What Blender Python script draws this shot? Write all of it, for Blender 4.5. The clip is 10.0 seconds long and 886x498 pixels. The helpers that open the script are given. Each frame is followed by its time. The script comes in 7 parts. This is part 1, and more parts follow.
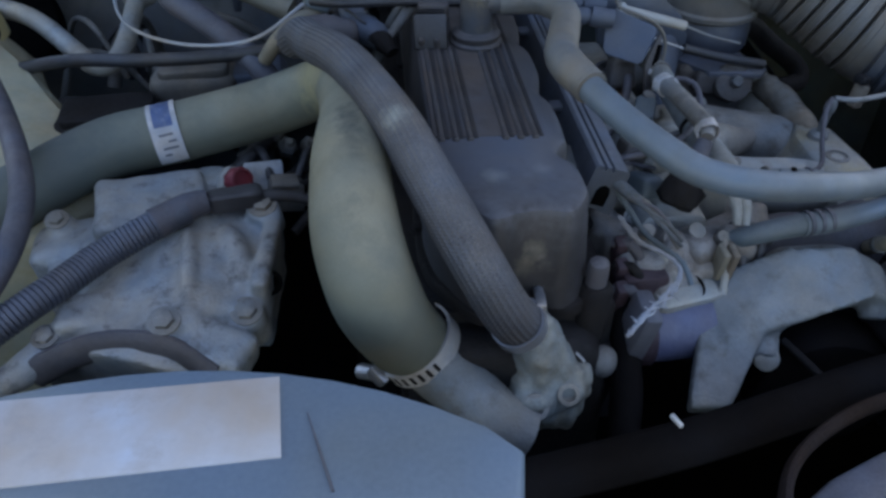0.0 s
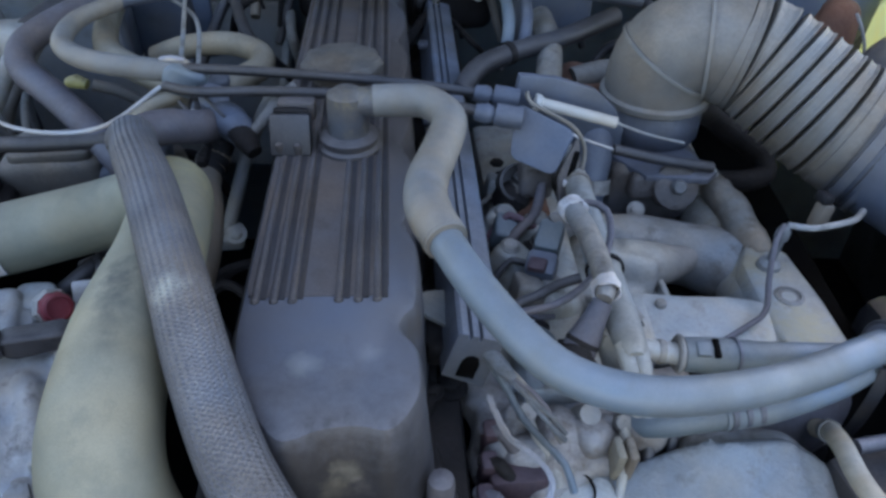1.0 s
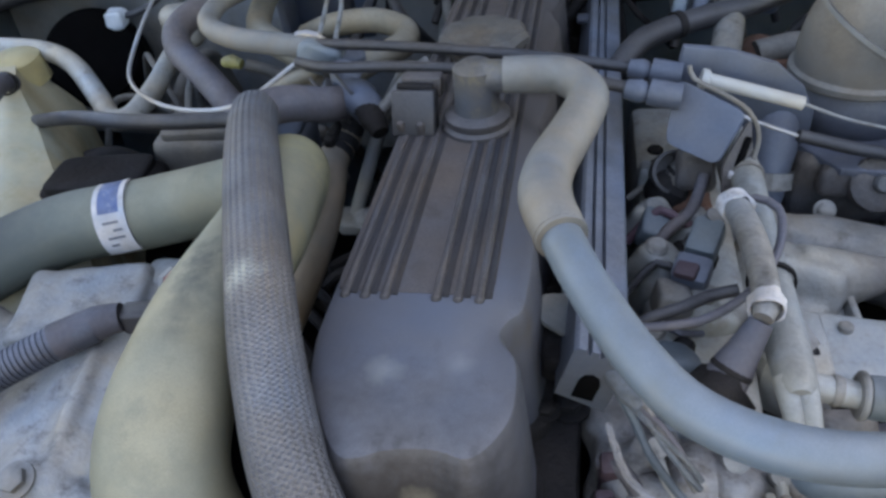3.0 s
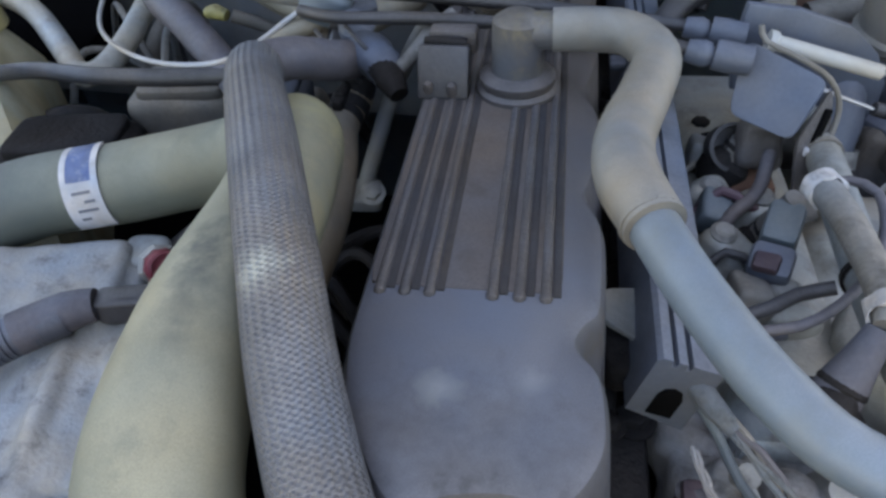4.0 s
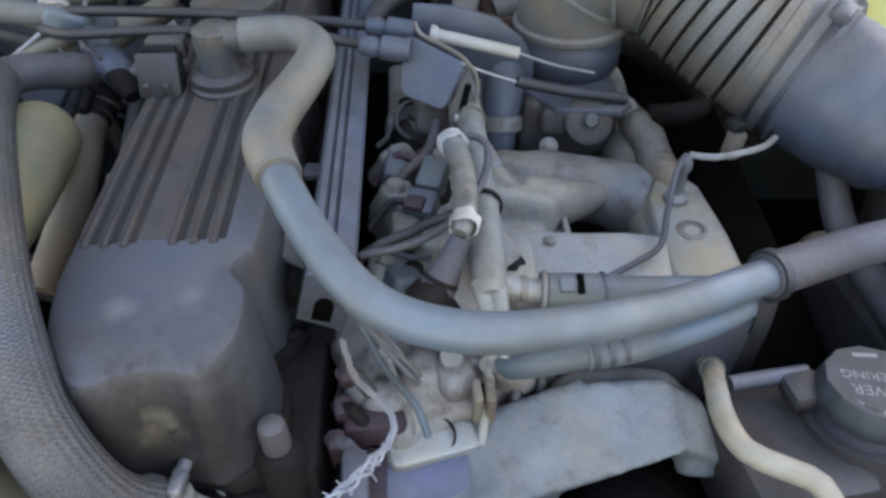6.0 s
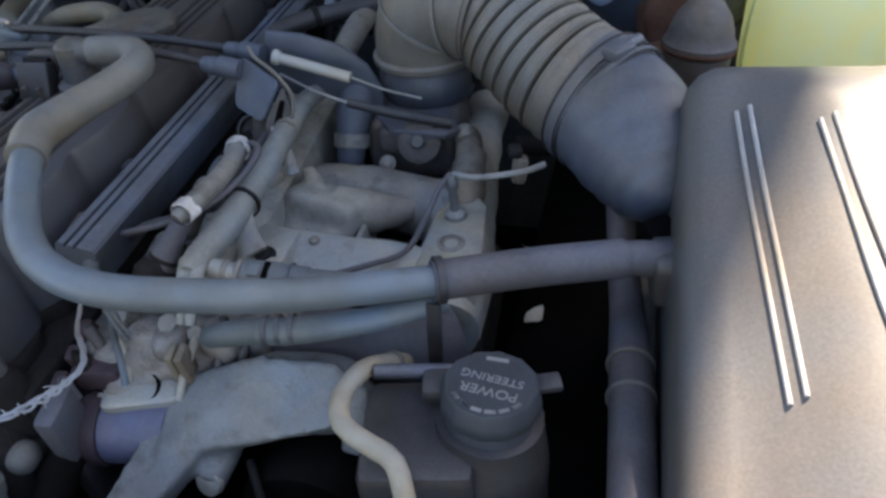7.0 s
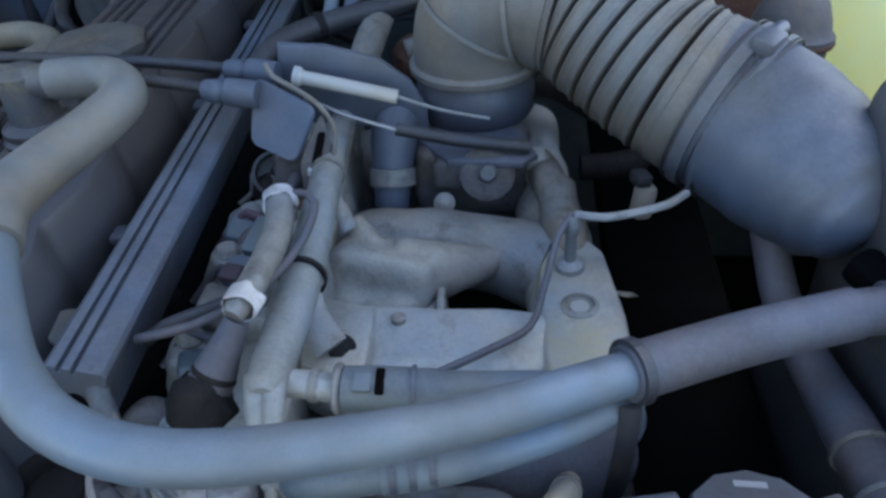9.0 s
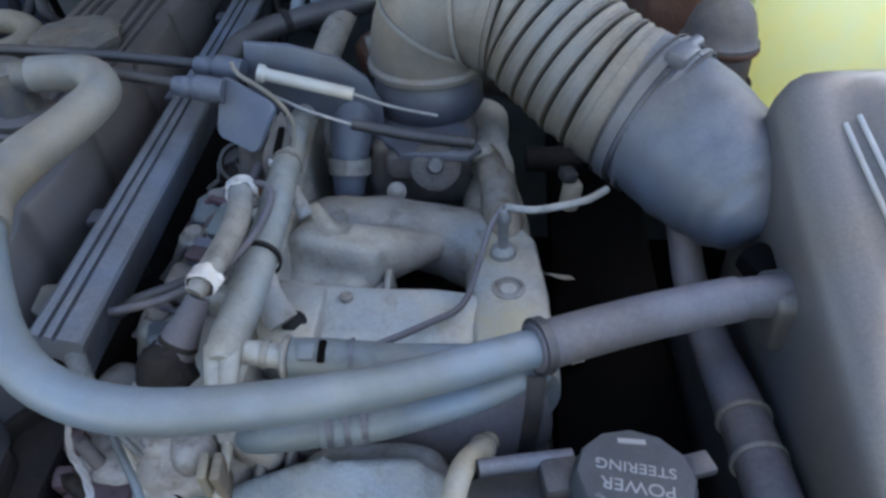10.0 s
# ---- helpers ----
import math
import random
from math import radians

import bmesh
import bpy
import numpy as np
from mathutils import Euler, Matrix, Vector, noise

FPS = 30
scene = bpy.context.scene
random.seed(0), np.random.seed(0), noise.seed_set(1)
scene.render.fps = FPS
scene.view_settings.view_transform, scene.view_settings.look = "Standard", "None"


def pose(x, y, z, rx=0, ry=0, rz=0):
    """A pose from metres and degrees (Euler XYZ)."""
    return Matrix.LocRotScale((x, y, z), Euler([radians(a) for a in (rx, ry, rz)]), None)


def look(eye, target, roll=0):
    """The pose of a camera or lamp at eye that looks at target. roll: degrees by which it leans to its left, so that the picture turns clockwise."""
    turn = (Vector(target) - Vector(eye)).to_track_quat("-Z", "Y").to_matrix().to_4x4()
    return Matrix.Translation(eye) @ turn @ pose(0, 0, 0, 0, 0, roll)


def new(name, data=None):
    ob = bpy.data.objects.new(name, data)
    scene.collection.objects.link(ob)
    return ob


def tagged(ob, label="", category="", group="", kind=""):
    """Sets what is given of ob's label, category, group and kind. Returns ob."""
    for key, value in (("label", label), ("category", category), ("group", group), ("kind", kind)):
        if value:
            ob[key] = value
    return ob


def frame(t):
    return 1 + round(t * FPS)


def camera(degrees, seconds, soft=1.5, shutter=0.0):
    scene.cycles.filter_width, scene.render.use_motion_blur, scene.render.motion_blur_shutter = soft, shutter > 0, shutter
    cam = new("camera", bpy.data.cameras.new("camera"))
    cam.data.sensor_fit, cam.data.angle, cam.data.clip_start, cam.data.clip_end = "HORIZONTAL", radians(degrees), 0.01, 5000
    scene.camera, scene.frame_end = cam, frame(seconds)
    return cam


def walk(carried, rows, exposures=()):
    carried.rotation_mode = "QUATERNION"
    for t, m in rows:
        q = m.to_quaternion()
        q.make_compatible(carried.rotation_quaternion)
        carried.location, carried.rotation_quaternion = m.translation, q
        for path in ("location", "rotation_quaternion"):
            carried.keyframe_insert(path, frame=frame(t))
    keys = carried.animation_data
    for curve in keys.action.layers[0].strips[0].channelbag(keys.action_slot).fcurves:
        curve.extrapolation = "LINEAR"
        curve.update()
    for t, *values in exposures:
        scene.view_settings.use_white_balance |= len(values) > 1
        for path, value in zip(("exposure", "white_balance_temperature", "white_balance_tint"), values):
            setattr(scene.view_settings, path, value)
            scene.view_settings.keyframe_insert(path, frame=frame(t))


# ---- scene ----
cam = camera(60.6, 10.0, soft=2.9)
PATH = [
    (0, (-0.004, -0.047, 1.243), (0.014, 1.529, 0.011), 0.8),
    (0.5, (0.067, 0.068, 1.24), (0.055, 1.653, 0.021), 2.4),
    (1, (0.104, 0.108, 1.253), (0.082, 1.694, 0.035), 1.5),
    (1.5, (0.128, 0.129, 1.257), (-0.128, 1.701, 0.047), -0.6),
    (2, (0.224, 0.175, 1.231), (-0.4, 1.662, 0.049), -4.9),
    (2.5, (0.205, 0.137, 1.269), (-0.479, 1.598, 0.087), -10.0),
    (2.7, (0.176, 0.141, 1.248), (-0.406, 1.637, 0.056), -8.7),
    (3.8, (0.080, 0.209, 1.192), (-0.343, 1.687, -0.089), -4.5),
    (4, (0.082, 0.204, 1.186), (-0.315, 1.68, -0.104), -3.4),
    (4.5, (0.075, 0.206, 1.187), (-0.274, 1.662, -0.139), -1.3),
    (5, (0.083, 0.202, 1.184), (-0.226, 1.642, -0.169), 0.5),
    (5.5, (0.115, 0.176, 1.2), (-0.131, 1.632, -0.149), -0.9),
    (6, (0.199, 0.122, 1.229), (0.117, 1.637, -0.074), -1.5),
    (6.2, (0.239, 0.116, 1.231), (0.134, 1.646, -0.053), -1.9),
    (7.3, (0.506, 0.098, 1.242), (-0.069, 1.601, 0.054), -6.8),
    (7.5, (0.484, 0.102, 1.249), (-0.106, 1.612, 0.077), -7.5),
    (8, (0.398, 0.119, 1.268), (-0.017, 1.708, 0.125), -6.4),
    (8.5, (0.348, 0.15, 1.226), (0.131, 1.77, 0.074), -5.4),
    (9, (0.319, 0.203, 1.182), (0.084, 1.79, -0.012), -4.6),
    (9.5, (0.323, 0.201, 1.194), (0.11, 1.767, -0.031), -3.5),
    (10, (0.347, 0.169, 1.216), (0.163, 1.723, -0.029), -2.6),
]
EXPOSURES = [(0.0, 1.55, 7100, 13), (0.5, 2.12, 7000, 13), (1.0, 2.42, 7250, 14), (2.5, 2.6, 8300, 16), (4.5, 2.65, 8800, 15), (6.0, 2.6, 9000, 15), (7.3, 1.75, 7700, 14), (8.0, 1.75, 7100, 12), (9.0, 2.26, 6900, 10), (9.5, 2.56, 7500, 12), (10.0, 2.48, 7800, 12)]
walk(cam, [(t, look(eye, target, roll)) for t, eye, target, roll in PATH], EXPOSURES)

# ---- world and light ----
SUN = Vector((0.244, 0.5, 0.70)).normalized()
world = bpy.data.worlds.new("sky")
scene.world = world
world.use_nodes = True
wn = world.node_tree.nodes
sky = wn.new("ShaderNodeTexSky")
sky.sky_type = "NISHITA"
sky.sun_disc = False
sky.sun_elevation = math.asin(SUN.z)
sky.sun_rotation = math.atan2(SUN.x, SUN.y)
world.node_tree.links.new(sky.outputs[0], wn["Background"].inputs[0])
wn["Background"].inputs[1].default_value = 0.15
sun_data = bpy.data.lights.new("sun", "SUN")
sun_data.energy, sun_data.angle, sun_data.color = 5.0, radians(3.5), (1.0, 0.95, 0.86)
new("sun", sun_data).matrix_world = look(SUN * 6, (0, 0, 0))


# ---- materials ----
def surface(name, base, dust=(0.30, 0.28, 0.25), dusty=0.35, rough=0.6, metal=0.0, grain=220.0, relief=0.15, blotch=14.0,
            lines=None, spec=0.4, worn=None, spots=(), even=0.35):
    """A painted, cast or rubber surface: base colour, settled dust on upward faces and in patches, sides kept darker as
    if shaded, fine grain and relief.
    """
    m = bpy.data.materials.new(name)
    m.use_nodes = True
    n, l = m.node_tree.nodes, m.node_tree.links
    b = n["Principled BSDF"]
    co = n.new("ShaderNodeTexCoord")

    def noise_at(scale, detail=4.0, rgh=0.6):
        t = n.new("ShaderNodeTexNoise")
        t.inputs["Scale"].default_value, t.inputs["Detail"].default_value, t.inputs["Roughness"].default_value = scale, detail, rgh
        l.new(co.outputs["Object"], t.inputs["Vector"])
        return t.outputs["Fac"]

    def ramp(src, a, z, lo=0.0, hi=1.0):
        r = n.new("ShaderNodeMapRange")
        for k, v in zip((1, 2, 3, 4), (a, z, lo, hi)):
            r.inputs[k].default_value = v
        l.new(src, r.inputs[0])
        return r.outputs[0]

    def maths(op, a, c):
        q = n.new("ShaderNodeMath")
        q.operation = op
        for k, v in enumerate((a, c)):
            if isinstance(v, (int, float)):
                q.inputs[k].default_value = v
            else:
                l.new(v, q.inputs[k])
        return q.outputs[0]

    def mix(fac, a, c):
        q = n.new("ShaderNodeMix")
        q.data_type = "RGBA"
        l.new(fac, q.inputs[0])
        for k, v in ((6, a), (7, c)):
            if isinstance(v, tuple):
                q.inputs[k].default_value = (*v, 1)
            else:
                l.new(v, q.inputs[k])
        return q.outputs[2]

    patches, fine = noise_at(blotch, 6.0), noise_at(grain, 3.0)
    dark = tuple(c * 0.55 for c in base)
    col = mix(ramp(patches, 0.35, 0.7), base, dark)
    geo = n.new("ShaderNodeNewGeometry")
    sep = n.new("ShaderNodeSeparateXYZ")
    l.new(geo.outputs["Normal"], sep.inputs[0])
    # low floor keeps dust off the sides, so part of their shade is colour
    up = ramp(sep.outputs[2], -0.05, 0.92, 0.14, 1.0)
    settled = maths("MULTIPLY", maths("MULTIPLY", up, ramp(noise_at(blotch * 2.3, 5.0), 0.25, 0.75, even, 1.0)), dusty * 1.5)
    settled = maths("MULTIPLY", settled, ramp(fine, 0.2, 0.8, 0.6, 1.2))
    col = mix(settled, col, dust)
    tint = n.new("ShaderNodeMix")
    tint.data_type, tint.blend_type = "RGBA", "MULTIPLY"
    tint.inputs[0].default_value = 0.8
    l.new(col, tint.inputs[6])
    l.new(mix(ramp(noise_at(blotch * 0.8 + 3, 3.0), 0.3, 0.7), (0.84, 0.96, 1.16), (1.2, 1.0, 0.84)), tint.inputs[7])
    col = tint.outputs[2]
    if worn:
        col = mix(ramp(noise_at(blotch * 2.4, 7.0, 0.7), 0.53, 0.74), col, worn)
    for where, radius, paint, most in spots:
        far = n.new("ShaderNodeVectorMath")
        far.operation = "DISTANCE"
        far.inputs[1].default_value = where
        l.new(co.outputs["Object"], far.inputs[0])
        edge = maths("ADD", far.outputs["Value"], maths("MULTIPLY", ramp(noise_at(130.0, 4.0), 0.25, 0.75, -1.0, 1.0), min(radius * 0.45, 0.012)))
        col = mix(ramp(edge, radius, radius * 0.15, 0.0, most), col, paint)
    l.new(col, b.inputs["Base Color"])
    l.new(ramp(patches, 0.3, 0.7, rough - 0.1, min(rough + 0.2, 1.0)), b.inputs["Roughness"])
    b.inputs["Metallic"].default_value = metal
    b.inputs["Specular IOR Level"].default_value = spec
    height = maths("ADD", fine, maths("MULTIPLY", noise_at(grain * 0.2, 4.0), 1.5))
    if lines:
        uv = n.new("ShaderNodeSeparateXYZ")
        l.new(co.outputs["UV"], uv.inputs[0])
        around, along, depth = lines
        w1 = maths("SINE", maths("MULTIPLY", uv.outputs[0], around * math.tau), 0)
        w2 = maths("SINE", maths("MULTIPLY", uv.outputs[1], along * math.tau), 0)
        height = maths("ADD", height, maths("MULTIPLY", maths("ADD", w1, maths("MULTIPLY", w2, w1)), depth))
    bump = n.new("ShaderNodeBump")
    bump.inputs["Strength"].default_value, bump.inputs["Distance"].default_value = min(1.0, relief * 3), 0.0012
    l.new(height, bump.inputs["Height"])
    l.new(bump.outputs[0], b.inputs["Normal"])
    return m


BLACK = surface("black_paint", (0.022, 0.022, 0.025), (0.135, 0.13, 0.13), 0.42, 0.45, grain=500, relief=0.10)
RIBS = surface("cover_rib_paint", (0.040, 0.035, 0.034), (0.150, 0.134, 0.126), 0.58, 0.55, grain=500)
# iron kept extra dark: some of the pit's shade is in this colour
DARK = surface("greasy_iron", (0.011, 0.010, 0.010), (0.045, 0.039, 0.037), 0.30, 0.7, grain=300, relief=0.3, spec=0.2)
# near-black: deep shade of voids and openings put into colour, also black plastics
SHADEBLACK = surface("shade_black", (0.003, 0.003, 0.003), (0.006, 0.005, 0.005), 0.3, 0.9, spec=0.06)
# last spot darkens the left leg, its shade put into the colour
OLIVE = surface("dusty_rubber", (0.115, 0.120, 0.085), (0.375, 0.360, 0.262), 0.54, 0.62, grain=1600, relief=0.04, blotch=7, worn=(0.14, 0.14, 0.11),
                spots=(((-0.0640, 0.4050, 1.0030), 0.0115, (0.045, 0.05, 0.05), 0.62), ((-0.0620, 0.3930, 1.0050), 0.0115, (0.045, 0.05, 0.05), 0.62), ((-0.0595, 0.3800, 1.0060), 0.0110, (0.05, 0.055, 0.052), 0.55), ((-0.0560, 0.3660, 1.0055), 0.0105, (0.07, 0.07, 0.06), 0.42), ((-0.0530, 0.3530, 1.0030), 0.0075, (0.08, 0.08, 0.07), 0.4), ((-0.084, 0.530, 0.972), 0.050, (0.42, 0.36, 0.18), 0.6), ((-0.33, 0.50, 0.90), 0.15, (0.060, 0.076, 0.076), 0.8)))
# first spot paints the pale flare of light on the sleeve
GREYRIB = surface("fabric_rubber", (0.055, 0.055, 0.06), (0.25, 0.245, 0.24), 0.5, 0.7, grain=600, relief=0.2, lines=(26, 420, 1.5), spots=(((-0.031, 0.376, 1.0195), 0.0125, (0.42, 0.42, 0.36), 0.6), ((-0.10, 0.60, 0.99), 0.05, (0.16, 0.14, 0.10), 0.6)))
TAN = surface("tan_rubber", (0.18, 0.160, 0.115), (0.36, 0.335, 0.27), 0.5, 0.62, grain=400, relief=0.1)
ELBOW = surface("elbow_rubber", (0.138, 0.134, 0.119), (0.278, 0.274, 0.254), 0.5, 0.62, grain=1600, relief=0.05, blotch=18)
PALEBLUE = surface("grey_vinyl", (0.104, 0.136, 0.156), (0.212, 0.246, 0.268), 0.5, 0.42, grain=1600, relief=0.03, blotch=14, worn=(0.13, 0.145, 0.15))
PURPLE = surface("aged_sleeve", (0.074, 0.074, 0.084), (0.195, 0.190, 0.206), 0.4, 0.6, grain=300)
ALLOY = surface("cast_alloy", (0.30, 0.305, 0.285), (0.50, 0.49, 0.43), 0.55, 0.5, metal=0.15, grain=420, relief=0.16, blotch=16, worn=(0.21, 0.185, 0.155),
                spots=(((0.345, 0.49, 0.905), 0.030, (0.46, 0.39, 0.23), 0.7), ((0.330, 0.56, 0.905), 0.030, (0.42, 0.34, 0.20), 0.65), ((0.335, 0.62, 0.895), 0.045, (0.24, 0.19, 0.13), 0.7), ((0.29, 0.59, 0.89), 0.05, (0.16, 0.13, 0.12), 0.5), ((0.31, 0.49, 0.91), 0.015, (0.30, 0.25, 0.17), 0.5)))
COMP = surface("oily_cast_alloy", (0.31, 0.325, 0.317), (0.42, 0.415, 0.385), 0.55, 0.5, metal=0.15, grain=420, relief=0.18, blotch=24, worn=(0.085, 0.075, 0.07))
DULL = surface("dull_alloy", (0.20, 0.20, 0.19), (0.37, 0.355, 0.315), 0.5, 0.55, metal=0.15, grain=350, relief=0.2, blotch=18, worn=(0.10, 0.085, 0.07))
BRACKET = surface("bracket_alloy", (0.17, 0.185, 0.185), (0.30, 0.31, 0.30), 0.45, 0.6, metal=0.15, grain=500, relief=0.18, blotch=20, worn=(0.11, 0.10, 0.09))
THERMO = surface("crusted_alloy", (0.20, 0.215, 0.20), (0.33, 0.33, 0.29), 0.5, 0.6, metal=0.1, grain=350, relief=0.3, blotch=40, worn=(0.085, 0.075, 0.06))
HOUSING = surface("housing_alloy", (0.17, 0.16, 0.15), (0.38, 0.365, 0.34), 0.55, 0.6, metal=0.1, grain=350, relief=0.2, blotch=26, worn=(0.10, 0.075, 0.06))
PIPE = surface("pipe_alloy", (0.22, 0.235, 0.228), (0.385, 0.395, 0.365), 0.5, 0.5, metal=0.15, grain=420, relief=0.12, blotch=18, worn=(0.15, 0.14, 0.125))
RIBPANEL = surface("panel_paint", (0.046, 0.038, 0.036), (0.128, 0.112, 0.104), 0.60, 0.6, grain=900, relief=0.08, blotch=12, spec=0.25, even=0.7, worn=(0.075, 0.058, 0.050))
RIBDARK = surface("rib_grime_shade", (0.032, 0.029, 0.029), (0.080, 0.073, 0.070), 0.4, 0.7, grain=400, spec=0.2)
THROTTLE = surface("dusty_casting", (0.075, 0.068, 0.066), (0.20, 0.185, 0.17), 0.45, 0.6, grain=350, relief=0.3, blotch=22, worn=(0.05, 0.04, 0.035))
STEEL = surface("bright_steel", (0.45, 0.46, 0.47), (0.40, 0.38, 0.35), 0.2, 0.35, metal=0.8, grain=300)
RAIL = surface("loom_cover", (0.040, 0.048, 0.064), (0.20, 0.21, 0.24), 0.5, 0.42, grain=500, relief=0.06)
RAILTOP = surface("channel_plastic", (0.070, 0.085, 0.108), (0.25, 0.27, 0.30), 0.5, 0.42, grain=500, relief=0.05)
INJ = surface("injector_casing", (0.090, 0.088, 0.084), (0.225, 0.215, 0.195), 0.5, 0.6, grain=350, relief=0.2, blotch=25, worn=(0.05, 0.045, 0.04))
TEE = surface("tee_plastic", (0.060, 0.062, 0.066), (0.18, 0.176, 0.167), 0.5, 0.5, grain=400, relief=0.1, blotch=30, worn=(0.13, 0.108, 0.07))
SLATE = surface("slate_plastic", (0.072, 0.088, 0.115), (0.20, 0.215, 0.245), 0.4, 0.45, grain=400, relief=0.06)
DUCT = surface("duct_rubber", (0.10, 0.095, 0.085), (0.30, 0.275, 0.235), 0.55, 0.6, grain=350, relief=0.1)
RESV = surface("dusty_reservoir", (0.12, 0.10, 0.085), (0.27, 0.235, 0.205), 0.5, 0.6, grain=300, relief=0.1, blotch=25)
FILLER = surface("filler_plastic", (0.065, 0.055, 0.046), (0.21, 0.185, 0.15), 0.5, 0.6, grain=350, relief=0.2, blotch=30)
CUFF = surface("cuff_rubber", (0.080, 0.088, 0.102), (0.205, 0.214, 0.228), 0.5, 0.5, grain=350, relief=0.08, blotch=14)
DUCTEND = surface("duct_plastic", (0.070, 0.084, 0.110), (0.180, 0.200, 0.232), 0.45, 0.42, grain=350, relief=0.06)
BOX = surface("airbox_plastic", (0.040, 0.042, 0.046), (0.17, 0.165, 0.16), 0.42, 0.38, grain=500, relief=0.08, spec=0.5)
PALELINE = surface("rubbed_edge", (0.42, 0.42, 0.41), dusty=0.2, rough=0.5)
CREAM = surface("aged_plastic", (0.50, 0.46, 0.30), (0.55, 0.50, 0.38), 0.3, 0.5, grain=200, relief=0.05, worn=(0.38, 0.32, 0.18))
YELLOWED = surface("yellowed_plastic", (0.48, 0.41, 0.20), (0.50, 0.45, 0.30), 0.3, 0.5, grain=200, relief=0.05)
BODY = surface("body_paint", (0.08, 0.10, 0.105), (0.19, 0.20, 0.195), 0.35, 0.4, grain=300)
SHROUD = surface("shroud_plastic", (0.140, 0.198, 0.245), (0.24, 0.295, 0.335), 0.35, 0.42, grain=300, relief=0.05, blotch=4, even=0.7)
BOOST = surface("booster_paint", (0.105, 0.122, 0.155), (0.24, 0.25, 0.275), 0.45, 0.4, grain=350, relief=0.05, blotch=10)
CAPBLUE = surface("cap_plastic", (0.22, 0.30, 0.42), (0.40, 0.46, 0.55), 0.35, 0.4, grain=350, relief=0.03)
# lighter than BODY: daylight on the firewall ledge is put into the paint
LEDGE = surface("daylit_paint", (0.19, 0.20, 0.20), (0.40, 0.39, 0.36), 0.5, 0.45, grain=300, relief=0.1, blotch=9, worn=(0.13, 0.12, 0.11))
CLAMP = surface("zinc_strip", (0.46, 0.46, 0.45), (0.50, 0.48, 0.43), 0.3, 0.42, metal=0.25, grain=500, relief=0.1, blotch=30, worn=(0.25, 0.22, 0.19))
RUST = surface("rust", (0.13, 0.055, 0.035), (0.20, 0.12, 0.08), 0.4, 0.8, grain=200, relief=0.4)
GREASE = surface("greasy_rubber", (0.075, 0.070, 0.078), (0.19, 0.18, 0.19), 0.4, 0.6, grain=300, blotch=20)
RED = surface("red_plastic", (0.22, 0.018, 0.03), (0.25, 0.12, 0.12), 0.25, 0.4)
GRIMERIM = surface("rim_rust", (0.024, 0.017, 0.015), (0.045, 0.034, 0.029), 0.3, 0.85, grain=200, relief=0.3, spec=0.1)
BROWNBLACK = surface("brown_black_plastic", (0.007, 0.006, 0.006), (0.014, 0.012, 0.011), 0.3, 0.85, grain=200, relief=0.2, spec=0.06)
LID = surface("lid_plastic", (0.055, 0.055, 0.057), (0.190, 0.184, 0.176), 0.45, 0.34, grain=500, relief=0.015, spec=0.6, blotch=6, even=0.85)
CAPTOP = surface("cap_plastic", (0.030, 0.037, 0.044), (0.085, 0.094, 0.102), 0.45, 0.5, grain=400, relief=0.05)
PRINT = surface("worn_print", (0.26, 0.28, 0.29), dusty=0.3, rough=0.6)
FRAY = surface("frayed_sheath", (0.34, 0.34, 0.34), (0.42, 0.41, 0.40), 0.4, 0.8, grain=500, relief=0.3, worn=(0.16, 0.16, 0.16))
STRAND = surface("braid", (0.115, 0.120, 0.118), (0.205, 0.21, 0.20), 0.45, 0.8, grain=500, relief=0.3, blotch=40, worn=(0.07, 0.07, 0.065))
HOSEBROWN = surface("brown_rubber", (0.165, 0.128, 0.090), (0.32, 0.265, 0.195), 0.45, 0.62, grain=1200, relief=0.06)
MAROON = surface("maroon_plastic", (0.075, 0.03, 0.045), (0.18, 0.14, 0.15), 0.35, 0.5)
DUSTYMAROON = surface("dusty_maroon", (0.050, 0.028, 0.034), (0.115, 0.085, 0.092), 0.4, 0.6, grain=300, relief=0.2, blotch=30)
VIOLET = surface("violet_plastic", (0.105, 0.115, 0.190), (0.21, 0.215, 0.27), 0.4, 0.4)
WHITE = surface("white_plastic", (0.66, 0.66, 0.62), (0.5, 0.48, 0.43), 0.25, 0.45, grain=200, relief=0.05)
CREAMWHITE = surface("cream_plastic", (0.50, 0.48, 0.42), (0.42, 0.39, 0.34), 0.3, 0.5, grain=200, relief=0.05)
TEAL = surface("teal_plastic", (0.085, 0.115, 0.130), (0.21, 0.235, 0.245), 0.45, 0.45, grain=400, relief=0.06)
CRUST = surface("crusted_grease", (0.150, 0.125, 0.095), (0.29, 0.26, 0.21), 0.5, 0.75, grain=180, relief=0.4, blotch=30, worn=(0.10, 0.08, 0.06))
PAPER = surface("label_paper", (0.56, 0.56, 0.56), (0.42, 0.40, 0.37), 0.3, 0.6, grain=120, relief=0.1, blotch=40, worn=(0.36, 0.34, 0.33))
LABEL = surface("faded_label", (0.62, 0.59, 0.56), (0.50, 0.46, 0.42), 0.35, 0.6, grain=120, relief=0.08, blotch=15, worn=(0.42, 0.37, 0.34))
OLDTAG = surface("old_tag", (0.60, 0.60, 0.59), (0.44, 0.42, 0.40), 0.35, 0.7, grain=200, relief=0.2, blotch=60, worn=(0.20, 0.19, 0.18))
BLUEINK = surface("blue_ink", (0.055, 0.11, 0.27), (0.22, 0.24, 0.28), 0.3, 0.5, blotch=60, worn=(0.30, 0.32, 0.36))
GREYINK = surface("grey_ink", (0.12, 0.12, 0.13), dusty=0.2, rough=0.6)
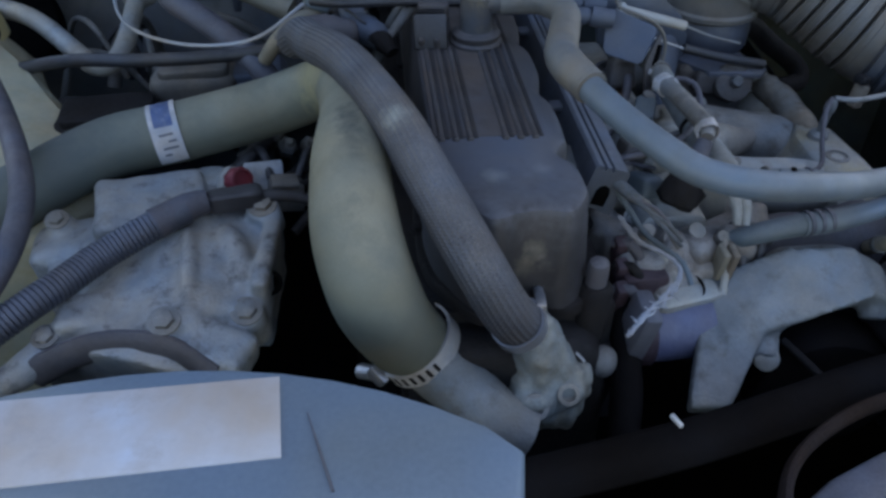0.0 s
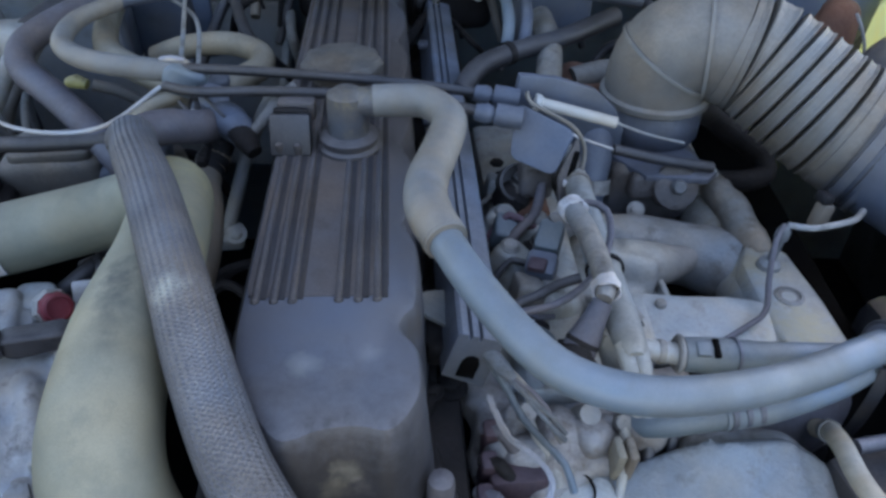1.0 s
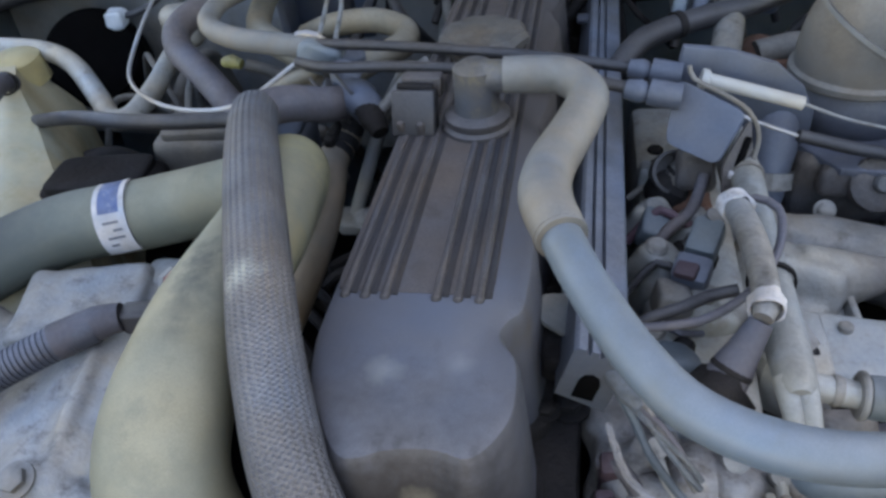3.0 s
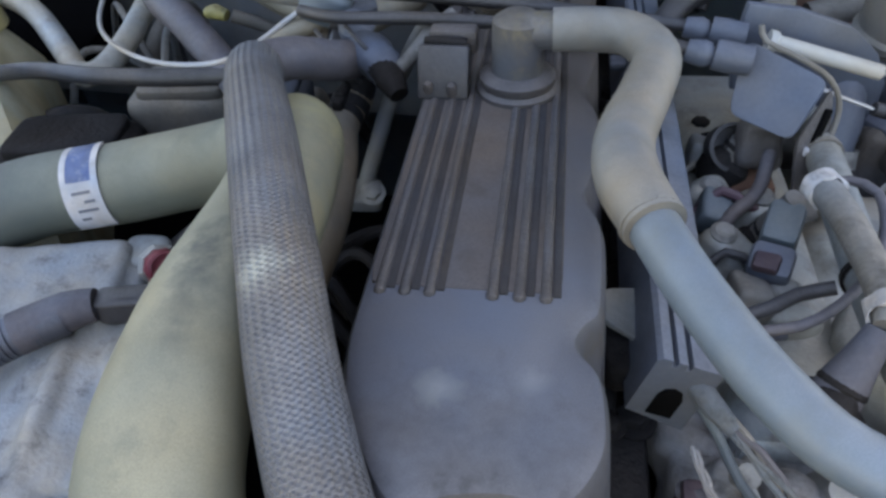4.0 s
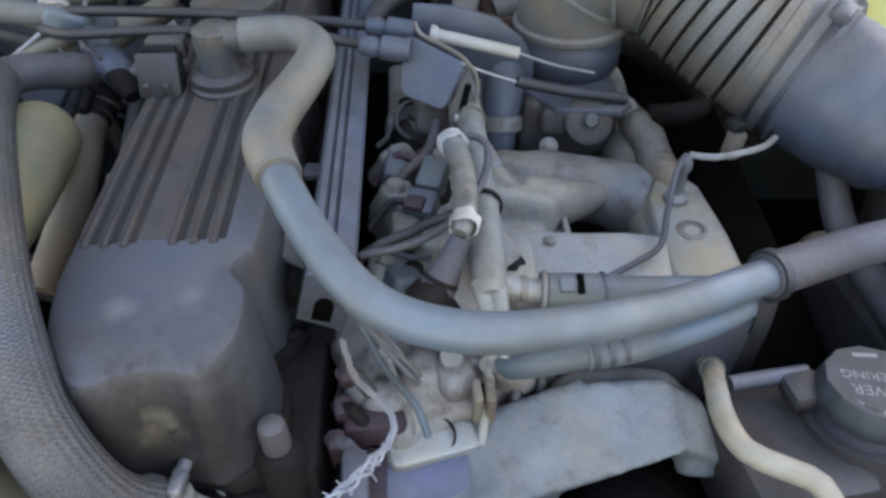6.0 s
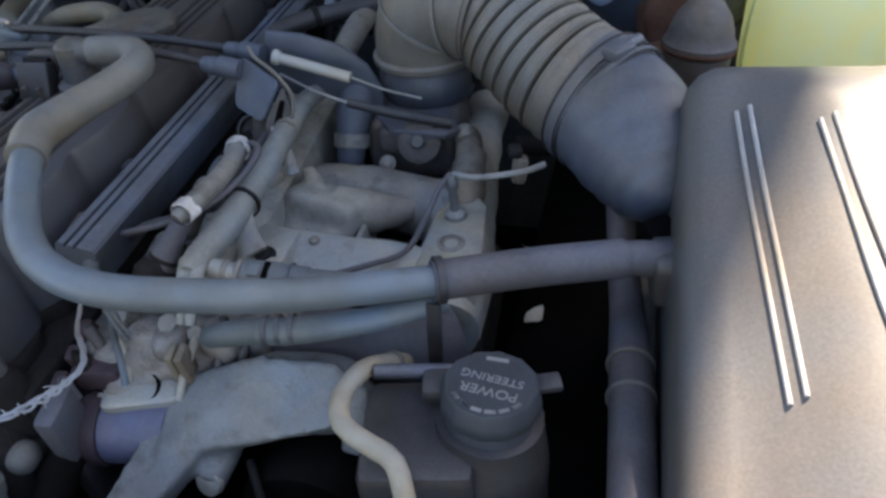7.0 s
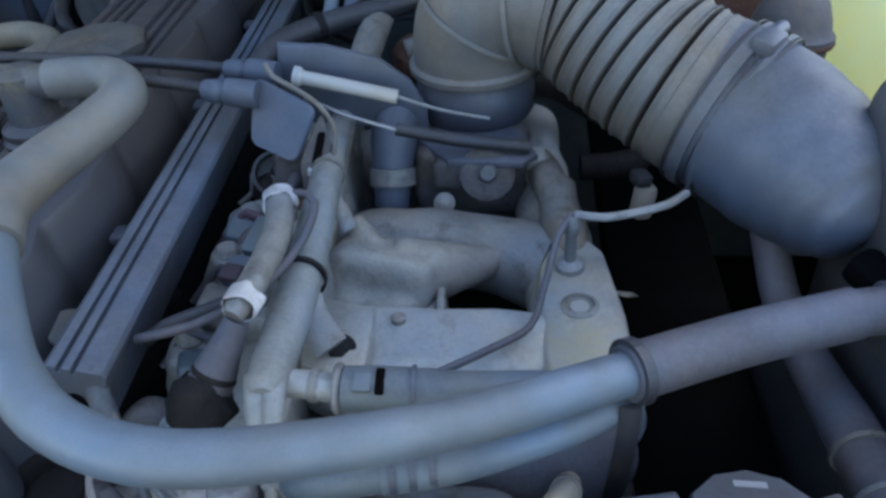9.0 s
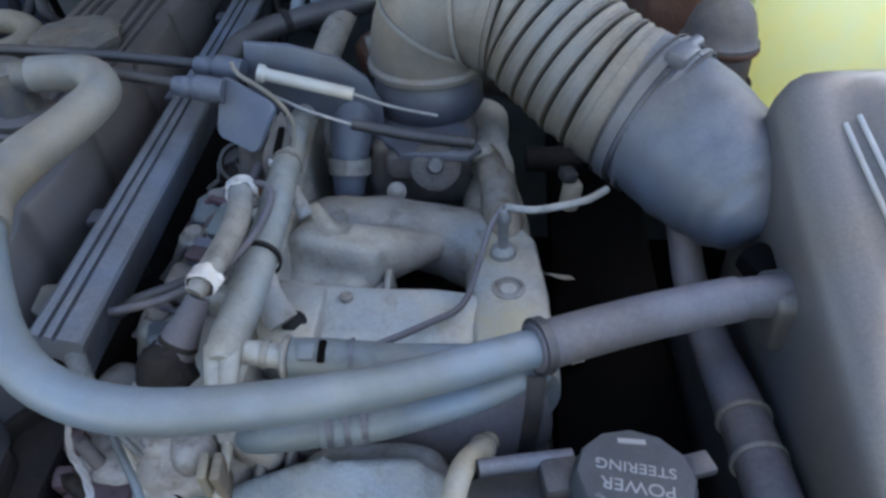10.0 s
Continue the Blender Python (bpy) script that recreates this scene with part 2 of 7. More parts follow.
WIRE = surface("cloth_wire", (0.30, 0.31, 0.32), (0.42, 0.40, 0.38), 0.4, 0.7, lines=(2, 300, 0.6))
BEIGE = surface("beige_hose", (0.33, 0.305, 0.235), (0.42, 0.385, 0.31), 0.4, 0.55, blotch=30, worn=(0.22, 0.20, 0.16))
YELLOW = surface("yellow_plastic", (0.42, 0.38, 0.12), (0.36, 0.34, 0.24), 0.5, 0.5, blotch=60, worn=(0.08, 0.07, 0.04))
PALEPLATE = surface("pale_plate", (0.40, 0.44, 0.47), (0.46, 0.47, 0.46), 0.4, 0.5, grain=300, blotch=30, worn=(0.22, 0.22, 0.22))
GROUND = surface("dry_ground", (0.16, 0.14, 0.11), (0.22, 0.20, 0.17), 0.4, 0.95, grain=60, relief=0.3, blotch=1.5)
LEAF = surface("sunlit_leaf", (0.66, 0.64, 0.54), dusty=0.1, rough=0.7)

JUG = bpy.data.materials.new("jug_plastic")
JUG.use_nodes = True
_n, _l = JUG.node_tree.nodes, JUG.node_tree.links
_noise = _n.new("ShaderNodeTexNoise")
_noise.inputs["Scale"].default_value = 9
_mix = _n.new("ShaderNodeMix")
_mix.data_type = "RGBA"
_mix.inputs[6].default_value, _mix.inputs[7].default_value = (0.92, 0.85, 0.44, 1), (0.74, 0.91, 0.82, 1)
_l.new(_noise.outputs["Fac"], _mix.inputs[0])
_thin = _n.new("ShaderNodeBsdfTranslucent")
_blend = _n.new("ShaderNodeMixShader")
_blend.inputs[0].default_value = 0.5
_n["Principled BSDF"].inputs["Roughness"].default_value = 0.3
_l.new(_mix.outputs[2], _n["Principled BSDF"].inputs["Base Color"])
_l.new(_mix.outputs[2], _thin.inputs["Color"])
_l.new(_n["Principled BSDF"].outputs[0], _blend.inputs[1])
_l.new(_thin.outputs[0], _blend.inputs[2])
_l.new(_blend.outputs[0], _n["Material Output"].inputs[0])


# ---- mesh tools ----
def finish(bm, crease=38):
    bmesh.ops.recalc_face_normals(bm, faces=bm.faces)
    for f in bm.faces:
        f.smooth = True
    for e in bm.edges:
        if len(e.link_faces) == 2 and e.calc_face_angle(0) > radians(crease):
            e.smooth = False
    return bm


def part(name, bm, material, parent=None, label=""):
    """Links a bmesh as one mesh object, under a thing where one is given."""
    me = bpy.data.meshes.new(name)
    finish(bm).to_mesh(me)
    bm.free()
    me.materials.append(material)
    ob = new(name, me)
    if parent:
        ob.parent = parent
    if label:
        ob["label"] = label
    return ob


def thing(name, label, category, group="", kind=""):
    return tagged(new(name), label, category, group, kind)


def single(name, bm, material, label, category, group="", kind=""):
    return tagged(part(name, bm, material), label, category, group, kind)


def spline(points, step=0.006):
    """Catmull-Rom samples of a line, with the place of each between the control points."""
    p = [Vector(q) for q in points]
    p = [2 * p[0] - p[1]] + p + [2 * p[-1] - p[-2]]
    out = []
    for k in range(1, len(p) - 2):
        n = max(2, int((p[k + 1] - p[k]).length / step))
        for j in range(n):
            t = j / n
            a, b, c, d = p[k - 1:k + 3]
            out.append((0.5 * (2 * b + (c - a) * t + (2 * a - 5 * b + 4 * c - d) * t * t + (3 * b - a - 3 * c + d) * t ** 3), k - 1 + t))
    out.append((p[-2], len(p) - 3.0))
    return out


def sweep(points, r, sides=18, step=0.006, ribs=None, flat=(1.0, 1.0), up=None, cap=True, hollow=0.0):
    """A tube along a line. r: one radius or one for each control point. ribs: (pitch, depth, from, to) of bellows, in metres along it.
    flat: scales across and upright. hollow: the depth of a bore at the far end."""
    bm = bmesh.new()
    uvl = bm.loops.layers.uv.new("UV")
    if ribs:
        step = min(step, ribs[0] / (26 if ribs[0] > 0.01 else 12))
    line = spline(points, step)
    rs = r if isinstance(r, (list, tuple)) else [r] * len(points)
    rings, run, dist = [], [], 0.0
    side = None
    for k, (c, s) in enumerate(line):
        ahead = (line[min(k + 1, len(line) - 1)][0] - line[max(k - 1, 0)][0]).normalized()
        if k:
            dist += (c - line[k - 1][0]).length
        if up is not None or side is None:
            ref = Vector(up or (0, 0, 1))
            side = ahead.cross(ref) if abs(ahead.dot(ref)) < 0.98 else ahead.cross(Vector((0, 1, 0.1)))
        side = (side - ahead * side.dot(ahead)).normalized()
        top = side.cross(ahead)
        i = min(int(s), len(rs) - 2)
        q = s - i
        q = q * q * (3 - 2 * q)
        rad = rs[i] * (1 - q) + rs[i + 1] * q
        if ribs and ribs[2] <= dist <= ribs[3]:
            w = abs(((dist - ribs[2]) / ribs[0]) % 1 - 0.5)
            rad -= ribs[1] * math.exp(-(w / 0.075) ** 2) - 0.08 * ribs[1] * math.cos(w * math.pi * 2.4)
        rings.append([bm.verts.new(c + (side * math.cos(a) * flat[0] + top * math.sin(a) * flat[1]) * rad)
                      for a in (math.tau * j / sides for j in range(sides))])
        run.append(dist)
    for k in range(len(rings) - 1):
        for j in range(sides):
            f = bm.faces.new((rings[k][j], rings[k][(j + 1) % sides], rings[k + 1][(j + 1) % sides], rings[k + 1][j]))
            for lo, u, v in zip(f.loops, (j, j + 1, j + 1, j), (k, k, k + 1, k + 1)):
                lo[uvl].uv = (u / sides, run[v])
    if cap:
        bm.faces.new(rings[0])
        bm.faces.new(rings[-1])
    return bm


def turned(profile, base, axis=(0, 0, 1), sides=28, wave=0, depth=0.0):
    """A turned piece: (radius, height) pairs along an axis from base. wave: flutes round the rim."""
    bm = bmesh.new()
    m = Matrix.Translation(base) @ Vector((0, 0, 1)).rotation_difference(Vector(axis)).to_matrix().to_4x4()
    rings = []
    for r, h in profile:
        rings.append([bm.verts.new(m @ Vector((math.cos(a) * q, math.sin(a) * q, h)))
                      for a in (math.tau * j / sides for j in range(sides)) for q in (r + (depth * math.cos(a * wave) if wave and r > 0.01 else 0),)])
    for a, b in zip(rings, rings[1:]):
        for j in range(sides):
            bm.faces.new((a[j], a[(j + 1) % sides], b[(j + 1) % sides], b[j]))
    bm.faces.new(rings[0])
    bm.faces.new(rings[-1])
    return bm


def slab(outline, z0, z1, soft=0.004, flare=0.0, m=None):
    """An outline (x, y) raised from z0 to z1 with a rounded upper edge. flare: how much wider the foot is."""
    bm = bmesh.new()
    pts = [Vector((*p, 0)) for p in outline]
    n = len(pts)
    area = sum(pts[k].x * pts[(k + 1) % n].y - pts[(k + 1) % n].x * pts[k].y for k in range(n))
    out = []
    for k in range(n):
        d = (pts[(k + 1) % n] - pts[k - 1]).normalized()
        out.append(Vector((d.y, -d.x, 0)) * (1 if area > 0 else -1))
    rings = []
    for off, z in ((flare, z0), (0, z1 - soft), (-soft * 0.3, z1 - soft * 0.35), (-soft, z1)):
        rings.append([bm.verts.new((m or Matrix()) @ (p + o * off + Vector((0, 0, z)))) for p, o in zip(pts, out)])
    for a, b in zip(rings, rings[1:]):
        for j in range(n):
            bm.faces.new((a[j], a[(j + 1) % n], b[(j + 1) % n], b[j]))
    bm.faces.new(rings[0])
    bm.faces.new(rings[-1])
    return bm


def block(centre, size, soft=0.003, turn=(0, 0, 0), segs=2):
    """A box with rounded edges."""
    bm = bmesh.new()
    bmesh.ops.create_cube(bm, size=1)
    bmesh.ops.scale(bm, vec=size, verts=bm.verts)
    if soft:
        bmesh.ops.bevel(bm, geom=list(bm.edges), offset=min(soft, min(size) * 0.45), segments=segs, affect="EDGES", profile=0.5)
    bmesh.ops.transform(bm, matrix=pose(*centre, *turn), verts=bm.verts)
    return bm


def join(*bms):
    """Several bmeshes in one."""
    first = bms[0]
    for b in bms[1:]:
        me = bpy.data.meshes.new("x")
        b.to_mesh(me)
        b.free()
        first.from_mesh(me)
        bpy.data.meshes.remove(me)
    return first


def lumpy(bm, size, scale, seed=0.0):
    """Uneven casting: moves the vertices along their normals by noise."""
    bm.normal_update()
    for v in bm.verts:
        v.co += v.normal * noise.noise(v.co * scale + Vector((seed, seed, seed))) * size
    return bm


def cast(pieces, voxel=0.0028, smooth=5, rough=0.0008, grain=90):
    """One seamless casting out of several overlapping pieces, with a rough skin."""
    me = bpy.data.meshes.new("casting")
    join(*pieces).to_mesh(me)
    ob = new("casting", me)
    md = ob.modifiers.new("fuse", "REMESH")
    md.mode, md.voxel_size = "VOXEL", voxel
    sm = ob.modifiers.new("soften", "SMOOTH")
    sm.factor, sm.iterations = 0.5, smooth
    done = bpy.data.meshes.new_from_object(ob.evaluated_get(bpy.context.evaluated_depsgraph_get()))
    bpy.data.objects.remove(ob)
    bm = bmesh.new()
    bm.from_mesh(done)
    bpy.data.meshes.remove(done)
    return lumpy(bm, rough, grain)


def superform(centre, size, edge=0.5, turn=(0, 0, 0), around=28, up=18):
    """A rounded block: edge 1 is an ellipsoid, 0.2 a box with soft corners."""
    bm = bmesh.new()

    def bend(v):
        return math.copysign(abs(v) ** edge, v)
    rings = []
    for i in range(1, up):
        b = math.pi * (i / up - 0.5)
        rings.append([bm.verts.new((0.5 * size[0] * bend(math.cos(b)) * bend(math.cos(a)), 0.5 * size[1] * bend(math.cos(b)) * bend(math.sin(a)), 0.5 * size[2] * bend(math.sin(b))))
                      for a in (math.tau * j / around for j in range(around))])
    for r0, r1 in zip(rings, rings[1:]):
        for j in range(around):
            bm.faces.new((r0[j], r0[(j + 1) % around], r1[(j + 1) % around], r1[j]))
    bm.faces.new(rings[0])
    bm.faces.new(rings[-1])
    bmesh.ops.transform(bm, matrix=pose(*centre, *turn), verts=bm.verts)
    return bm


def fine_block(centre, size, soft, turn=(0, 0, 0)):
    """A cast lump with its corners rounded by about soft."""
    return superform(centre, size, max(0.28, min(0.8, 1.6 * soft / min(size))), turn)


def arc_band(centre, axis, r, a0, a1, width, thick=0.0012, steps=16):
    """A strip wrapped round a pipe, from angle a0 to a1 (degrees, 0 is upright)."""
    bm = bmesh.new()
    ax = Vector(axis).normalized()
    side = ax.cross(Vector((0, 0, 1))).normalized()
    top = side.cross(ax)
    grid = []
    for k in range(steps + 1):
        a = radians(a0 + (a1 - a0) * k / steps)
        d = top * math.cos(a) + side * math.sin(a)
        grid.append([bm.verts.new(Vector(centre) + ax * w + d * q) for w, q in ((-width / 2, r), (width / 2, r), (width / 2, r + thick), (-width / 2, r + thick))])
    for a, b in zip(grid, grid[1:]):
        for j in range(4):
            bm.faces.new((a[j], a[(j + 1) % 4], b[(j + 1) % 4], b[j]))
    bm.faces.new(grid[0])
    bm.faces.new(grid[-1])
    return bm


def hex_bolt(base, r, axis=(0, 0, 1), h=None):
    """Hexagon head on a round washer."""
    h = h or r * 0.9
    return join(turned([(r * 1.5, 0), (r * 1.5, h * 0.25), (r * 1.2, h * 0.3)], base, axis, 16),
                turned([(r, h * 0.25), (r, h * 0.95), (r * 0.8, h * 1.1)], base, axis, 6))


def clamp_band(parent, centre, axis, r, width=0.009, material=None, screw=True):
    """A worm-drive clamp: its band, and the screw housing on it."""
    c = part("hose_clamp_band", arc_band(centre, axis, r, 0, 359, width, 0.0015, 28), material or STEEL, parent)
    if screw:
        ax = Vector(axis).normalized()
        side = ax.cross(Vector((0, 0, 1))).normalized()
        p = Vector(centre) + side.cross(ax) * (r + 0.003)
        part("screw_housing", join(block((0, 0, 0), (0.007, 0.014, 0.007), 0.0015), turned([(0.0035, 0.006), (0.0035, 0.012)], (0, 0, 0), (0, 1, 0), 10)), material or STEEL, c).matrix_basis = Matrix.Translation(p)
    return c


def plate4(a, b, c, d, thick, around=0.18):
    """A bent-sheet plate with rounded corners, given its four corners."""
    q = [Vector(p) for p in (a, b, c, d)]
    n = (q[1] - q[0]).cross(q[3] - q[0]).normalized() * thick
    edge = []
    for k in range(4):
        p, before, after = q[k], q[k - 1], q[(k + 1) % 4]
        s, e = p.lerp(before, around), p.lerp(after, around)
        edge += [s.lerp(p, t).lerp(p.lerp(e, t), t) for t in (0, 0.25, 0.5, 0.75, 1)]
    bm = bmesh.new()
    mid = sum(edge, Vector()) / len(edge)
    rows = [[bm.verts.new(mid + (p - mid) * g + n * h) for p in edge] for g, h in ((0.98, 0), (1, 0.2), (1, 0.8), (0.98, 1))]
    for r0, r1 in zip(rows, rows[1:]):
        for j in range(len(edge)):
            bm.faces.new((r0[j], r0[(j + 1) % len(edge)], r1[(j + 1) % len(edge)], r1[j]))
    bm.faces.new(rows[0])
    bm.faces.new(rows[-1])
    return bm


THETA = 5.0  # the engine stands turned a little to the camera's way
ENGINE = pose(0.046, 0.335, 0, 0, 0, THETA)


def eng(u, v, z=0.0):
    return tuple(ENGINE @ Vector((u, v, z)))


# pale spots: rubbed paint with its glint painted in; last spot shades the dimple
COVER = surface("cover_paint", (0.029, 0.030, 0.035), (0.136, 0.142, 0.158), 0.66, 0.42, grain=1800, relief=0.04, blotch=9, spec=0.45, even=0.8,
                spots=(((0.0336, 0.3664, 0.980), 0.010, (0.36, 0.36, 0.34), 0.42), ((0.0653, 0.3757, 0.980), 0.008, (0.30, 0.30, 0.30), 0.25), (eng(0, 0.36, 0.98), 0.29, (0.080, 0.064, 0.056), 0.9),
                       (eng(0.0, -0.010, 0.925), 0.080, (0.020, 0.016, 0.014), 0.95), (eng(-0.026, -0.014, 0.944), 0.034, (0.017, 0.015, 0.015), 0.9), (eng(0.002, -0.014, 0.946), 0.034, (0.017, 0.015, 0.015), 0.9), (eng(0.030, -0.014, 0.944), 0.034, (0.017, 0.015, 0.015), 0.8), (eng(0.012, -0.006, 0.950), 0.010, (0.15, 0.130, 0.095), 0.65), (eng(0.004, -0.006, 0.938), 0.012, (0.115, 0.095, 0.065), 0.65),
                       (eng(0.020, -0.006, 0.940), 0.008, (0.13, 0.11, 0.09), 0.6), (eng(-0.012, -0.007, 0.935), 0.010, (0.10, 0.08, 0.05), 0.6), (eng(0.047, 0.076, 0.965), 0.014, (0.055, 0.045, 0.035), 0.7)))


# ---- setting ----
def box_wall(name, centre, size, material, label, category="panel"):
    return single(name, block(centre, size, 0.004), material, label, category, kind="structure")


single("ground", block((0, 0, -0.02), (60, 60, 0.04), 0), GROUND, "dry bare earth under the parked car", "ground", kind="structure")
box_wall("inner_wing_panel", (0.80, 0.45, 0.72), (0.03, 1.5, 0.56), BODY, "dusty painted inner wing of the engine bay")
box_wall("inner_wing_panel", (-0.80, 0.45, 0.72), (0.03, 1.5, 0.56), BODY, "dusty painted inner wing of the engine bay")
box_wall("firewall_panel", (0, 1.19, 0.75), (1.6, 0.03, 0.62), BODY, "grey-green painted firewall behind the engine", "firewall")
single("firewall_ledge", lumpy(join(block((-0.46, 1.085, 0.945), (0.68, 0.17, 0.022), 0.006, (0, -7, 0)), block((-0.46, 1.06, 0.79), (0.68, 0.012, 0.24), 0.004)), 0.002, 8), LEDGE, "dusty grey-green ledge across the firewall", "ledge", kind="structure")
single("cowl_ledge", join(block((-0.05, 1.12, 1.035), (1.5, 0.16, 0.02), 0.006), block((-0.05, 1.045, 1.022), (1.5, 0.014, 0.04), 0.004)),
       BODY, "dusty grey-green cowl ledge over the firewall", "cowl", kind="structure")
box_wall("radiator_panel", (0, -0.02, 0.62), (1.6, 0.03, 0.42), BODY, "painted radiator support across the nose", "radiator support")
# floor added to close the pit, whose deep shade is put into its colour
box_wall("under_tray", (0, 0.5, 0.43), (1.6, 1.4, 0.02), SHADEBLACK, "near-black tray added to close the pit under the engine", "tray")


def bonnet():
    """The raised bonnet, hinged at the cowl; out of view and sized to shade the bay."""
    t = thing("bonnet", "unseen open bonnet raised to shade the engine bay", "bonnet", kind="structure")
    a, b = Vector((0, 1.16, 1.06)), Vector((0, 0.53, 1.96))
    mid, d = (a + b) / 2, (b - a)
    tilt = math.degrees(math.atan2(d.z, -d.y))
    part("skin", block(mid, (1.462, d.length, 0.012), 0.004, (-tilt, 0, 0)), BODY, t)
    for x in (-0.45, 0.0, 0.45):
        part("stiffener", block((x, mid.y - 0.012, mid.z - 0.015), (0.06, d.length * 0.9, 0.02), 0.006, (-tilt, 0, 0)), BODY, t)
    for x in (-0.6, 0.6):
        part("hinge", block((x, 1.16, 1.05), (0.04, 0.03, 0.08), 0.004), DARK, t)


bonnet()


# ---- engine ----
def cover_outline(grow=0.0):
    """Right side with shallow scallops round the bolts, waisted nose with rounded corners, left side straight."""
    right = [(0.0300, -0.0098), (0.0370, -0.0066), (0.0440, 0.0030), (0.0488, 0.0160), (0.0490, 0.0340), (0.0468, 0.0470), (0.0408, 0.0560), (0.0392, 0.0615), (0.0425, 0.0690), (0.0478, 0.0760)]
    v = 0.082
    while v < 0.50:
        right += [(0.0492, v + 0.010), (0.0500, v + 0.030), (0.0490, v + 0.050), (0.0445, v + 0.064), (0.0425, v + 0.072), (0.0445, v + 0.080)]
        v += 0.0965
    right += [(0.049, 0.60), (0.040, 0.612)]
    left = [(-0.040, 0.612), (-0.0485, 0.600), (-0.0490, 0.40), (-0.0490, 0.20), (-0.0487, 0.080), (-0.0480, 0.052), (-0.0435, 0.028), (-0.0360, 0.0115), (-0.0270, -0.0045)]
    front = [(-0.0185, -0.0132), (-0.0100, -0.0130), (0.0, -0.0085), (0.0145, -0.0065), (0.0230, -0.0078)]
    ring = [Vector((u, w, 0)) for u, w in right + left + front]
    out = []
    for k, p in enumerate(ring):
        a, b, c = ring[k - 1], ring[(k + 1) % len(ring)], ring[(k + 2) % len(ring)]
        for t in (0.0, 0.34, 0.67) if (b - p).length < 0.03 else (0.0,):
            q = 0.5 * (2 * p + (b - a) * t + (2 * a - 5 * p + 4 * b - c) * t * t + (3 * p - a - 3 * b + c) * t ** 3)
            out.append((q.x, q.y))
    return out


def valve_cover():
    t = thing("valve_cover", "dusty black ribbed steel valve cover on a long straight engine", "valve cover")
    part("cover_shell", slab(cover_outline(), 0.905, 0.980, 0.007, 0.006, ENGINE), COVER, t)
    part("rib_panel", slab([(-0.0455, 0.092), (-0.0440, 0.0845), (-0.0400, 0.0830), (0.0270, 0.0830), (0.0305, 0.0845), (0.0320, 0.092), (0.0330, 0.585), (-0.0455, 0.585)], 0.978, 0.9806, 0.0006, 0, ENGINE), RIBPANEL, t, "brown-dusted ribbed panel")
    for u in (-0.0400, -0.0300, -0.0200, 0.0050, 0.0155, 0.0258):
        rib = sweep([(u, 0.080, 0.980), (u, 0.16, 0.980), (u, 0.30, 0.980), (u, 0.585, 0.980)], 0.0026, 10, 0.05, flat=(0.85, 0.9))
        rib = join(rib, turned([(0.0024, -0.002), (0.0026, 0.0), (0.0022, 0.0016), (0.0008, 0.0026)], (u, 0.080, 0.980), (0, -1, 0.0), 10))
        bmesh.ops.transform(rib, matrix=ENGINE, verts=rib.verts)
        part("rib", rib, RIBS, t)
        # strip on one side of each rib: grime and the rib's shade in one colour
        gap = block((u + 0.0042, 0.331, 0.9804), (0.0034, 0.500, 0.0012), 0.0004)
        bmesh.ops.transform(gap, matrix=ENGINE, verts=gap.verts)
        part("dark_line", gap, RIBDARK, t)
    part("flange", slab([(u * 1.22, v * 1.02 - 0.006) for u, v in cover_outline()], 0.897, 0.907, 0.003, 0, ENGINE), DARK, t)
    for v in (0.078, 0.17, 0.265, 0.36, 0.455, 0.55):
        for s in (-1, 1):
            part("bolt", hex_bolt(eng(0.0565 * s, v, 0.906), 0.005), DARK, t)


valve_cover()


def cylinder_head():
    t = thing("engine_block", "greasy dark iron engine block and head", "engine")
    head = block((0, 0, 0), (0.15, 0.64, 0.11), 0.006)
    bmesh.ops.transform(head, matrix=pose(*eng(0.0, 0.315, 0.842), 0, 0, THETA), verts=head.verts)
    part("head", head, DARK, t)
    low = block((0, 0, 0), (0.22, 0.66, 0.32), 0.01)
    bmesh.ops.transform(low, matrix=pose(*eng(0.0, 0.32, 0.62), 0, 0, THETA), verts=low.verts)
    part("crankcase", low, SHADEBLACK, t)
    front = fine_block((0, 0, 0), (0.14, 0.05, 0.17), 0.014)
    bmesh.ops.transform(lumpy(front, 0.006, 30), matrix=pose(*eng(0.0, -0.012, 0.80), 0, 0, THETA), verts=front.verts)
    part("timing_cover", front, DARK, t)
    for k, v in enumerate((0.09, 0.19, 0.29, 0.39, 0.49)):
        part("head_bolt", hex_bolt(eng(0.068, v, 0.897), 0.008), DARK, t)
    # a cast lug that shows beside the cover
    part("lug", lumpy(fine_block(eng(0.066, 0.11, 0.925), (0.03, 0.045, 0.02), 0.006, (0, 0, THETA)), 0.003, 60), DARK, t)
    part("lug", lumpy(fine_block(eng(0.066, 0.17, 0.905), (0.02, 0.03, 0.014), 0.005, (0, 0, THETA)), 0.003, 60), DARK, t)


cylinder_head()


def oil_tee():
    t = thing("breather_tee", "dusty dark plastic breather tee plugged into the valve cover", "breather")
    b = (0.029, 0.580, 0.977)
    part("grommet", turned([(0.0225, 0), (0.0225, 0.006), (0.020, 0.008), (0.021, 0.010), (0.021, 0.013), (0.017, 0.016)], b), RIBS, t)
    part("neck", turned([(0.0145, 0.012), (0.0140, 0.030), (0.0142, 0.034), (0.0138, 0.044), (0.009, 0.0475)], b), TEE, t)
    part("arm", sweep([(0.026, 0.579, 1.0155), (0.040, 0.579, 1.016), (0.058, 0.580, 1.0165)], [0.0100, 0.0102, 0.0100], 18), TEE, t)


oil_tee()


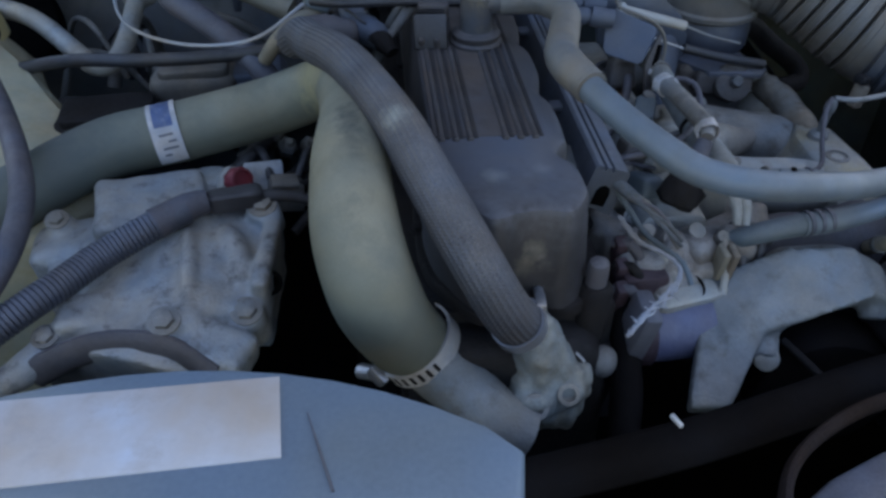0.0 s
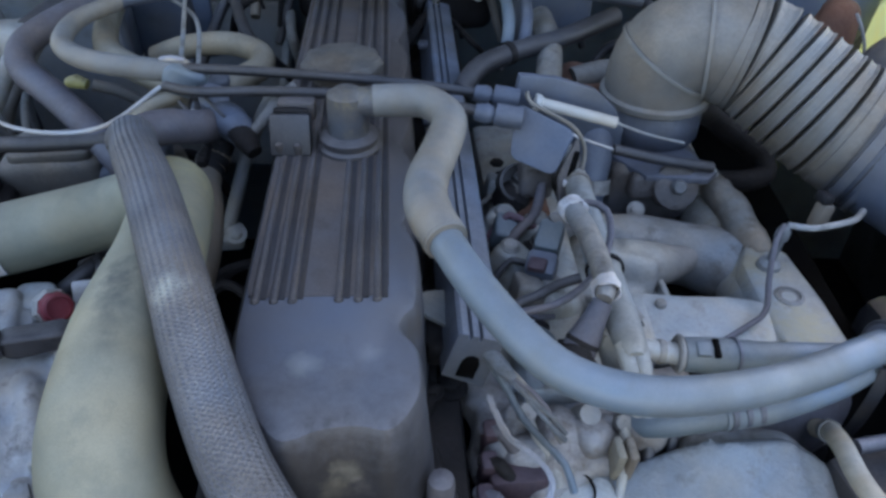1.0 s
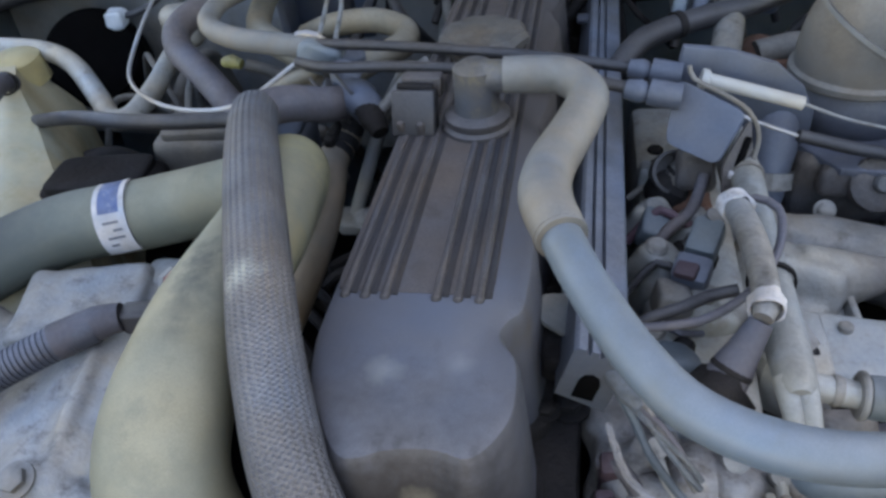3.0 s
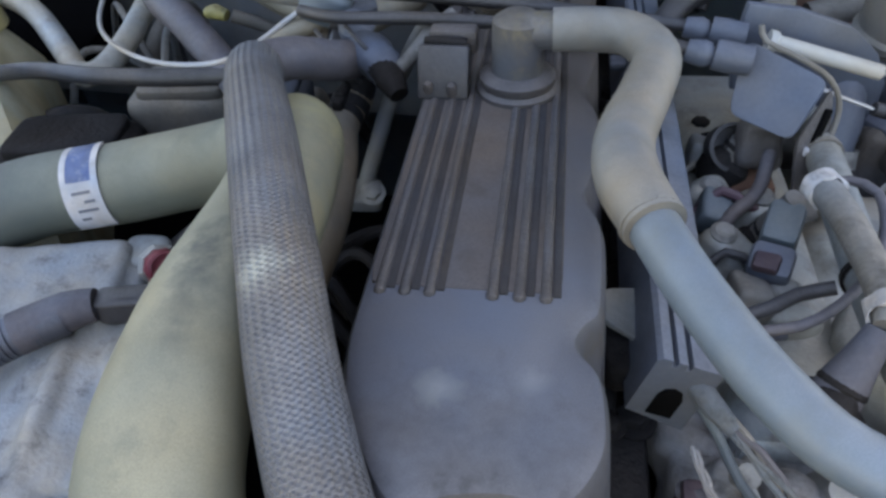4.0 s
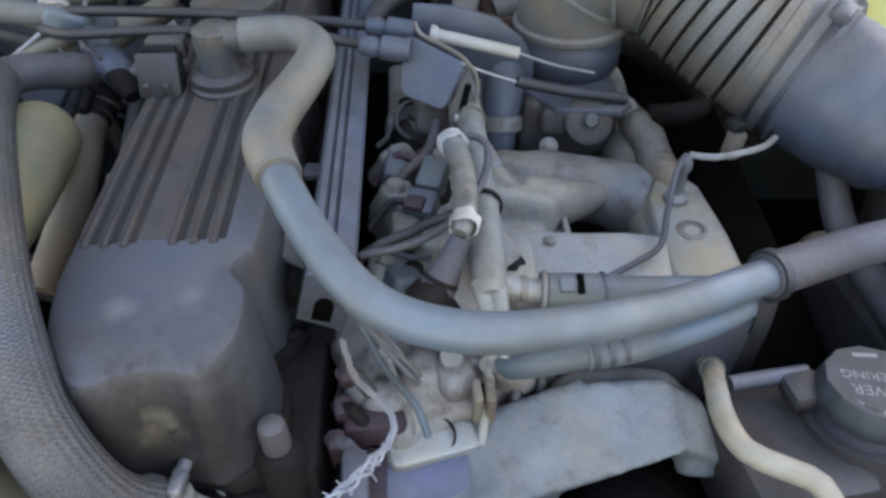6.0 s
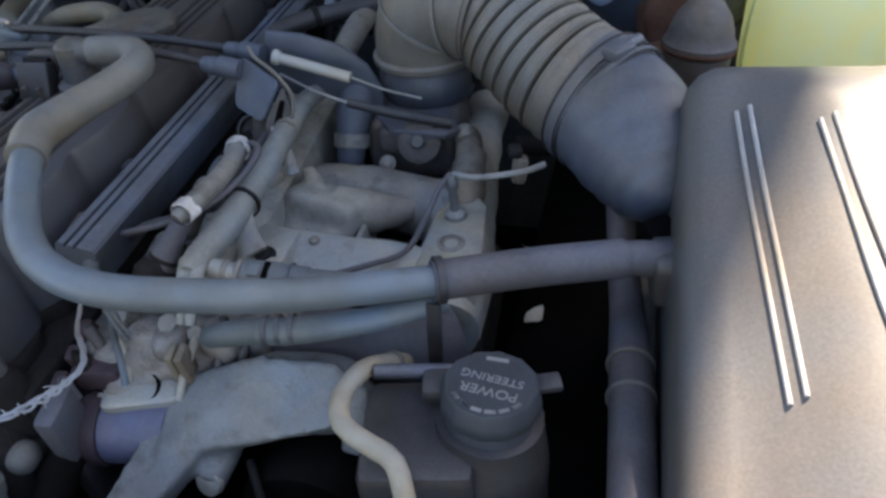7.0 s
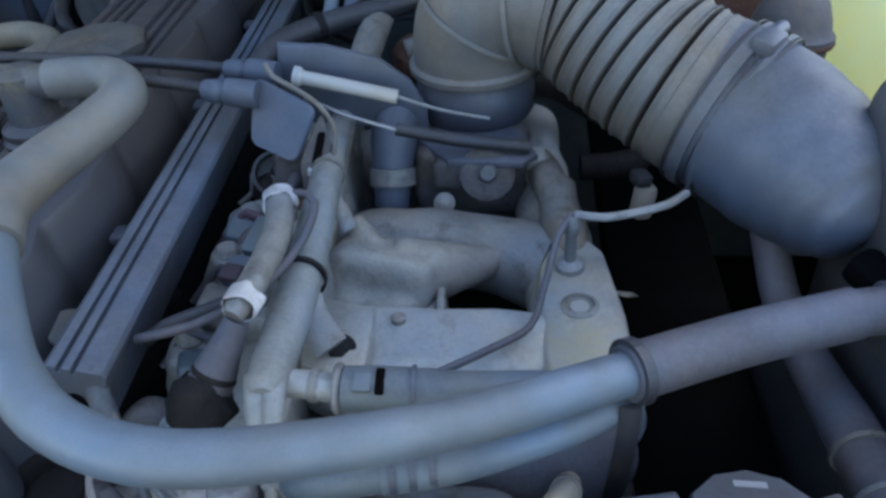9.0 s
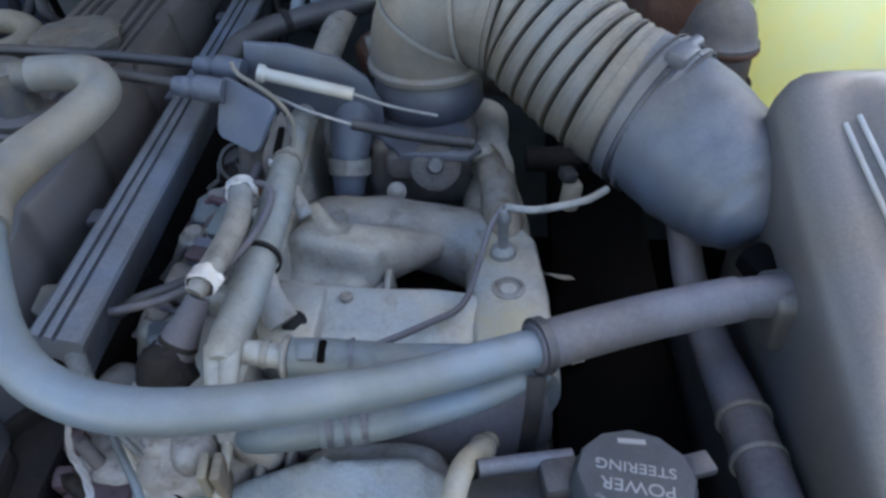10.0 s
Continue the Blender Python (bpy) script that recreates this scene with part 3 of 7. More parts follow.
def cover_clip():
    t = thing("cable_clip", "black plastic box clipped to the valve cover", "clip")
    part("clip_body", block((-0.0105, 0.574, 0.9915), (0.028, 0.016, 0.029), 0.002, (-22, 0, THETA)), BLACK, t)
    part("clip_back", block((-0.008, 0.589, 1.004), (0.026, 0.012, 0.014), 0.002, (0, 0, THETA)), RIBS, t)
    for dx in (-0.007, 0.006):
        part("pin", turned([(0.003, 0), (0.003, 0.010), (0.002, 0.012)], (-0.0105 + dx, 0.566, 0.9785), (0, -0.3, 1), 10), RIBS, t)
    part("hinge", sweep([(-0.022, 0.580, 1.006), (-0.0105, 0.579, 1.007), (0.001, 0.580, 1.006)], 0.0026, 10), DARK, t)


cover_clip()

filler = thing("oil_filler_cap", "dusty brown oil filler cap on the valve cover", "cap")
part("cap_top", turned([(0.030, 0), (0.030, 0.007), (0.0335, 0.009), (0.0335, 0.014), (0.030, 0.018), (0.012, 0.020)], (0.008, 0.698, 0.978), wave=9, depth=0.0016), FILLER, filler)
part("cap_neck", turned([(0.026, -0.004), (0.026, 0.002), (0.028, 0.004)], (0.006, 0.698, 0.978)), DARK, filler)


# ---- hoses over the engine ----
def breather_hose():
    t = thing("breather_hose", "grey-blue breather hose with a tan rubber elbow to the air box", "hose")
    part("elbow", sweep([(0.0470, 0.5795, 1.0165), (0.066, 0.581, 1.0170), (0.0850, 0.5795, 1.0166), (0.0995, 0.5600, 1.0148), (0.0957, 0.5280, 1.0122),
                         (0.0882, 0.4875, 1.0118), (0.0902, 0.4550, 1.0142), (0.1015, 0.4285, 1.0118)],
                        [0.0112, 0.0114, 0.0115, 0.0118, 0.0122, 0.0128, 0.0130, 0.0122], 22), ELBOW, t, "tan dusty rubber elbow")
    part("tube", sweep([(0.0962, 0.4400, 1.0125), (0.1035, 0.4250, 1.0100), (0.1176, 0.4012, 1.0050), (0.1388, 0.3725, 0.9985), (0.1621, 0.3560, 0.9905), (0.1969, 0.3495, 0.9855),
                        (0.2389, 0.3615, 0.9765), (0.2938, 0.3910, 0.9600), (0.3640, 0.4360, 0.9430)], 0.0098, 22), PALEBLUE, t)
    part("end_sleeve", sweep([(0.3580, 0.4325, 0.9440), (0.4150, 0.4625, 0.9380), (0.4680, 0.4850, 0.9340)], 0.0125, 22), PURPLE, t, "aged dark rubber sleeve")
    part("tie", arc_band((0.3615, 0.4345, 0.9435), (0.10, 0.053, -0.012), 0.0124, 0, 359, 0.005, 0.0025, 26), BLACK, t, "black cable tie")
    part("tie_tail", sweep([(0.3605, 0.4230, 0.9340), (0.3600, 0.4215, 0.9150), (0.3585, 0.4220, 0.8900), (0.3570, 0.4240, 0.8700)], 0.0040, 8, flat=(1.2, 0.35), up=(0, 1, 0)), BLACK, t, "black tie end hanging down")
    part("joint_band", arc_band((0.1000, 0.4310, 1.0120), (0.012, -0.026, -0.003), 0.0117, 0, 359, 0.0016, 0.0008, 26), ELBOW, t)


breather_hose()


def radiator_hose():
    t = thing("radiator_hose", "thick dusty olive radiator hose bent over to the thermostat housing", "hose")
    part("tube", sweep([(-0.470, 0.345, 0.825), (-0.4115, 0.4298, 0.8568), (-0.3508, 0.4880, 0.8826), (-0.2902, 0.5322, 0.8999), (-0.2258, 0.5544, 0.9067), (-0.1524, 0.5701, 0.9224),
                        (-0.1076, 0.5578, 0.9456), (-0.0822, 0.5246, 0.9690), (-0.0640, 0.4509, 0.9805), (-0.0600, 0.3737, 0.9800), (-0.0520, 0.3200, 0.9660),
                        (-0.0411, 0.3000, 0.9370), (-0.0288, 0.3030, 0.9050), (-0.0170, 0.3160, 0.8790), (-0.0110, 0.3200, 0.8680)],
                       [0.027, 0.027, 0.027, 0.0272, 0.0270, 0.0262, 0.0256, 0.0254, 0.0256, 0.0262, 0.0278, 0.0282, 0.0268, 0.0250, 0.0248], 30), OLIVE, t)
    c, ax = (-0.2425, 0.5493, 0.9044), (0.065, 0.0215, 0.0075)
    part("label_lower", arc_band(c, ax, 0.0274, 48, 120, 0.024), PAPER, t, "white printed label")
    part("label_upper", arc_band(c, ax, 0.0274, -20, 48, 0.024), BLUEINK, t, "blue label")
    part("label_edge", arc_band((-0.2330, 0.5523, 0.9056), ax, 0.0276, -20, 48, 0.004), PAPER, t)
    for a, w, dy in ((60, 0.012, 0.0), (72, 0.007, 0.004), (84, 0.013, 0.001), (97, 0.006, -0.003)):
        cc = Vector(c) + Vector(ax).normalized() * dy
        part("print_bar", arc_band(cc, ax, 0.0284, a, a + 4, w, 0.0004, 4), GREYINK, t)
    part("label_edge", arc_band((-0.2520, 0.5461, 0.9033), ax, 0.0276, -20, 48, 0.004), PAPER, t)
    k = part("clamp", arc_band((-0.0165, 0.3150, 0.8790), (0.0180, 0.0040, -0.0300), 0.0278, 0, 359, 0.014, 0.0018, 30), CLAMP, t, "steel worm clamp with punched slots")
    for a in range(70, 290, 12):
        part("slot", arc_band((-0.0165, 0.3150, 0.8790), (0.0180, 0.0040, -0.0300), 0.0292, a, a + 5, 0.008, 0.0006, 2), DARK, k)
    part("clamp_screw", join(block((-0.0400, 0.2990, 0.8680), (0.015, 0.014, 0.012), 0.003, (0, 30, -35)), turned([(0.0055, 0), (0.0055, 0.014)], (-0.0440, 0.3020, 0.8640), (-0.6, 0.4, -0.3), 12)), STEEL, k)


radiator_hose()


def heater_hose():
    t = thing("heater_hose", "ribbed dark grey heater hose lying over the radiator hose", "hose")
    part("sleeve", sweep([(-0.1270, 0.5715, 0.9830), (-0.1163, 0.5590, 0.9932), (-0.1030, 0.5302, 0.9990), (-0.0687, 0.4664, 1.0115), (-0.0310, 0.3915, 1.0060), (-0.0090, 0.3470, 0.9900),
                          (0.0150, 0.3090, 0.9660), (0.0370, 0.2960, 0.9310), (0.0530, 0.3080, 0.9010)], [0.0152, 0.0158, 0.0156, 0.0155, 0.0156, 0.0160, 0.0163, 0.0163, 0.0160], 30), GREYRIB, t, "woven grey protective sleeve with a cut end")
    part("inner_hose", sweep([(-0.1140, 0.5560, 0.9930), (-0.1120, 0.5700, 0.9925), (-0.1010, 0.5860, 0.9880), (-0.0900, 0.6060, 0.9770), (-0.0840, 0.6260, 0.9690), (-0.0830, 0.6420, 0.9650)], 0.0126, 20), GREASE, t, "smooth dark rubber hose")
    rr = random.Random(31)
    for k in range(22):
        a = math.tau * k / 22 + rr.uniform(-0.1, 0.1)
        p = Vector((-0.1270, 0.5715, 0.9830)) + Vector((math.cos(a), 0.35 * math.sin(a), 0.85 * math.sin(a))) * 0.0148
        d = Vector((rr.uniform(-0.6, 0.3), 0.8, rr.uniform(-0.5, 0.5))) * rr.uniform(0.004, 0.010)
        part("frayed_thread", sweep([p, p + d * 0.5 + Vector((0, 0, 0.001)), p + d], [0.0006, 0.0005, 0.0003], 5), GREYRIB, t)
    clamp_band(t, (0.0490, 0.3030, 0.9090), (0.014, 0.010, -0.028), 0.0166, 0.009)


heater_hose()


def thermostat():
    t = thing("thermostat_housing", "cast alloy thermostat housing at the front of the engine", "housing")
    part("outlet", sweep([(-0.0170, 0.3155, 0.8795), (-0.0040, 0.3080, 0.8670), (0.0125, 0.2980, 0.8570), (0.0360, 0.2800, 0.8460), (0.0560, 0.2760, 0.8360)], [0.0225, 0.0225, 0.0215, 0.0205, 0.020], 24), BRACKET, t)
    part("body", cast([superform((0.0760, 0.3160, 0.8420), (0.046, 0.050, 0.060), 0.4, (0, 12, 8)), superform((0.0620, 0.3000, 0.8440), (0.034, 0.036, 0.050), 0.5, (20, 0, 0)),
                       superform((0.0820, 0.3040, 0.8500), (0.026, 0.032, 0.044), 0.5, (20, 10, 0)), sweep([(0.0540, 0.3080, 0.9080), (0.0660, 0.3060, 0.8810), (0.0720, 0.3080, 0.8560)], [0.0155, 0.018, 0.022], 20),
                       turned([(0.0115, 0), (0.0120, 0.030)], (0.0675, 0.3340, 0.8320), (0, 0.8, -0.6), 18), turned([(0.0100, 0), (0.0105, 0.030)], (0.0895, 0.3400, 0.8380), (0, 0.8, -0.6), 18)], 0.0024, 2, 0.0028, 110), THERMO, t)
    for p, r in (((0.0615, 0.2805, 0.8560), 0.0075), ((0.0835, 0.2865, 0.8620), 0.0062)):
        part("port_ring", turned([(r, -0.004), (r * 1.25, 0.0), (r * 1.2, 0.0025), (r * 0.75, 0.003), (r * 0.7, -0.001)], p, (0, -0.8, 0.6), 20), DULL, t)
    part("clip_wire", sweep([(0.0680, 0.3460, 0.8820), (0.0760, 0.3300, 0.8810), (0.0860, 0.3160, 0.8780), (0.0960, 0.3060, 0.8720)], 0.0011, 6), PALELINE, t)
    part("clip_wire", sweep([(0.0660, 0.3340, 0.8860), (0.0740, 0.3280, 0.8840), (0.0840, 0.3320, 0.8780)], 0.0010, 6), PALELINE, t)


thermostat()


def heater_valve():
    t = thing("heater_valve", "dusty dark heater valve with wired hose ends", "valve")
    part("valve_body", lumpy(sweep([(-0.1000, 0.6480, 0.9670), (-0.0880, 0.6440, 0.9690), (-0.0740, 0.6300, 0.9720), (-0.0610, 0.6140, 0.9720), (-0.0530, 0.6030, 0.9690)], [0.0125, 0.0150, 0.0140, 0.0120, 0.0085], 20), 0.003, 60), SLATE, t)
    part("nose", sweep([(-0.0600, 0.6120, 0.9720), (-0.0510, 0.6010, 0.9690), (-0.0440, 0.5930, 0.9640)], [0.0098, 0.0092, 0.0060], 16), DARK, t, "greasy dark nose")
    part("cap", lumpy(turned([(0.004, 0), (0.0115, 0.003), (0.0120, 0.008), (0.009, 0.012), (0.004, 0.013)], (-0.0850, 0.6420, 0.9790), (0.2, -0.4, 1)), 0.002, 80), SLATE, t)
    part("spout", sweep([(-0.0800, 0.6420, 0.9640), (-0.0820, 0.6340, 0.9520), (-0.0850, 0.6250, 0.9420)], [0.011, 0.0115, 0.0118], 16), DARK, t)
    part("lever", sweep([(-0.0480, 0.6080, 0.9730), (-0.0400, 0.6180, 0.9800), (-0.0300, 0.6320, 0.9900), (-0.0200, 0.6420, 0.9960)], [0.004, 0.0045, 0.005, 0.004], 10), INJ, t, "pale pressed lever")
    for k, (a, b) in enumerate((((-0.1080, 0.6300, 0.9850), (-0.0780, 0.6200, 0.9560)), ((-0.0980, 0.6260, 0.9800), (-0.0700, 0.6260, 0.9600)), ((-0.0950, 0.6460, 0.9830), (-0.0680, 0.6120, 0.9830)), ((-0.1050, 0.6400, 0.9700), (-0.0860, 0.6180, 0.9500)))):
        a, b = Vector(a), Vector(b)
        part("wire", sweep([a, a.lerp(b, 0.35) + Vector((0, -0.006, 0.006)), a.lerp(b, 0.7) + Vector((0.004, -0.008, 0.002)), b], 0.0014 + 0.0003 * (k % 2), 8), (BLACK, PALELINE, BLACK, DARK)[k], t)
    clamp_band(t, (-0.1020, 0.6425, 0.9690), (0.9, 0.4, -0.3), 0.0132, 0.007, BLACK)
    clamp_band(t, (-0.0870, 0.6180, 0.9390), (-0.1, -0.75, -0.4), 0.0116, 0.007, DARK)


heater_valve()


def hose(name, label, points, r, material, sides=14, category="hose", **kw):
    return single(name, sweep(points, r, sides, **kw), material, label, category)


t_ch = thing("coolant_hose", "dusty brown hose with a dark clamp beside the valve cover", "hose")
part("tube", sweep([(-0.0850, 0.6270, 0.9420), (-0.0880, 0.6000, 0.9340), (-0.0720, 0.5480, 0.9370), (-0.0660, 0.5050, 0.9270), (-0.0740, 0.4600, 0.9000)], 0.0122, 18), HOSEBROWN, t_ch)
clamp_band(t_ch, (-0.0876, 0.6080, 0.9365), (-0.004, -0.06, -0.016), 0.0108, 0.006, DARK)
t_vp = thing("vacuum_pipe", "thin grey pipe beside the valve cover with a bolted foot", "pipe")
part("tube", sweep([(-0.0300, 0.6350, 0.9930), (-0.0413, 0.6419, 0.9816), (-0.0600, 0.6361, 0.9460), (-0.0715, 0.6105, 0.9066), (-0.0770, 0.6000, 0.8870)], 0.0056, 12), ELBOW, t_vp)
part("foot", lumpy(superform((-0.0770, 0.5970, 0.8830), (0.026, 0.022, 0.013), 0.35, (15, 10, 20)), 0.001, 60), DULL, t_vp)
part("foot_bolt", hex_bolt((-0.0690, 0.5930, 0.8880), 0.0058, (0.1, -0.5, 0.85)), DULL, t_vp)
t_vh = thing("vacuum_hose", "grey vacuum hose with a tan end looped behind the engine", "hose")
part("tube", sweep([(-0.115, 0.664, 0.994), (-0.150, 0.665, 0.996), (-0.190, 0.668, 1.000), (-0.219, 0.690, 1.003), (-0.224, 0.735, 1.006), (-0.200, 0.778, 1.008), (-0.145, 0.805, 1.010),
      (-0.038, 0.838, 1.010), (0.073, 0.846, 1.010), (0.160, 0.838, 1.012), (0.236, 0.822, 1.012), (0.275, 0.812, 1.010)], 0.0066, 14), RAIL, t_vh)
part("end_sleeve", sweep([(-0.112, 0.664, 0.994), (-0.150, 0.665, 0.996), (-0.190, 0.668, 1.000), (-0.219, 0.690, 1.003), (-0.224, 0.735, 1.006), (-0.203, 0.774, 1.008)], [0.0090, 0.0090, 0.0088, 0.0084, 0.0078, 0.0072], 16), ELBOW, t_vh, "tan rubber end")
part("clip", arc_band((-0.120, 0.664, 0.994), (1, 0, 0), 0.0080, 0, 359, 0.004, 0.0012, 18), DARK, t_vh)
t_bh = thing("brake_vacuum_hose", "dark rubber hose slanting behind the throttle body", "hose")
part("tube", sweep([(0.108, 0.728, 0.955), (0.125, 0.752, 0.968), (0.165, 0.785, 0.972), (0.205, 0.815, 0.972), (0.262, 0.868, 0.975)], 0.0095, 16), BLACK, t_bh)
part("clip", arc_band((0.150, 0.774, 0.9715), (0.04, 0.033, 0.003), 0.0097, 0, 359, 0.006, 0.0014, 20), DARK, t_bh)
for way in ([(-0.122, 0.664, 0.9975), (-0.046, 0.6590, 0.9985), (0.052, 0.6530, 0.9965), (0.1229, 0.6560, 0.9880), (0.150, 0.6530, 0.9860)],
            [(-0.1200, 0.6400, 0.9930), (-0.0900, 0.6240, 0.9970), (-0.0300, 0.6254, 0.9985), (0.0619, 0.6228, 0.9978), (0.1220, 0.6160, 0.9925), (0.1459, 0.6130, 0.9900)]):
    hose("throttle_cable", "black throttle cable stretched across the valve cover", way, 0.0040, BLACK, 10, "cable")


def cable_stay():
    t = thing("cable_stay", "grey steel stay holding cables and hoses together", "bracket")
    part("plate", block((-0.122, 0.672, 0.972), (0.022, 0.008, 0.045), 0.003, (-10, 0, 12)), DULL, t)
    part("loop", sweep([(-0.134, 0.672, 0.99), (-0.128, 0.664, 1.004), (-0.112, 0.664, 1.004), (-0.108, 0.672, 0.99)], 0.003, 8), STEEL, t)
    part("clamp_lump", lumpy(superform((-0.113, 0.664, 0.988), (0.034, 0.022, 0.024), 0.5, (0, 20, 10)), 0.004, 70), PALEBLUE, t, "bluish dusty clamp")
    part("clamp_lump", lumpy(superform((-0.098, 0.676, 0.980), (0.026, 0.024, 0.020), 0.6, (20, 0, 40)), 0.004, 80), SLATE, t)
    part("sheath", sweep([(-0.118, 0.662, 0.975), (-0.140, 0.650, 0.970), (-0.156, 0.635, 0.955), (-0.170, 0.640, 0.935)], [0.006, 0.0070, 0.0075, 0.007], 12), TAN, t)


cable_stay()


# ---- loom rail and fuel side ----
def loom_rail():
    t = thing("wiring_rail", "long blue-black fluted wiring channel beside the valve cover", "wiring channel")
    ex = [(-0.0150, -0.034), (0.0150, -0.038), (0.0150, -0.002), (0.0130, 0.0), (0.0010, 0.0), (0.0005, -0.0030), (-0.0012, -0.0030), (-0.0018, 0.0), (-0.0058, 0.0), (-0.0063, -0.0030), (-0.0080, -0.0030), (-0.0086, 0.0), (-0.0130, 0.0), (-0.0150, -0.002)]
    bm = bmesh.new()
    m = pose(0.1232, 0.4145, 0.9558, 0, 17, 4.6) @ Matrix.Diagonal((0.90, 1, 1, 1))
    rows = [[bm.verts.new(m @ Vector((u, v, z))) for u, z in ex] for v in (0, 0.008, 0.30, 0.56)]
    for a, b in zip(rows, rows[1:]):
        for j in range(len(ex)):
            bm.faces.new((a[j], a[(j + 1) % len(ex)], b[(j + 1) % len(ex)], b[j]))
    bm.faces.new(rows[0])
    bm.faces.new(rows[-1])
    part("channel", bm, RAILTOP, t)
    # flat near-black plate puts the open mouth's shade into colour
    mouth = slab([(0.0060, -0.032), (0.0060, -0.020), (0.004, -0.016), (0.0, -0.0145), (-0.004, -0.016), (-0.0060, -0.020), (-0.0060, -0.032)], 0, 0.002, 0.0005)
    bmesh.ops.transform(mouth, matrix=m @ pose(0, 0.0008, 0, 90, 0, 0), verts=mouth.verts)
    part("end_mouth", mouth, SHADEBLACK, t)
    for v in (0.11, 0.27, 0.43):
        p = m @ Vector((-0.019, v, -0.012))
        part("tab", block(p, (0.012, 0.014, 0.006), 0.002, (0, 0, 4.6)), RAIL, t)


loom_rail()


def loom_tail():
    """The frayed braid that leaves the end of the wiring channel."""
    t = thing("loom_tail", "frayed pale braided loom leaving the end of the wiring channel", "loom")
    rr = random.Random(6)
    way = [(0.1250, 0.424, 0.941), (0.1310, 0.413, 0.941), (0.1400, 0.403, 0.938), (0.1500, 0.394, 0.934), (0.1600, 0.386, 0.926), (0.170, 0.380, 0.914)]
    part("sleeve", sweep([(0.119, 0.434, 0.940), (0.1245, 0.4225, 0.941), (0.1300, 0.4140, 0.941), (0.1360, 0.4070, 0.939), (0.1420, 0.4010, 0.937)], [0.0050, 0.0052, 0.0050, 0.0046, 0.0034], 16), STRAND, t, "pale cloth sleeve")
    for k in range(4):
        line = []
        for j, (q, f) in enumerate(spline(way, 0.007)):
            a = k * 1.6 + j * 0.55
            spread = 0.0016 + 0.00005 * j + rr.uniform(-0.0005, 0.0005)
            line.append((q.x + spread * math.cos(a) * 0.8, q.y + spread * math.sin(a) * 0.8, q.z + spread * math.sin(a + 0.6)))
        part("strand", sweep(line, rr.uniform(0.0012, 0.0018), 7, 0.004), (STRAND, STRAND, GREASE, DUCT)[k % 4], t)
    part("lead", sweep([(0.1260, 0.418, 0.938), (0.1330, 0.412, 0.930), (0.1396, 0.4066, 0.922), (0.1480, 0.394, 0.914), (0.1600, 0.379, 0.911), (0.1702, 0.3676, 0.908), (0.176, 0.358, 0.896)], 0.0022, 8), TEAL, t, "greenish grey lead")


loom_tail()
single("stay_plate", plate4((0.086, 0.464, 0.946), (0.112, 0.476, 0.940), (0.114, 0.437, 0.937), (0.088, 0.446, 0.944), 0.003), BRACKET, "grey sheet stay between cover and wiring channel", "stay plate")


def fuel_rail():
    t = thing("fuel_rail", "pale alloy fuel rail along the intake", "fuel rail")
    part("pipe", sweep([(0.1870, 0.6710, 0.9420), (0.1900, 0.6310, 0.9490), (0.1955, 0.5870, 0.9497), (0.2000, 0.5320, 0.9465), (0.2035, 0.4860, 0.9455)], [0.0085, 0.0092, 0.0096, 0.0100, 0.0104], 18), PIPE, t)
    part("damper", sweep([(0.2030, 0.4970, 0.9460), (0.2045, 0.4700, 0.9465), (0.2070, 0.4320, 0.9490), (0.2080, 0.4140, 0.9510), (0.2085, 0.4080, 0.9510)], [0.0104, 0.0106, 0.0100, 0.0084, 0.005], 18), PIPE, t)
    for x, bend in ((0.2030, 0.006), (0.2110, 0.004)):
        part("prong", sweep([(x, 0.418, 0.951), (x + bend * 0.5, 0.404, 0.946), (x + bend, 0.393, 0.938), (x + bend, 0.386, 0.928)], [0.0058, 0.0050, 0.0042, 0.0030], 12), PIPE, t)
    part("ring", arc_band((0.2035, 0.492, 0.9460), (0.03, -1, 0), 0.0112, 0, 359, 0.003, 0.0015, 22), DARK, t)
    part("ring", arc_band((0.1955, 0.587, 0.9497), (0.08, -1, 0), 0.0097, 0, 359, 0.003, 0.0012, 22), DULL, t)
    part("strap", sweep([(0.203, 0.566, 0.946), (0.209, 0.559, 0.940), (0.214, 0.553, 0.932)], 0.0036, 10, flat=(1.4, 0.6)), DULL, t)
    part("strap", sweep([(0.206, 0.480, 0.945), (0.212, 0.471, 0.935), (0.222, 0.462, 0.926)], 0.006, 10, flat=(1.5, 0.5)), DULL, t)
    part("neck", sweep([(0.2120, 0.4215, 0.9450), (0.2380, 0.4215, 0.9420)], 0.0064, 14), ALLOY, t)
    part("neck_ring", turned([(0.0070, 0), (0.0076, 0.002), (0.0070, 0.004)], (0.2240, 0.4215, 0.9436), (1, 0, -0.11), 16), DULL, t)


fuel_rail()


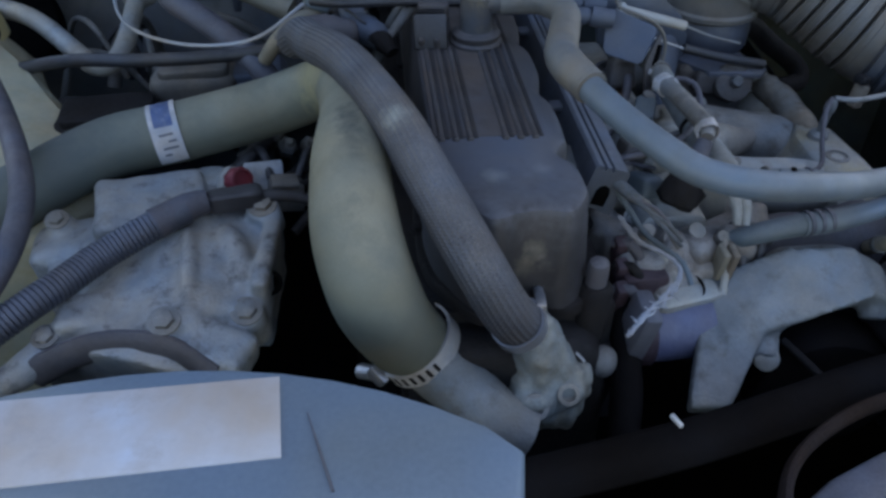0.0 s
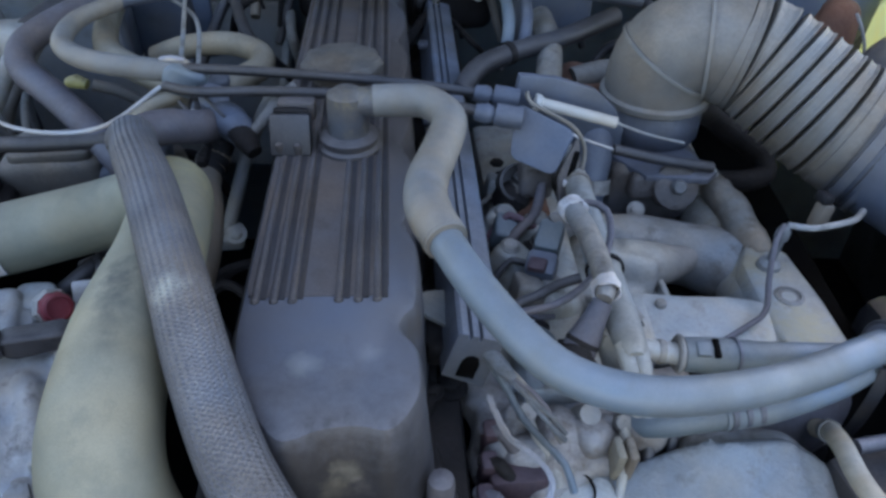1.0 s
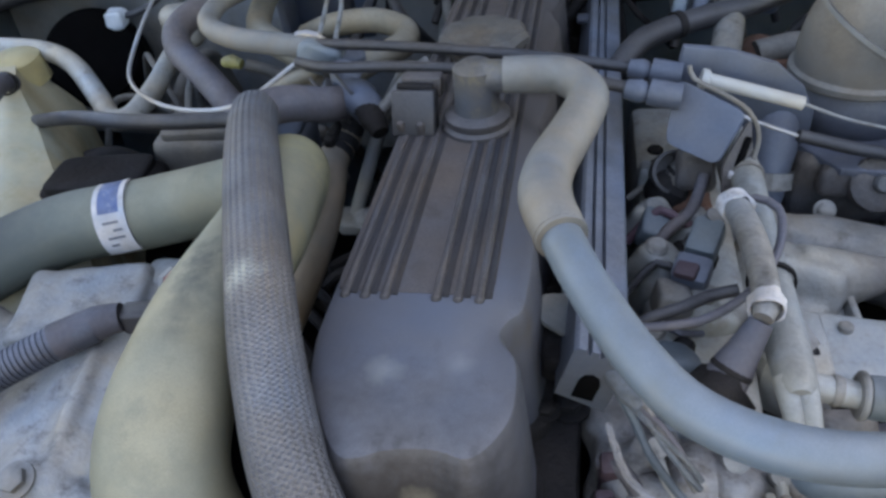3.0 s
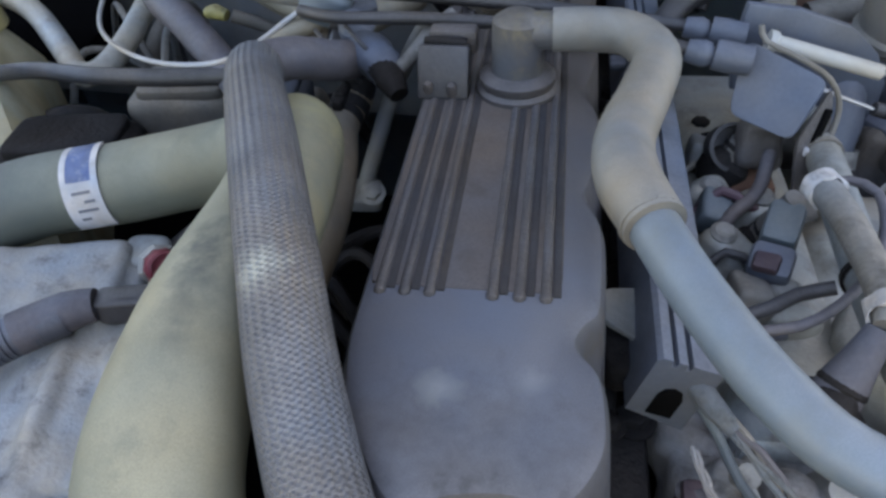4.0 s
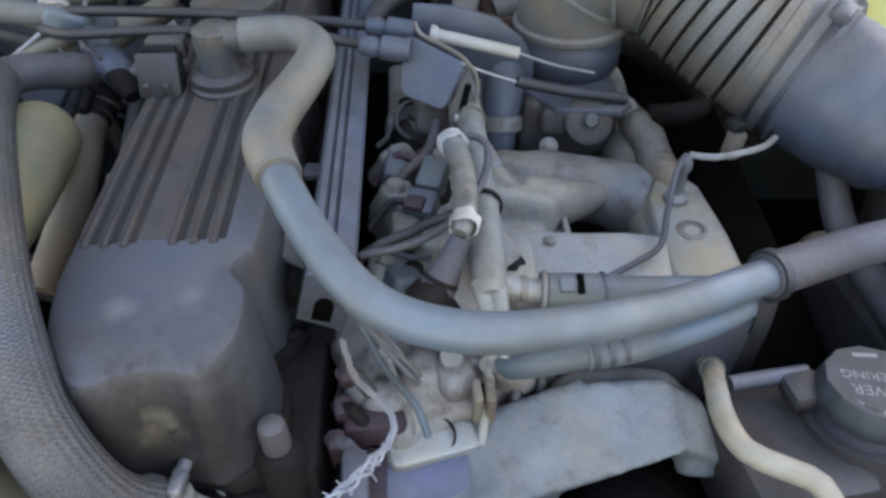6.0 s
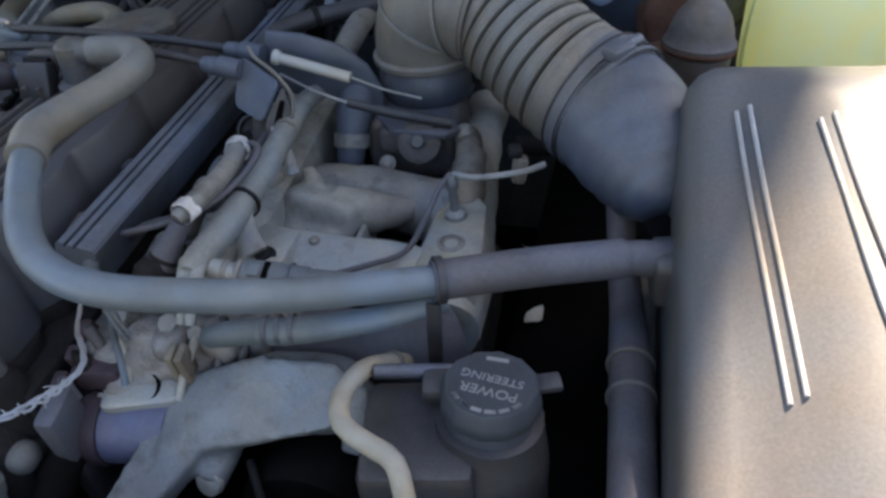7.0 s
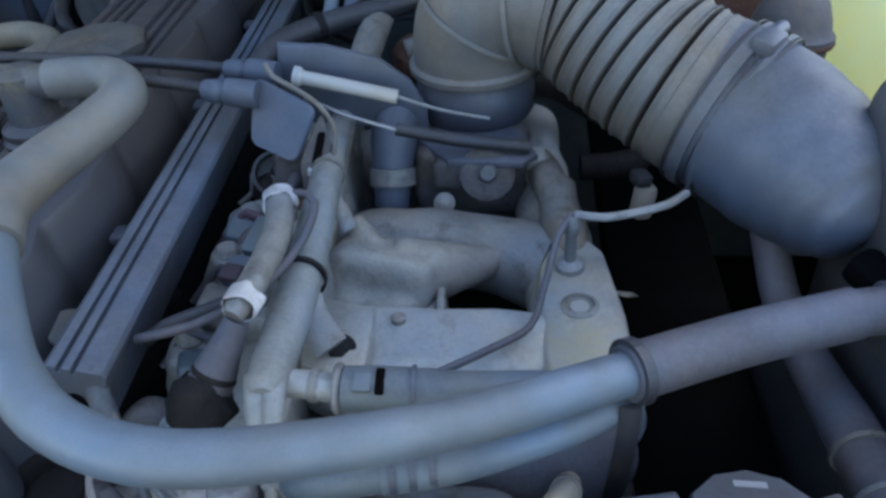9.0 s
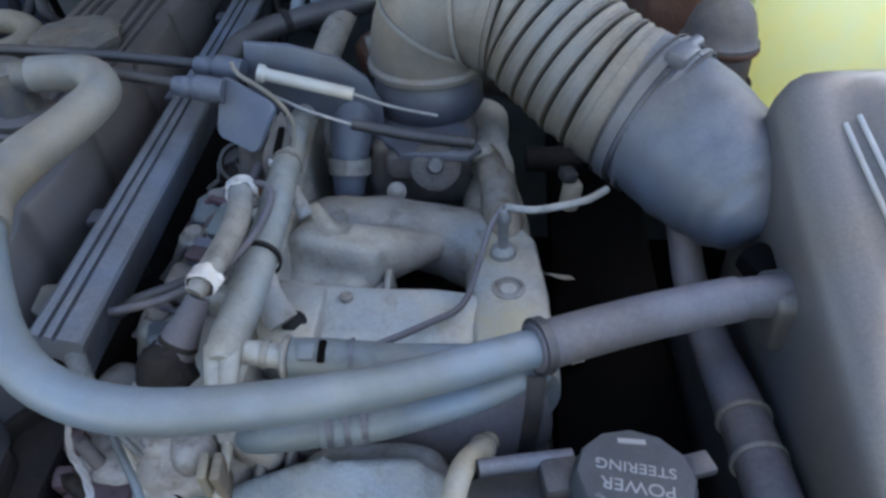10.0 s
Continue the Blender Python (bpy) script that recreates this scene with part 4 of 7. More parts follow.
def injector(x, y, z, dx, dy, dz, s, material):
    """x, y, z: the upper end; dx, dy, dz: from there to the cup in the manifold."""
    t = thing("fuel_injector", "dusty fuel injector seated in a cast boss", "injector", "fuel injectors")
    a, d = Vector((x, y, z)), Vector((dx, dy, dz))
    part("nozzle_body", sweep([a - d * 0.12, a + d * 0.35, a + d * 0.7, a + d], [0.0080 * s, 0.0105 * s, 0.0135 * s, 0.0145 * s], 18), material, t)
    part("base_cup", lumpy(turned([(0.0155 * s, -0.014), (0.0200 * s, -0.008), (0.0205 * s, 0.002), (0.0170 * s, 0.007), (0.0130 * s, 0.009)], a + d * 1.2, -d, 24), 0.005, 110), DARK, t, "black crusted seat")
    part("collar", turned([(0.0135 * s, 0), (0.0145 * s, 0.002), (0.0135 * s, 0.004)], a + d * 0.72, d, 18), DARK, t)
    return t


injector(0.1905, 0.4350, 0.9640, -0.0120, -0.0150, -0.0220, 0.72, GREASE)
injector(0.1760, 0.5420, 0.9480, -0.0060, 0.0060, -0.0280, 0.70, INJ)
injector(0.1700, 0.6220, 0.9500, -0.0150, -0.0080, -0.0250, 0.72, INJ)
cross = thing("crossover_pipe", "thin grey pipe along the fuel rail with paper-banded ends", "pipe")
part("tube", sweep([(0.1825, 0.5375, 0.9650), (0.1855, 0.5280, 0.9655), (0.1905, 0.5080, 0.9660), (0.1930, 0.4850, 0.9680), (0.1940, 0.4600, 0.9710), (0.1935, 0.4420, 0.9725), (0.1915, 0.4340, 0.9710)], [0.0055, 0.0076, 0.0074, 0.0072, 0.0068, 0.0064, 0.0045], 16), DULL, cross)
part("paper_band", lumpy(arc_band((0.1842, 0.5320, 0.9653), (-0.35, 0.9, -0.05), 0.0080, 0, 360, 0.0090, 0.0010, 24), 0.0028, 140), OLDTAG, cross, "pale paper band")
part("paper_band", lumpy(arc_band((0.1936, 0.4420, 0.9725), (0.08, 1.0, 0.02), 0.0070, 0, 360, 0.0090, 0.0010, 24), 0.0028, 150), OLDTAG, cross, "pale paper band")
hose("injector_wire", "grey wire looping from an injector band", [(0.1860, 0.5300, 0.9680), (0.1950, 0.5350, 0.9690), (0.2060, 0.5240, 0.9700), (0.2050, 0.4980, 0.9650), (0.1930, 0.4720, 0.9585), (0.1740, 0.4500, 0.9565), (0.1580, 0.4430, 0.9540), (0.1350, 0.4460, 0.9450)], 0.0024, GREASE, 10, "wire")
hose("injector_wire", "dark loom looping between the injectors", [(0.1320, 0.4550, 0.9350), (0.1450, 0.4570, 0.9440), (0.1600, 0.4660, 0.9450), (0.1716, 0.4770, 0.9440), (0.1866, 0.4790, 0.9490)], 0.0034, BLACK, 10, "wire")
hose("injector_wire", "dark loom looping between the injectors", [(0.138, 0.54, 0.91), (0.150, 0.555, 0.925), (0.165, 0.575, 0.93), (0.172, 0.60, 0.94)], 0.004, GREASE, 10, "wire")


def plug_row():
    """Dusty plugs, cast humps and a few wires in the trough between wiring channel and fuel rail."""
    rr = random.Random(9)
    for k, y in enumerate((0.448, 0.490, 0.565, 0.628)):
        x = 0.158 - (y - 0.45) * 0.08 + rr.uniform(-0.006, 0.006)
        t = thing("wiring_plug", "dusty plastic plug on the injector loom", "plug", "injector loom plugs")
        m = (TEAL, DUCT, TEAL, DULL)[k % 4]
        part("shell", lumpy(superform((x, y, 0.920 + rr.uniform(-0.004, 0.008)), (0.020, 0.026, 0.018), 0.4, (rr.uniform(-20, 20), 15, rr.uniform(-30, 30))), 0.0015, 90), m, t)
        part("boot", superform((x + 0.004, y + 0.014, 0.918), (0.012, 0.014, 0.012), 0.7, (0, 0, rr.uniform(-30, 30))), DARK, t)
    for k, (x, y) in enumerate(((0.146, 0.470), (0.172, 0.500), (0.145, 0.535), (0.142, 0.585), (0.168, 0.576))):
        t = thing("cast_hump", "pale dusty cast hump beside the fuel rail", "casting", "cast humps by the rail")
        part("hump", lumpy(superform((x, y, 0.905), (0.030 + 0.004 * (k % 2), 0.034, 0.034 + 0.006 * (k % 3)), 0.6, (8 * k, 10, 20 * k)), 0.004, 70, k * 3.1), ALLOY, t)
        part("crown", turned([(0.0070, 0), (0.0072, 0.004), (0.0050, 0.006)], (x, y, 0.921 + 0.003 * (k % 3)), (0.1, -0.2, 1), 14), DULL, t)
    for k in range(4):
        y = 0.46 + 0.05 * k
        hose("injector_wire", "dusty brown wire under the injectors", [(0.132 - 0.01 * (k / 4), y, 0.912), (0.146, y + 0.01, 0.926 + 0.003 * (k % 3)), (0.160, y + 0.006, 0.926), (0.172, y + 0.016, 0.918)], 0.0020 + 0.0005 * (k % 3), (PURPLE, BLACK, MAROON, DUCT)[k % 4], 8, "wire")


plug_row()


# ---- intake ----
def intake_manifold():
    t = thing("intake_manifold", "dusty cast alloy intake manifold with crossing runners", "manifold")
    part("plenum", lumpy(sweep([(0.352, 0.462, 0.872), (0.349, 0.49, 0.872), (0.343, 0.545, 0.872), (0.335, 0.62, 0.870), (0.324, 0.70, 0.872), (0.316, 0.79, 0.872)],
                               [0.030, 0.034, 0.033, 0.029, 0.026, 0.026], 24, 0.01, flat=(0.82, 0.88), up=(0, 0, 1)), 0.003, 40), ALLOY, t)
    part("pad", slab([(0.327, 0.468), (0.372, 0.474), (0.370, 0.52), (0.362, 0.575), (0.350, 0.592), (0.332, 0.588), (0.322, 0.56), (0.322, 0.50)], 0.86, 0.9035, 0.006, 0.004), ALLOY, t)
    part("front_bar", lumpy(fine_block((0.268, 0.494, 0.892), (0.130, 0.048, 0.032), 0.008, (6, 4, 5)), 0.002, 40), ALLOY, t)
    part("bar_flange", slab([(0.196, 0.486), (0.204, 0.462), (0.226, 0.450), (0.238, 0.462), (0.236, 0.505), (0.205, 0.512)], 0.885, 0.9165, 0.004, 0.003), ALLOY, t)
    part("flange_bolt", hex_bolt((0.2220, 0.4715, 0.9150), 0.0062, (0.0, -0.25, 1)), DARK, t)
    part("stud", turned([(0.004, 0), (0.004, 0.007), (0.003, 0.008)], (0.248, 0.500, 0.906), sides=12), DULL, t)
    part("runner", lumpy(sweep([(0.335, 0.592, 0.872), (0.300, 0.608, 0.872), (0.262, 0.610, 0.876), (0.225, 0.605, 0.880), (0.18, 0.60, 0.87)], [0.030, 0.027, 0.026, 0.027, 0.03], 22, 0.01), 0.003, 45), DULL, t)
    part("injector_boss", cast([superform((0.2260, 0.5680, 0.8820), (0.070, 0.046, 0.050), 0.40, (-20, 6, -8)), superform((0.2200, 0.5560, 0.8640), (0.064, 0.044, 0.050), 0.35, (0, 0, 3)),
                                sweep([(0.2350, 0.5700, 0.8880), (0.2600, 0.5740, 0.8860), (0.2850, 0.5860, 0.8830), (0.3080, 0.6000, 0.8800)], [0.0220, 0.0190, 0.0130, 0.0050], 16),
                                sweep([(0.2060, 0.5900, 0.9150), (0.2160, 0.5800, 0.9060), (0.2260, 0.5680, 0.8980)], [0.0060, 0.0080, 0.0080], 12)], 0.0026, 3, 0.0012, 60), ALLOY, t)
    part("boss_foot", slab([(0.196, 0.520), (0.262, 0.528), (0.266, 0.560), (0.250, 0.585), (0.200, 0.575)], 0.83, 0.880, 0.006, 0.004), ALLOY, t)
    part("boss_rib", block((0.264, 0.552, 0.868), (0.005, 0.05, 0.04), 0.002, (0, 0, 5)), ALLOY, t)
    part("front_runner", lumpy(sweep([(0.352, 0.470, 0.862), (0.325, 0.446, 0.862), (0.285, 0.440, 0.862), (0.235, 0.436, 0.862), (0.18, 0.43, 0.855)], [0.036, 0.035, 0.034, 0.033, 0.03], 22, 0.01, flat=(0.8, 1.0), up=(0, 0, 1)), 0.003, 40), PURPLE, t, "purple-grey lower runner")
    part("head_flange", lumpy(slab([(0.150, 0.415), (0.205, 0.422), (0.200, 0.52), (0.192, 0.62), (0.178, 0.76), (0.118, 0.752), (0.132, 0.62), (0.142, 0.50)], 0.84, 0.908, 0.008, 0.004), 0.003, 40), ALLOY, t)
    for x, y in ((0.160, 0.455), (0.154, 0.53), (0.148, 0.60), (0.141, 0.68)):
        part("flange_nut", hex_bolt((x, y, 0.907), 0.006), DARK, t)
        part("port_hump", lumpy(fine_block((x + 0.026, y + 0.03, 0.892), (0.04, 0.035, 0.026), 0.012, (0, 0, 5)), 0.003, 50), ALLOY, t)
    part("lower_wall", block((0.26, 0.53, 0.80), (0.22, 0.18, 0.06), 0.01, (0, 0, 5)), DARK, t)
    part("back_runner", lumpy(sweep([(0.315, 0.72, 0.87), (0.28, 0.735, 0.872), (0.22, 0.74, 0.872), (0.17, 0.74, 0.865)], 0.027, 20, 0.01), 0.003, 45), DULL, t)
    part("vacuum_port", turned([(0.009, 0), (0.008, 0.006), (0.0036, 0.009), (0.0034, 0.028), (0.0050, 0.031), (0.0050, 0.037), (0.003, 0.042)], (0.3405, 0.556, 0.902), (0, -0.12, 1), 18), DULL, t)
    part("plug_bolt", turned([(0.0105, -0.003), (0.0105, 0.0012), (0.0080, 0.0022), (0.0075, 0.0006), (0.0030, 0.0004)], (0.345, 0.522, 0.9030), sides=24), DULL, t)
    part("ridge", lumpy(sweep([(0.342, 0.575, 0.896), (0.338, 0.605, 0.900), (0.332, 0.640, 0.903), (0.325, 0.668, 0.904), (0.318, 0.690, 0.896)], [0.010, 0.014, 0.0135, 0.0110, 0.007], 18, 0.006), 0.004, 70), CRUST, t, "crusted tan casting ridge")
    part("far_stud", turned([(0.009, 0), (0.009, 0.018), (0.005, 0.024)], (0.322, 0.668, 0.895), sides=14), ALLOY, t)


intake_manifold()
hose("vacuum_wire", "thin grey vacuum line on the manifold", [(0.268, 0.452, 0.917), (0.298, 0.476, 0.914), (0.318, 0.496, 0.912), (0.3255, 0.520, 0.920), (0.333, 0.543, 0.936), (0.340, 0.552, 0.944)], 0.0021, PURPLE, 8, "wire")
hose("vacuum_wire", "thin pale vacuum line to the duct", [(0.342, 0.552, 0.944), (0.358, 0.549, 0.944), (0.376, 0.553, 0.945), (0.392, 0.560, 0.945), (0.405, 0.575, 0.943)], 0.0024, DULL, 8, "wire")


def quick_connector():
    t = thing("fuel_coupling", "slate-blue plastic fuel line coupling", "coupling")
    part("shell", sweep([(0.2390, 0.4215, 0.9420), (0.2570, 0.4220, 0.9412), (0.2800, 0.4240, 0.9395)], [0.0100, 0.0106, 0.0096], 16), TEAL, t)
    part("line", sweep([(0.2780, 0.4235, 0.9397), (0.3050, 0.4290, 0.9360), (0.3400, 0.4380, 0.9290)], [0.0090, 0.0084, 0.0078], 16), TEAL, t)
    part("collar", turned([(0.0104, 0), (0.0114, 0.0010), (0.0114, 0.0024), (0.0100, 0.0034)], (0.2350, 0.4214, 0.9423), (1, 0.03, -0.05), 18), DULL, t)
    part("latch", block((0.2485, 0.4175, 0.9504), (0.008, 0.009, 0.003), 0.001, (18, 4, 3)), PALEBLUE, t, "pale latch")
    part("latch_edge", block((0.2560, 0.4185, 0.9504), (0.004, 0.012, 0.003), 0.001, (18, 4, 3)), SHADEBLACK, t)
    part("dark_line", arc_band((0.2690, 0.4230, 0.9403), (1, 0.08, -0.07), 0.0101, 0, 359, 0.0016, 0.0012, 20), RAIL, t)


quick_connector()


def return_line():
    t = thing("return_line", "pale grey fuel return line with a banded coupling", "fuel line")
    part("line", sweep([(0.258, 0.392, 0.924), (0.285, 0.398, 0.924), (0.330, 0.416, 0.925), (0.364, 0.436, 0.926)], [0.0088, 0.0085, 0.0078, 0.0072], 16), PALEBLUE, t)
    part("rear_line", sweep([(0.208, 0.412, 0.880), (0.212, 0.402, 0.900), (0.232, 0.391, 0.918), (0.262, 0.393, 0.9245)], [0.006, 0.0074, 0.0080, 0.0084], 16), TEAL, t, "darker teal end of the line")
    for dx in (0, 0.008, 0.016):
        part("band", arc_band((0.262 + dx, 0.393 + dx * 0.25, 0.9245), (1, 0.25, 0), 0.0084, 0, 359, 0.0032, 0.0012, 20), RAIL, t)


return_line()


def throttle_body():
    t = thing("throttle_unit", "dusty black throttle valve casting with linkage", "throttle")
    c = (0.2765, 0.722, 0)
    part("collar", turned([(0.041, 0.925), (0.0435, 0.930), (0.0435, 0.948), (0.041, 0.952), (0.040, 0.962)], c, sides=36), RAIL, t)
    part("casting", lumpy(fine_block((0.272, 0.700, 0.895), (0.085, 0.085, 0.06), 0.012, (0, 0, 5)), 0.006, 45), THROTTLE, t)
    part("linkage_plate", slab([(0.238, 0.672), (0.262, 0.642), (0.312, 0.640), (0.322, 0.652), (0.300, 0.70), (0.25, 0.70)], 0.921, 0.926, 0.002), RAIL, t)
    part("shaft_boss", turned([(0.019, 0), (0.019, 0.012), (0.014, 0.015)], (0.287, 0.652, 0.910), (0.1, -0.85, 0.5), 22), THROTTLE, t)
    part("shaft_nut", join(turned([(0.0065, 0.013), (0.0065, 0.019), (0.005, 0.021)], (0.287, 0.652, 0.910), (0.1, -0.85, 0.5), 10), turned([(0.0085, 0.012), (0.0085, 0.014)], (0.287, 0.652, 0.910), (0.1, -0.85, 0.5), 16)), INJ, t)
    part("screw", hex_bolt((0.258, 0.640, 0.893), 0.005, (0, -0.8, 0.6)), DULL, t)
    part("sensor", lumpy(fine_block((0.262, 0.652, 0.912), (0.022, 0.02, 0.024), 0.006), 0.003, 60), THROTTLE, t)
    part("idle_motor", sweep([(0.222, 0.690, 0.94), (0.221, 0.672, 0.925), (0.220, 0.658, 0.905), (0.219, 0.648, 0.885)], [0.017, 0.017, 0.014, 0.012], 16), SLATE, t)
    part("motor_clip", arc_band((0.2205, 0.657, 0.905), (0.0, -0.4, -0.9), 0.0145, 0, 359, 0.012, 0.002, 18), DULL, t)
    part("bypass_hose", sweep([(0.3100, 0.7200, 0.9450), (0.3336, 0.7392, 0.9336), (0.3647, 0.7555, 0.9080), (0.4000, 0.7600, 0.8830), (0.4060, 0.7470, 0.8690), (0.3850, 0.7360, 0.8660), (0.3560, 0.7330, 0.8660)], [0.010, 0.0105, 0.0108, 0.0108, 0.0108, 0.0108, 0.0108], 16), DARK, t)


throttle_body()


def cable_bracket():
    t = thing("cable_bracket", "blue-grey plastic throttle cable bracket with a white cable end", "bracket")
    def plate(outline, m, thick):
        return slab(outline, 0, thick, 0.0015, 0, m)
    # back plate: rises behind the cables, curved top
    m1 = Matrix.Translation((0.152, 0.668, 0.945)) @ Euler((radians(90), 0, radians(10))).to_matrix().to_4x4()
    part("back_plate", plate([(0.0, 0.0), (0.070, -0.012), (0.094, -0.028), (0.094, 0.002), (0.084, 0.022), (0.064, 0.040), (0.030, 0.052), (0.0, 0.056), (-0.004, 0.03)], m1, 0.005), SLATE, t)
    # front plate: a rounded lobe leaning to the front
    part("front_plate", plate4((0.1465, 0.6060, 0.9600), (0.1785, 0.5880, 0.9560), (0.1925, 0.6020, 0.9855), (0.1505, 0.6255, 0.9960), 0.004, 0.17), SLATE, t)
    part("side_plate", plate4((0.1795, 0.5870, 0.9570), (0.1825, 0.5750, 0.9270), (0.1990, 0.5990, 0.9520), (0.1935, 0.6030, 0.9830), 0.003), THROTTLE, t, "dark brown folded side")
    part("rim", sweep([(0.1560, 0.6270, 1.0040), (0.1600, 0.6250, 0.9960), (0.1780, 0.6130, 0.9920), (0.1925, 0.6035, 0.9860), (0.2005, 0.6005, 0.9700), (0.1955, 0.5890, 0.9480), (0.1840, 0.5760, 0.9280)], 0.0016, 8), ELBOW, t, "pale worn rim")
    # near-black plate: the slot's shade is put into its colour
    part("slot", plate4((0.1850, 0.5880, 0.9560), (0.1885, 0.5905, 0.9530), (0.1935, 0.5985, 0.9720), (0.1905, 0.5965, 0.9730), 0.0046), SHADEBLACK, t)
    for a in (0.0, 0.007):
        part("slot_edge", block((0.1850 + a * 0.4, 0.5850 + a, 0.9500 + a * 0.5), (0.0030, 0.004, 0.010), 0.001, (20, 12, 20)), OLDTAG, t)
    part("cable_end", sweep([(0.168, 0.6485, 0.985), (0.19, 0.6492, 0.9795), (0.231, 0.650, 0.969)], 0.0047, 14), CREAMWHITE, t, "white plastic cable end")
    part("end_cap", turned([(0.0066, 0), (0.0066, 0.004), (0.005, 0.006)], (0.165, 0.6484, 0.9858), (0.97, 0.02, -0.25), 16), CREAMWHITE, t)
    part("inner_cable", sweep([(0.231, 0.650, 0.969), (0.26, 0.652, 0.958), (0.29, 0.655, 0.950)], 0.0012, 8), DULL, t)
    part("second_cable", sweep([(0.172, 0.640, 0.974), (0.20, 0.638, 0.962), (0.232, 0.638, 0.951)], 0.0013, 8), STEEL, t)
    part("second_sheath", sweep([(0.230, 0.638, 0.952), (0.27, 0.643, 0.941), (0.316, 0.650, 0.931)], [0.0042, 0.0046, 0.0046], 10), BLACK, t)
    for y, z in ((0.6550, 0.9870), (0.6155, 0.9910)):
        part("grommet", sweep([(0.118, y + 0.001, z + 0.001), (0.127, y, z), (0.132, y, z)], [0.0062, 0.0078, 0.0060], 14), SLATE, t)
        part("grommet", sweep([(0.133, y, z), (0.141, y - 0.001, z - 0.001), (0.153, y - 0.002, z - 0.002)], [0.0085, 0.0090, 0.0082], 14), SLATE, t)
    part("foot", lumpy(fine_block((0.167, 0.610, 0.940), (0.024, 0.018, 0.028), 0.006), 0.006, 50), THROTTLE, t)


cable_bracket()


def plug_connector():
    t = thing("wiring_plug", "grey wiring plug with a maroon lock", "plug")
    part("shell", block((0.1716, 0.5310, 0.9400), (0.018, 0.026, 0.016), 0.004, (20, 0, -16)), TEAL, t)
    part("lock", block((0.1650, 0.5080, 0.9340), (0.021, 0.019, 0.015), 0.004, (20, 0, -16)), SLATE, t)
    part("lock_tab", lumpy(block((0.1615, 0.5020, 0.9400), (0.012, 0.010, 0.006), 0.002, (20, 0, -16)), 0.001, 90), DUSTYMAROON, t, "rust-stained tab")


plug_connector()


def oval_connector():
    t = thing("oval_connector", "open black oval wiring connector with stained base", "connector")
    ax = (0.25, -0.75, 0.6)
    part("shroud", turned([(0.0120, -0.012), (0.0145, -0.008), (0.0150, 0.004), (0.0128, 0.0045), (0.0122, -0.004), (0.004, -0.005)], (0.153, 0.612, 0.934), ax, 22), BLACK, t)
    for dx in (-0.004, 0.0, 0.004):
        part("pin", turned([(0.0012, -0.005), (0.0012, 0.002)], (0.153 + dx, 0.612, 0.934), ax, 8), RIBDARK, t)
    part("base", lumpy(superform((0.166, 0.606, 0.912), (0.030, 0.022, 0.018), 0.45, (10, 0, 15)), 0.003, 70), RUST, t, "rust-stained base")


oval_connector()


